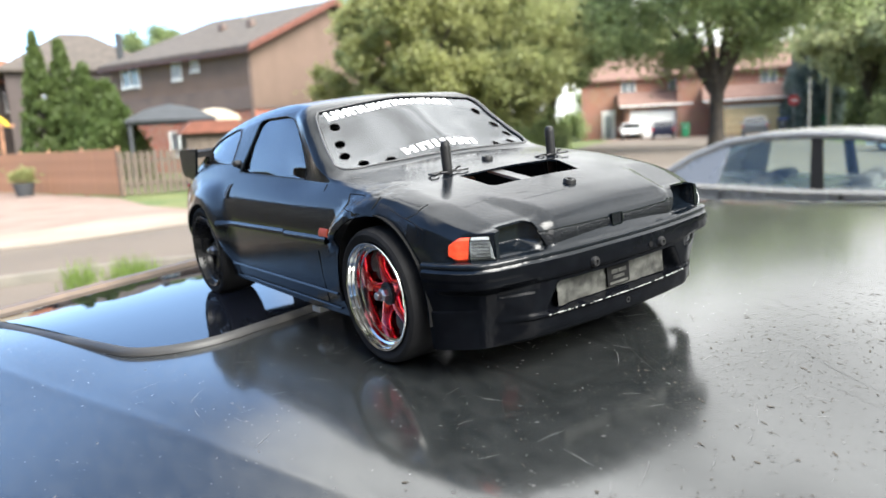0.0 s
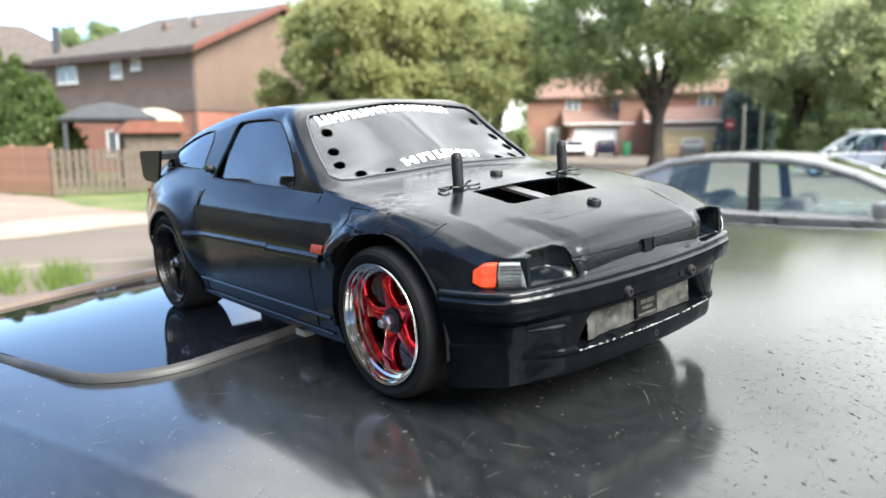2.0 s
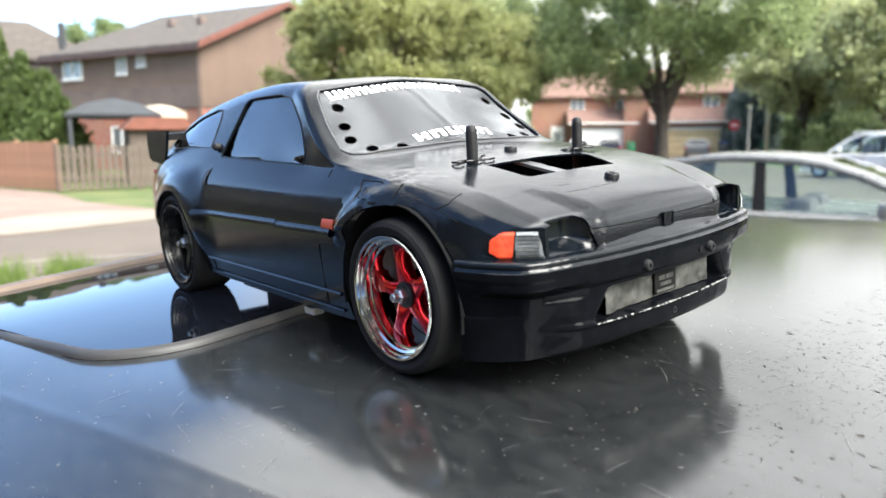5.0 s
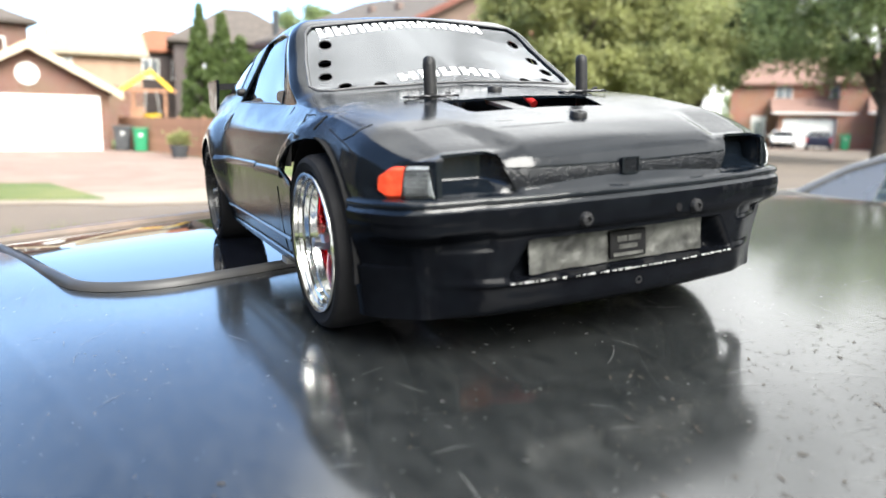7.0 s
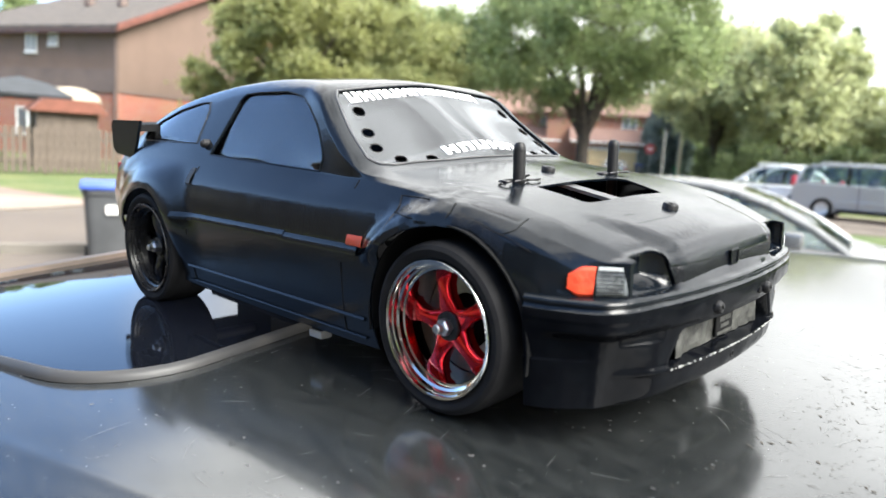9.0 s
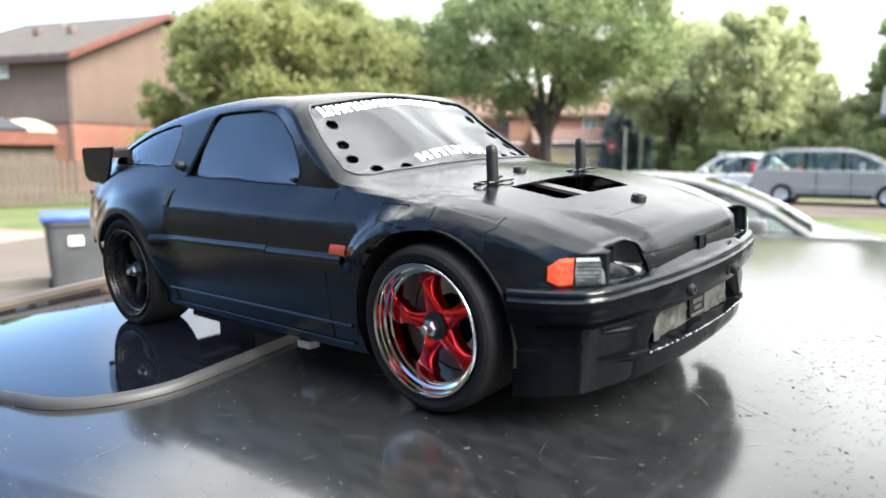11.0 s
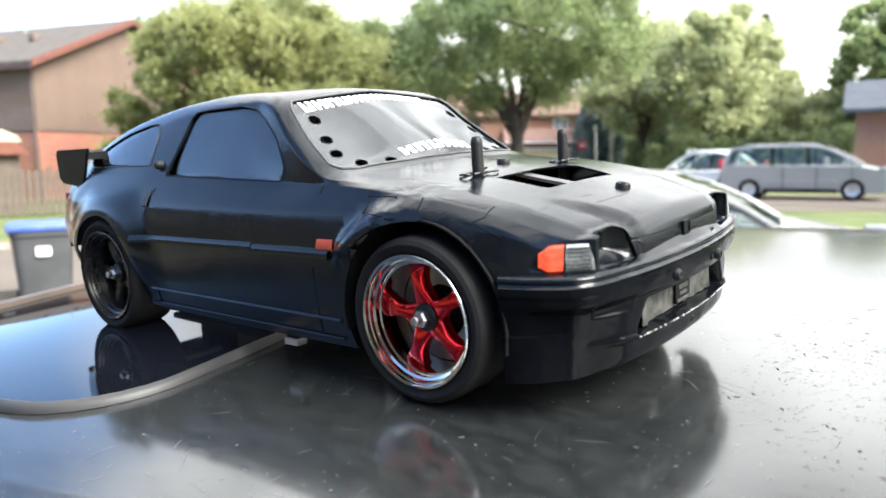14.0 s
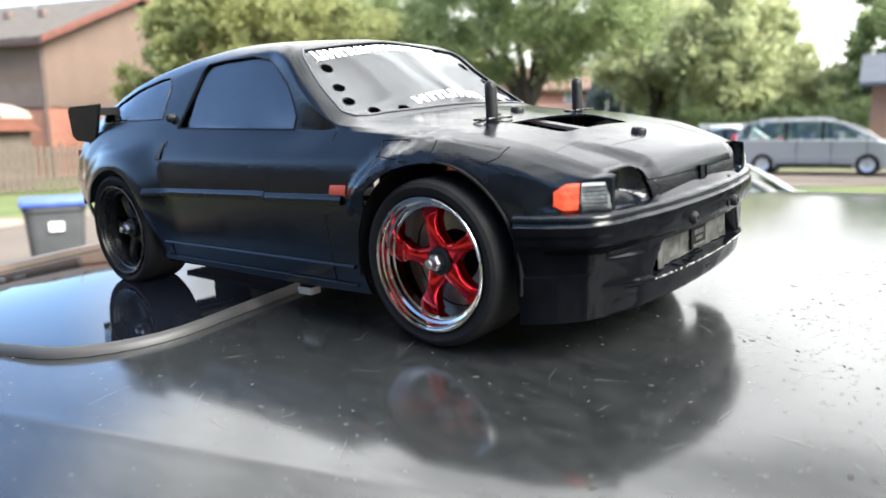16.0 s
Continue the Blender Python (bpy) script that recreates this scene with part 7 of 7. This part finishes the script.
        if lamps:
            zf = belt - 0.22
            part("tail_lamp", box(min(xs) - 0.01, min(xs) + 0.12, s * hw - 0.16 if s > 0 else -hw + 0.02, s * hw - 0.02 if s > 0 else -hw + 0.16, belt - 0.30 if top < 1.6 else belt - 0.08, belt - 0.06 if top < 1.6 else belt + 0.22, 0.02), M_REDLAMP, c, "red tail lamp")
            part("headlamp", box(max(xs) - 0.35, max(xs) - 0.10, s * hw - 0.25 if s > 0 else -hw + 0.05, s * hw - 0.05 if s > 0 else -hw + 0.25, zf, zf + 0.13, 0.03), M_LENS, c)
    # door gaps, rub strip and dark sill along each side
    for s in (-1, 1):
        y = s * (hw + 0.002)
        for k, xx in enumerate((glass[0][0] - 0.25, glass[0][0] - 1.25, glass[0][0] - 2.25)):
            part("door_gap", box(xx - 0.008, xx + 0.008, min(y, y - s * 0.02), max(y, y - s * 0.02), 0.36, belt - 0.03), M_DECK, c)
            part("door_handle", box(xx + 0.10, xx + 0.30, min(y - s * 0.02, y + s * 0.03), max(y - s * 0.02, y + s * 0.03), belt - 0.15, belt - 0.11, 0.012), paint, c)
        part("sill", box(wheels[1] + wheel_r + 0.08, wheels[0] - wheel_r - 0.08, min(y - s * 0.03, y + s * 0.012), max(y - s * 0.03, y + s * 0.012), 0.24, 0.36, 0.02), M_DECK, c)
        part("rub_strip", box(wheels[1] + wheel_r + 0.1, wheels[0] - wheel_r - 0.1, min(y - s * 0.02, y + s * 0.014), max(y - s * 0.02, y + s * 0.014), 0.58, 0.63, 0.01), paint, c)
        if top > 1.6:
            part("roof_rail", tube([(x, s * (cab_y(x, top) - 0.08), top + 0.045) for x in (0.3, -0.3, -1.0, -1.7)], 0.022, 8), paint, c)
            for x in (0.3, -0.7, -1.7):
                part("rail_foot", box(x - 0.05, x + 0.05, s * (cab_y(x, top) - 0.08) - 0.02, s * (cab_y(x, top) - 0.08) + 0.02, top - 0.03, top + 0.045), paint, c)
    # seats, so that the cabin is not empty
    for sx in (glass[0][0] - 1.15, glass[0][0] - 2.0):
        for s in (-1, 1):
            part("seat", box(sx - 0.10, sx + 0.10, s * 0.36 - 0.24, s * 0.36 + 0.24, 0.5, top - 0.40, 0.06), M_SEAT, c)
    return c


# the grey sedan next to the black car
ctr = Vector((math.cos(radians(105)), math.sin(radians(105)), 0)) * (6.5 + 0.9)
hd = Vector((math.cos(radians(15)), math.sin(radians(15)), 0))
org = ctr + hd * (0.25 - 1.05)
SEDAN_LOW = [(2.15, 0.45), (2.2, 0.60), (2.05, 0.70), (1.6, 0.81), (1.05, 0.90), (0.6, 0.905), (-0.6, 0.915), (-1.75, 0.97), (-2.1, 0.96), (-2.28, 0.92), (-2.32, 0.6), (-2.2, 0.4)]
SEDAN_TOP = [(1.05, 0.90), (0.75, 1.09), (0.4, 1.25), (0.1, 1.345), (-0.15, 1.385), (-0.55, 1.405), (-0.9, 1.395), (-1.2, 1.35), (-1.5, 1.23), (-1.9, 0.98)]
real_car("sedan", "grey sedan parked beside the black car", pose(org.x, org.y, GROUND, 0, 0, 15), M_GREYCAR, SEDAN_LOW, SEDAN_TOP, 1.8, 0.90, (1.35, -1.35), 0.33, pillars=((0.49, 0.055, False), (0.87, 0.26, True)))
VAN_LOW = [(2.5, 0.45), (2.55, 0.75), (2.4, 0.95), (1.75, 1.1), (0.5, 1.12), (-2.2, 1.15), (-2.45, 1.12), (-2.52, 0.6), (-2.45, 0.4)]
VAN_TOP = [(1.75, 1.10), (1.35, 1.38), (0.85, 1.64), (0.55, 1.74), (0.0, 1.78), (-1.4, 1.78), (-2.0, 1.74), (-2.2, 1.66), (-2.42, 1.13)]
a1, a2 = polar(105.6, 26.3), polar(98.75, 25.9)
vc = (a1 + a2) / 2
vc += Vector((vc.x, vc.y, 0)).normalized() * 0.86
vy = math.degrees(math.atan2(a2.y - a1.y, a2.x - a1.x))
van = real_car("minivan", "silver minivan parked on a driveway", pose(vc.x, vc.y, GROUND + 0.02, 0, 0, vy), M_SILVER, VAN_LOW, VAN_TOP, 1.95, 1.12, (1.53, -1.53), 0.34, 0.14)
vw = polar(109.2, 31)
real_car("car", "white car parked beyond the minivan", pose(vw.x, vw.y, GROUND, 0, 0, vy + 170), M_WHITECAR, SEDAN_LOW, [(x, z + 0.10 + 0.16 * smoothstep(0.95, 1.3, z)) for x, z in SEDAN_TOP], 1.85, 1.0, (1.35, -1.35), 0.34)
for az, d, pnt, lab, trn in ((129.2, 65, M_WHITECAR, "white car before the far garage", -90), (126.9, 63.5, M_DARKCAR, "dark blue car before the far garage", 180), (120.5, 60, M_SILVER, "silver car before the cream garage", 180)):
    q = polar(az, d)
    real_car("car", lab, pose(q.x, q.y, GROUND, 0, 0, az + trn - 90 + (90 if trn == -90 else 0) - 90), pnt, SEDAN_LOW, SEDAN_TOP, 1.8, 0.91, (1.35, -1.35), 0.33)

# grass tufts at the near kerb
bm = bmesh.new()
rnd = random.Random(8)
for k in range(800):
    az0 = rnd.choice((186.5, 183.0, 180.2, 172.6, 169.6, 168.2))
    p = polar(rnd.gauss(az0, 0.55), rnd.uniform(8.4, 9.5))
    h, a, t = rnd.uniform(0.08, 0.34), rnd.uniform(0, 6.28), rnd.uniform(0.0, 0.15)
    b = Vector((math.cos(a), math.sin(a), 0)) * 0.012
    q = p + Vector((math.cos(a + 1) * t, math.sin(a + 1) * t, h))
    bm.faces.new([bm.verts.new(p - b), bm.verts.new(p + b), bm.verts.new(q)])
tagged(part("grass_tufts", bm, M_TUFT, None, smooth=0), "long bright green grass tufts at the kerb", "grass", kind="stuff")
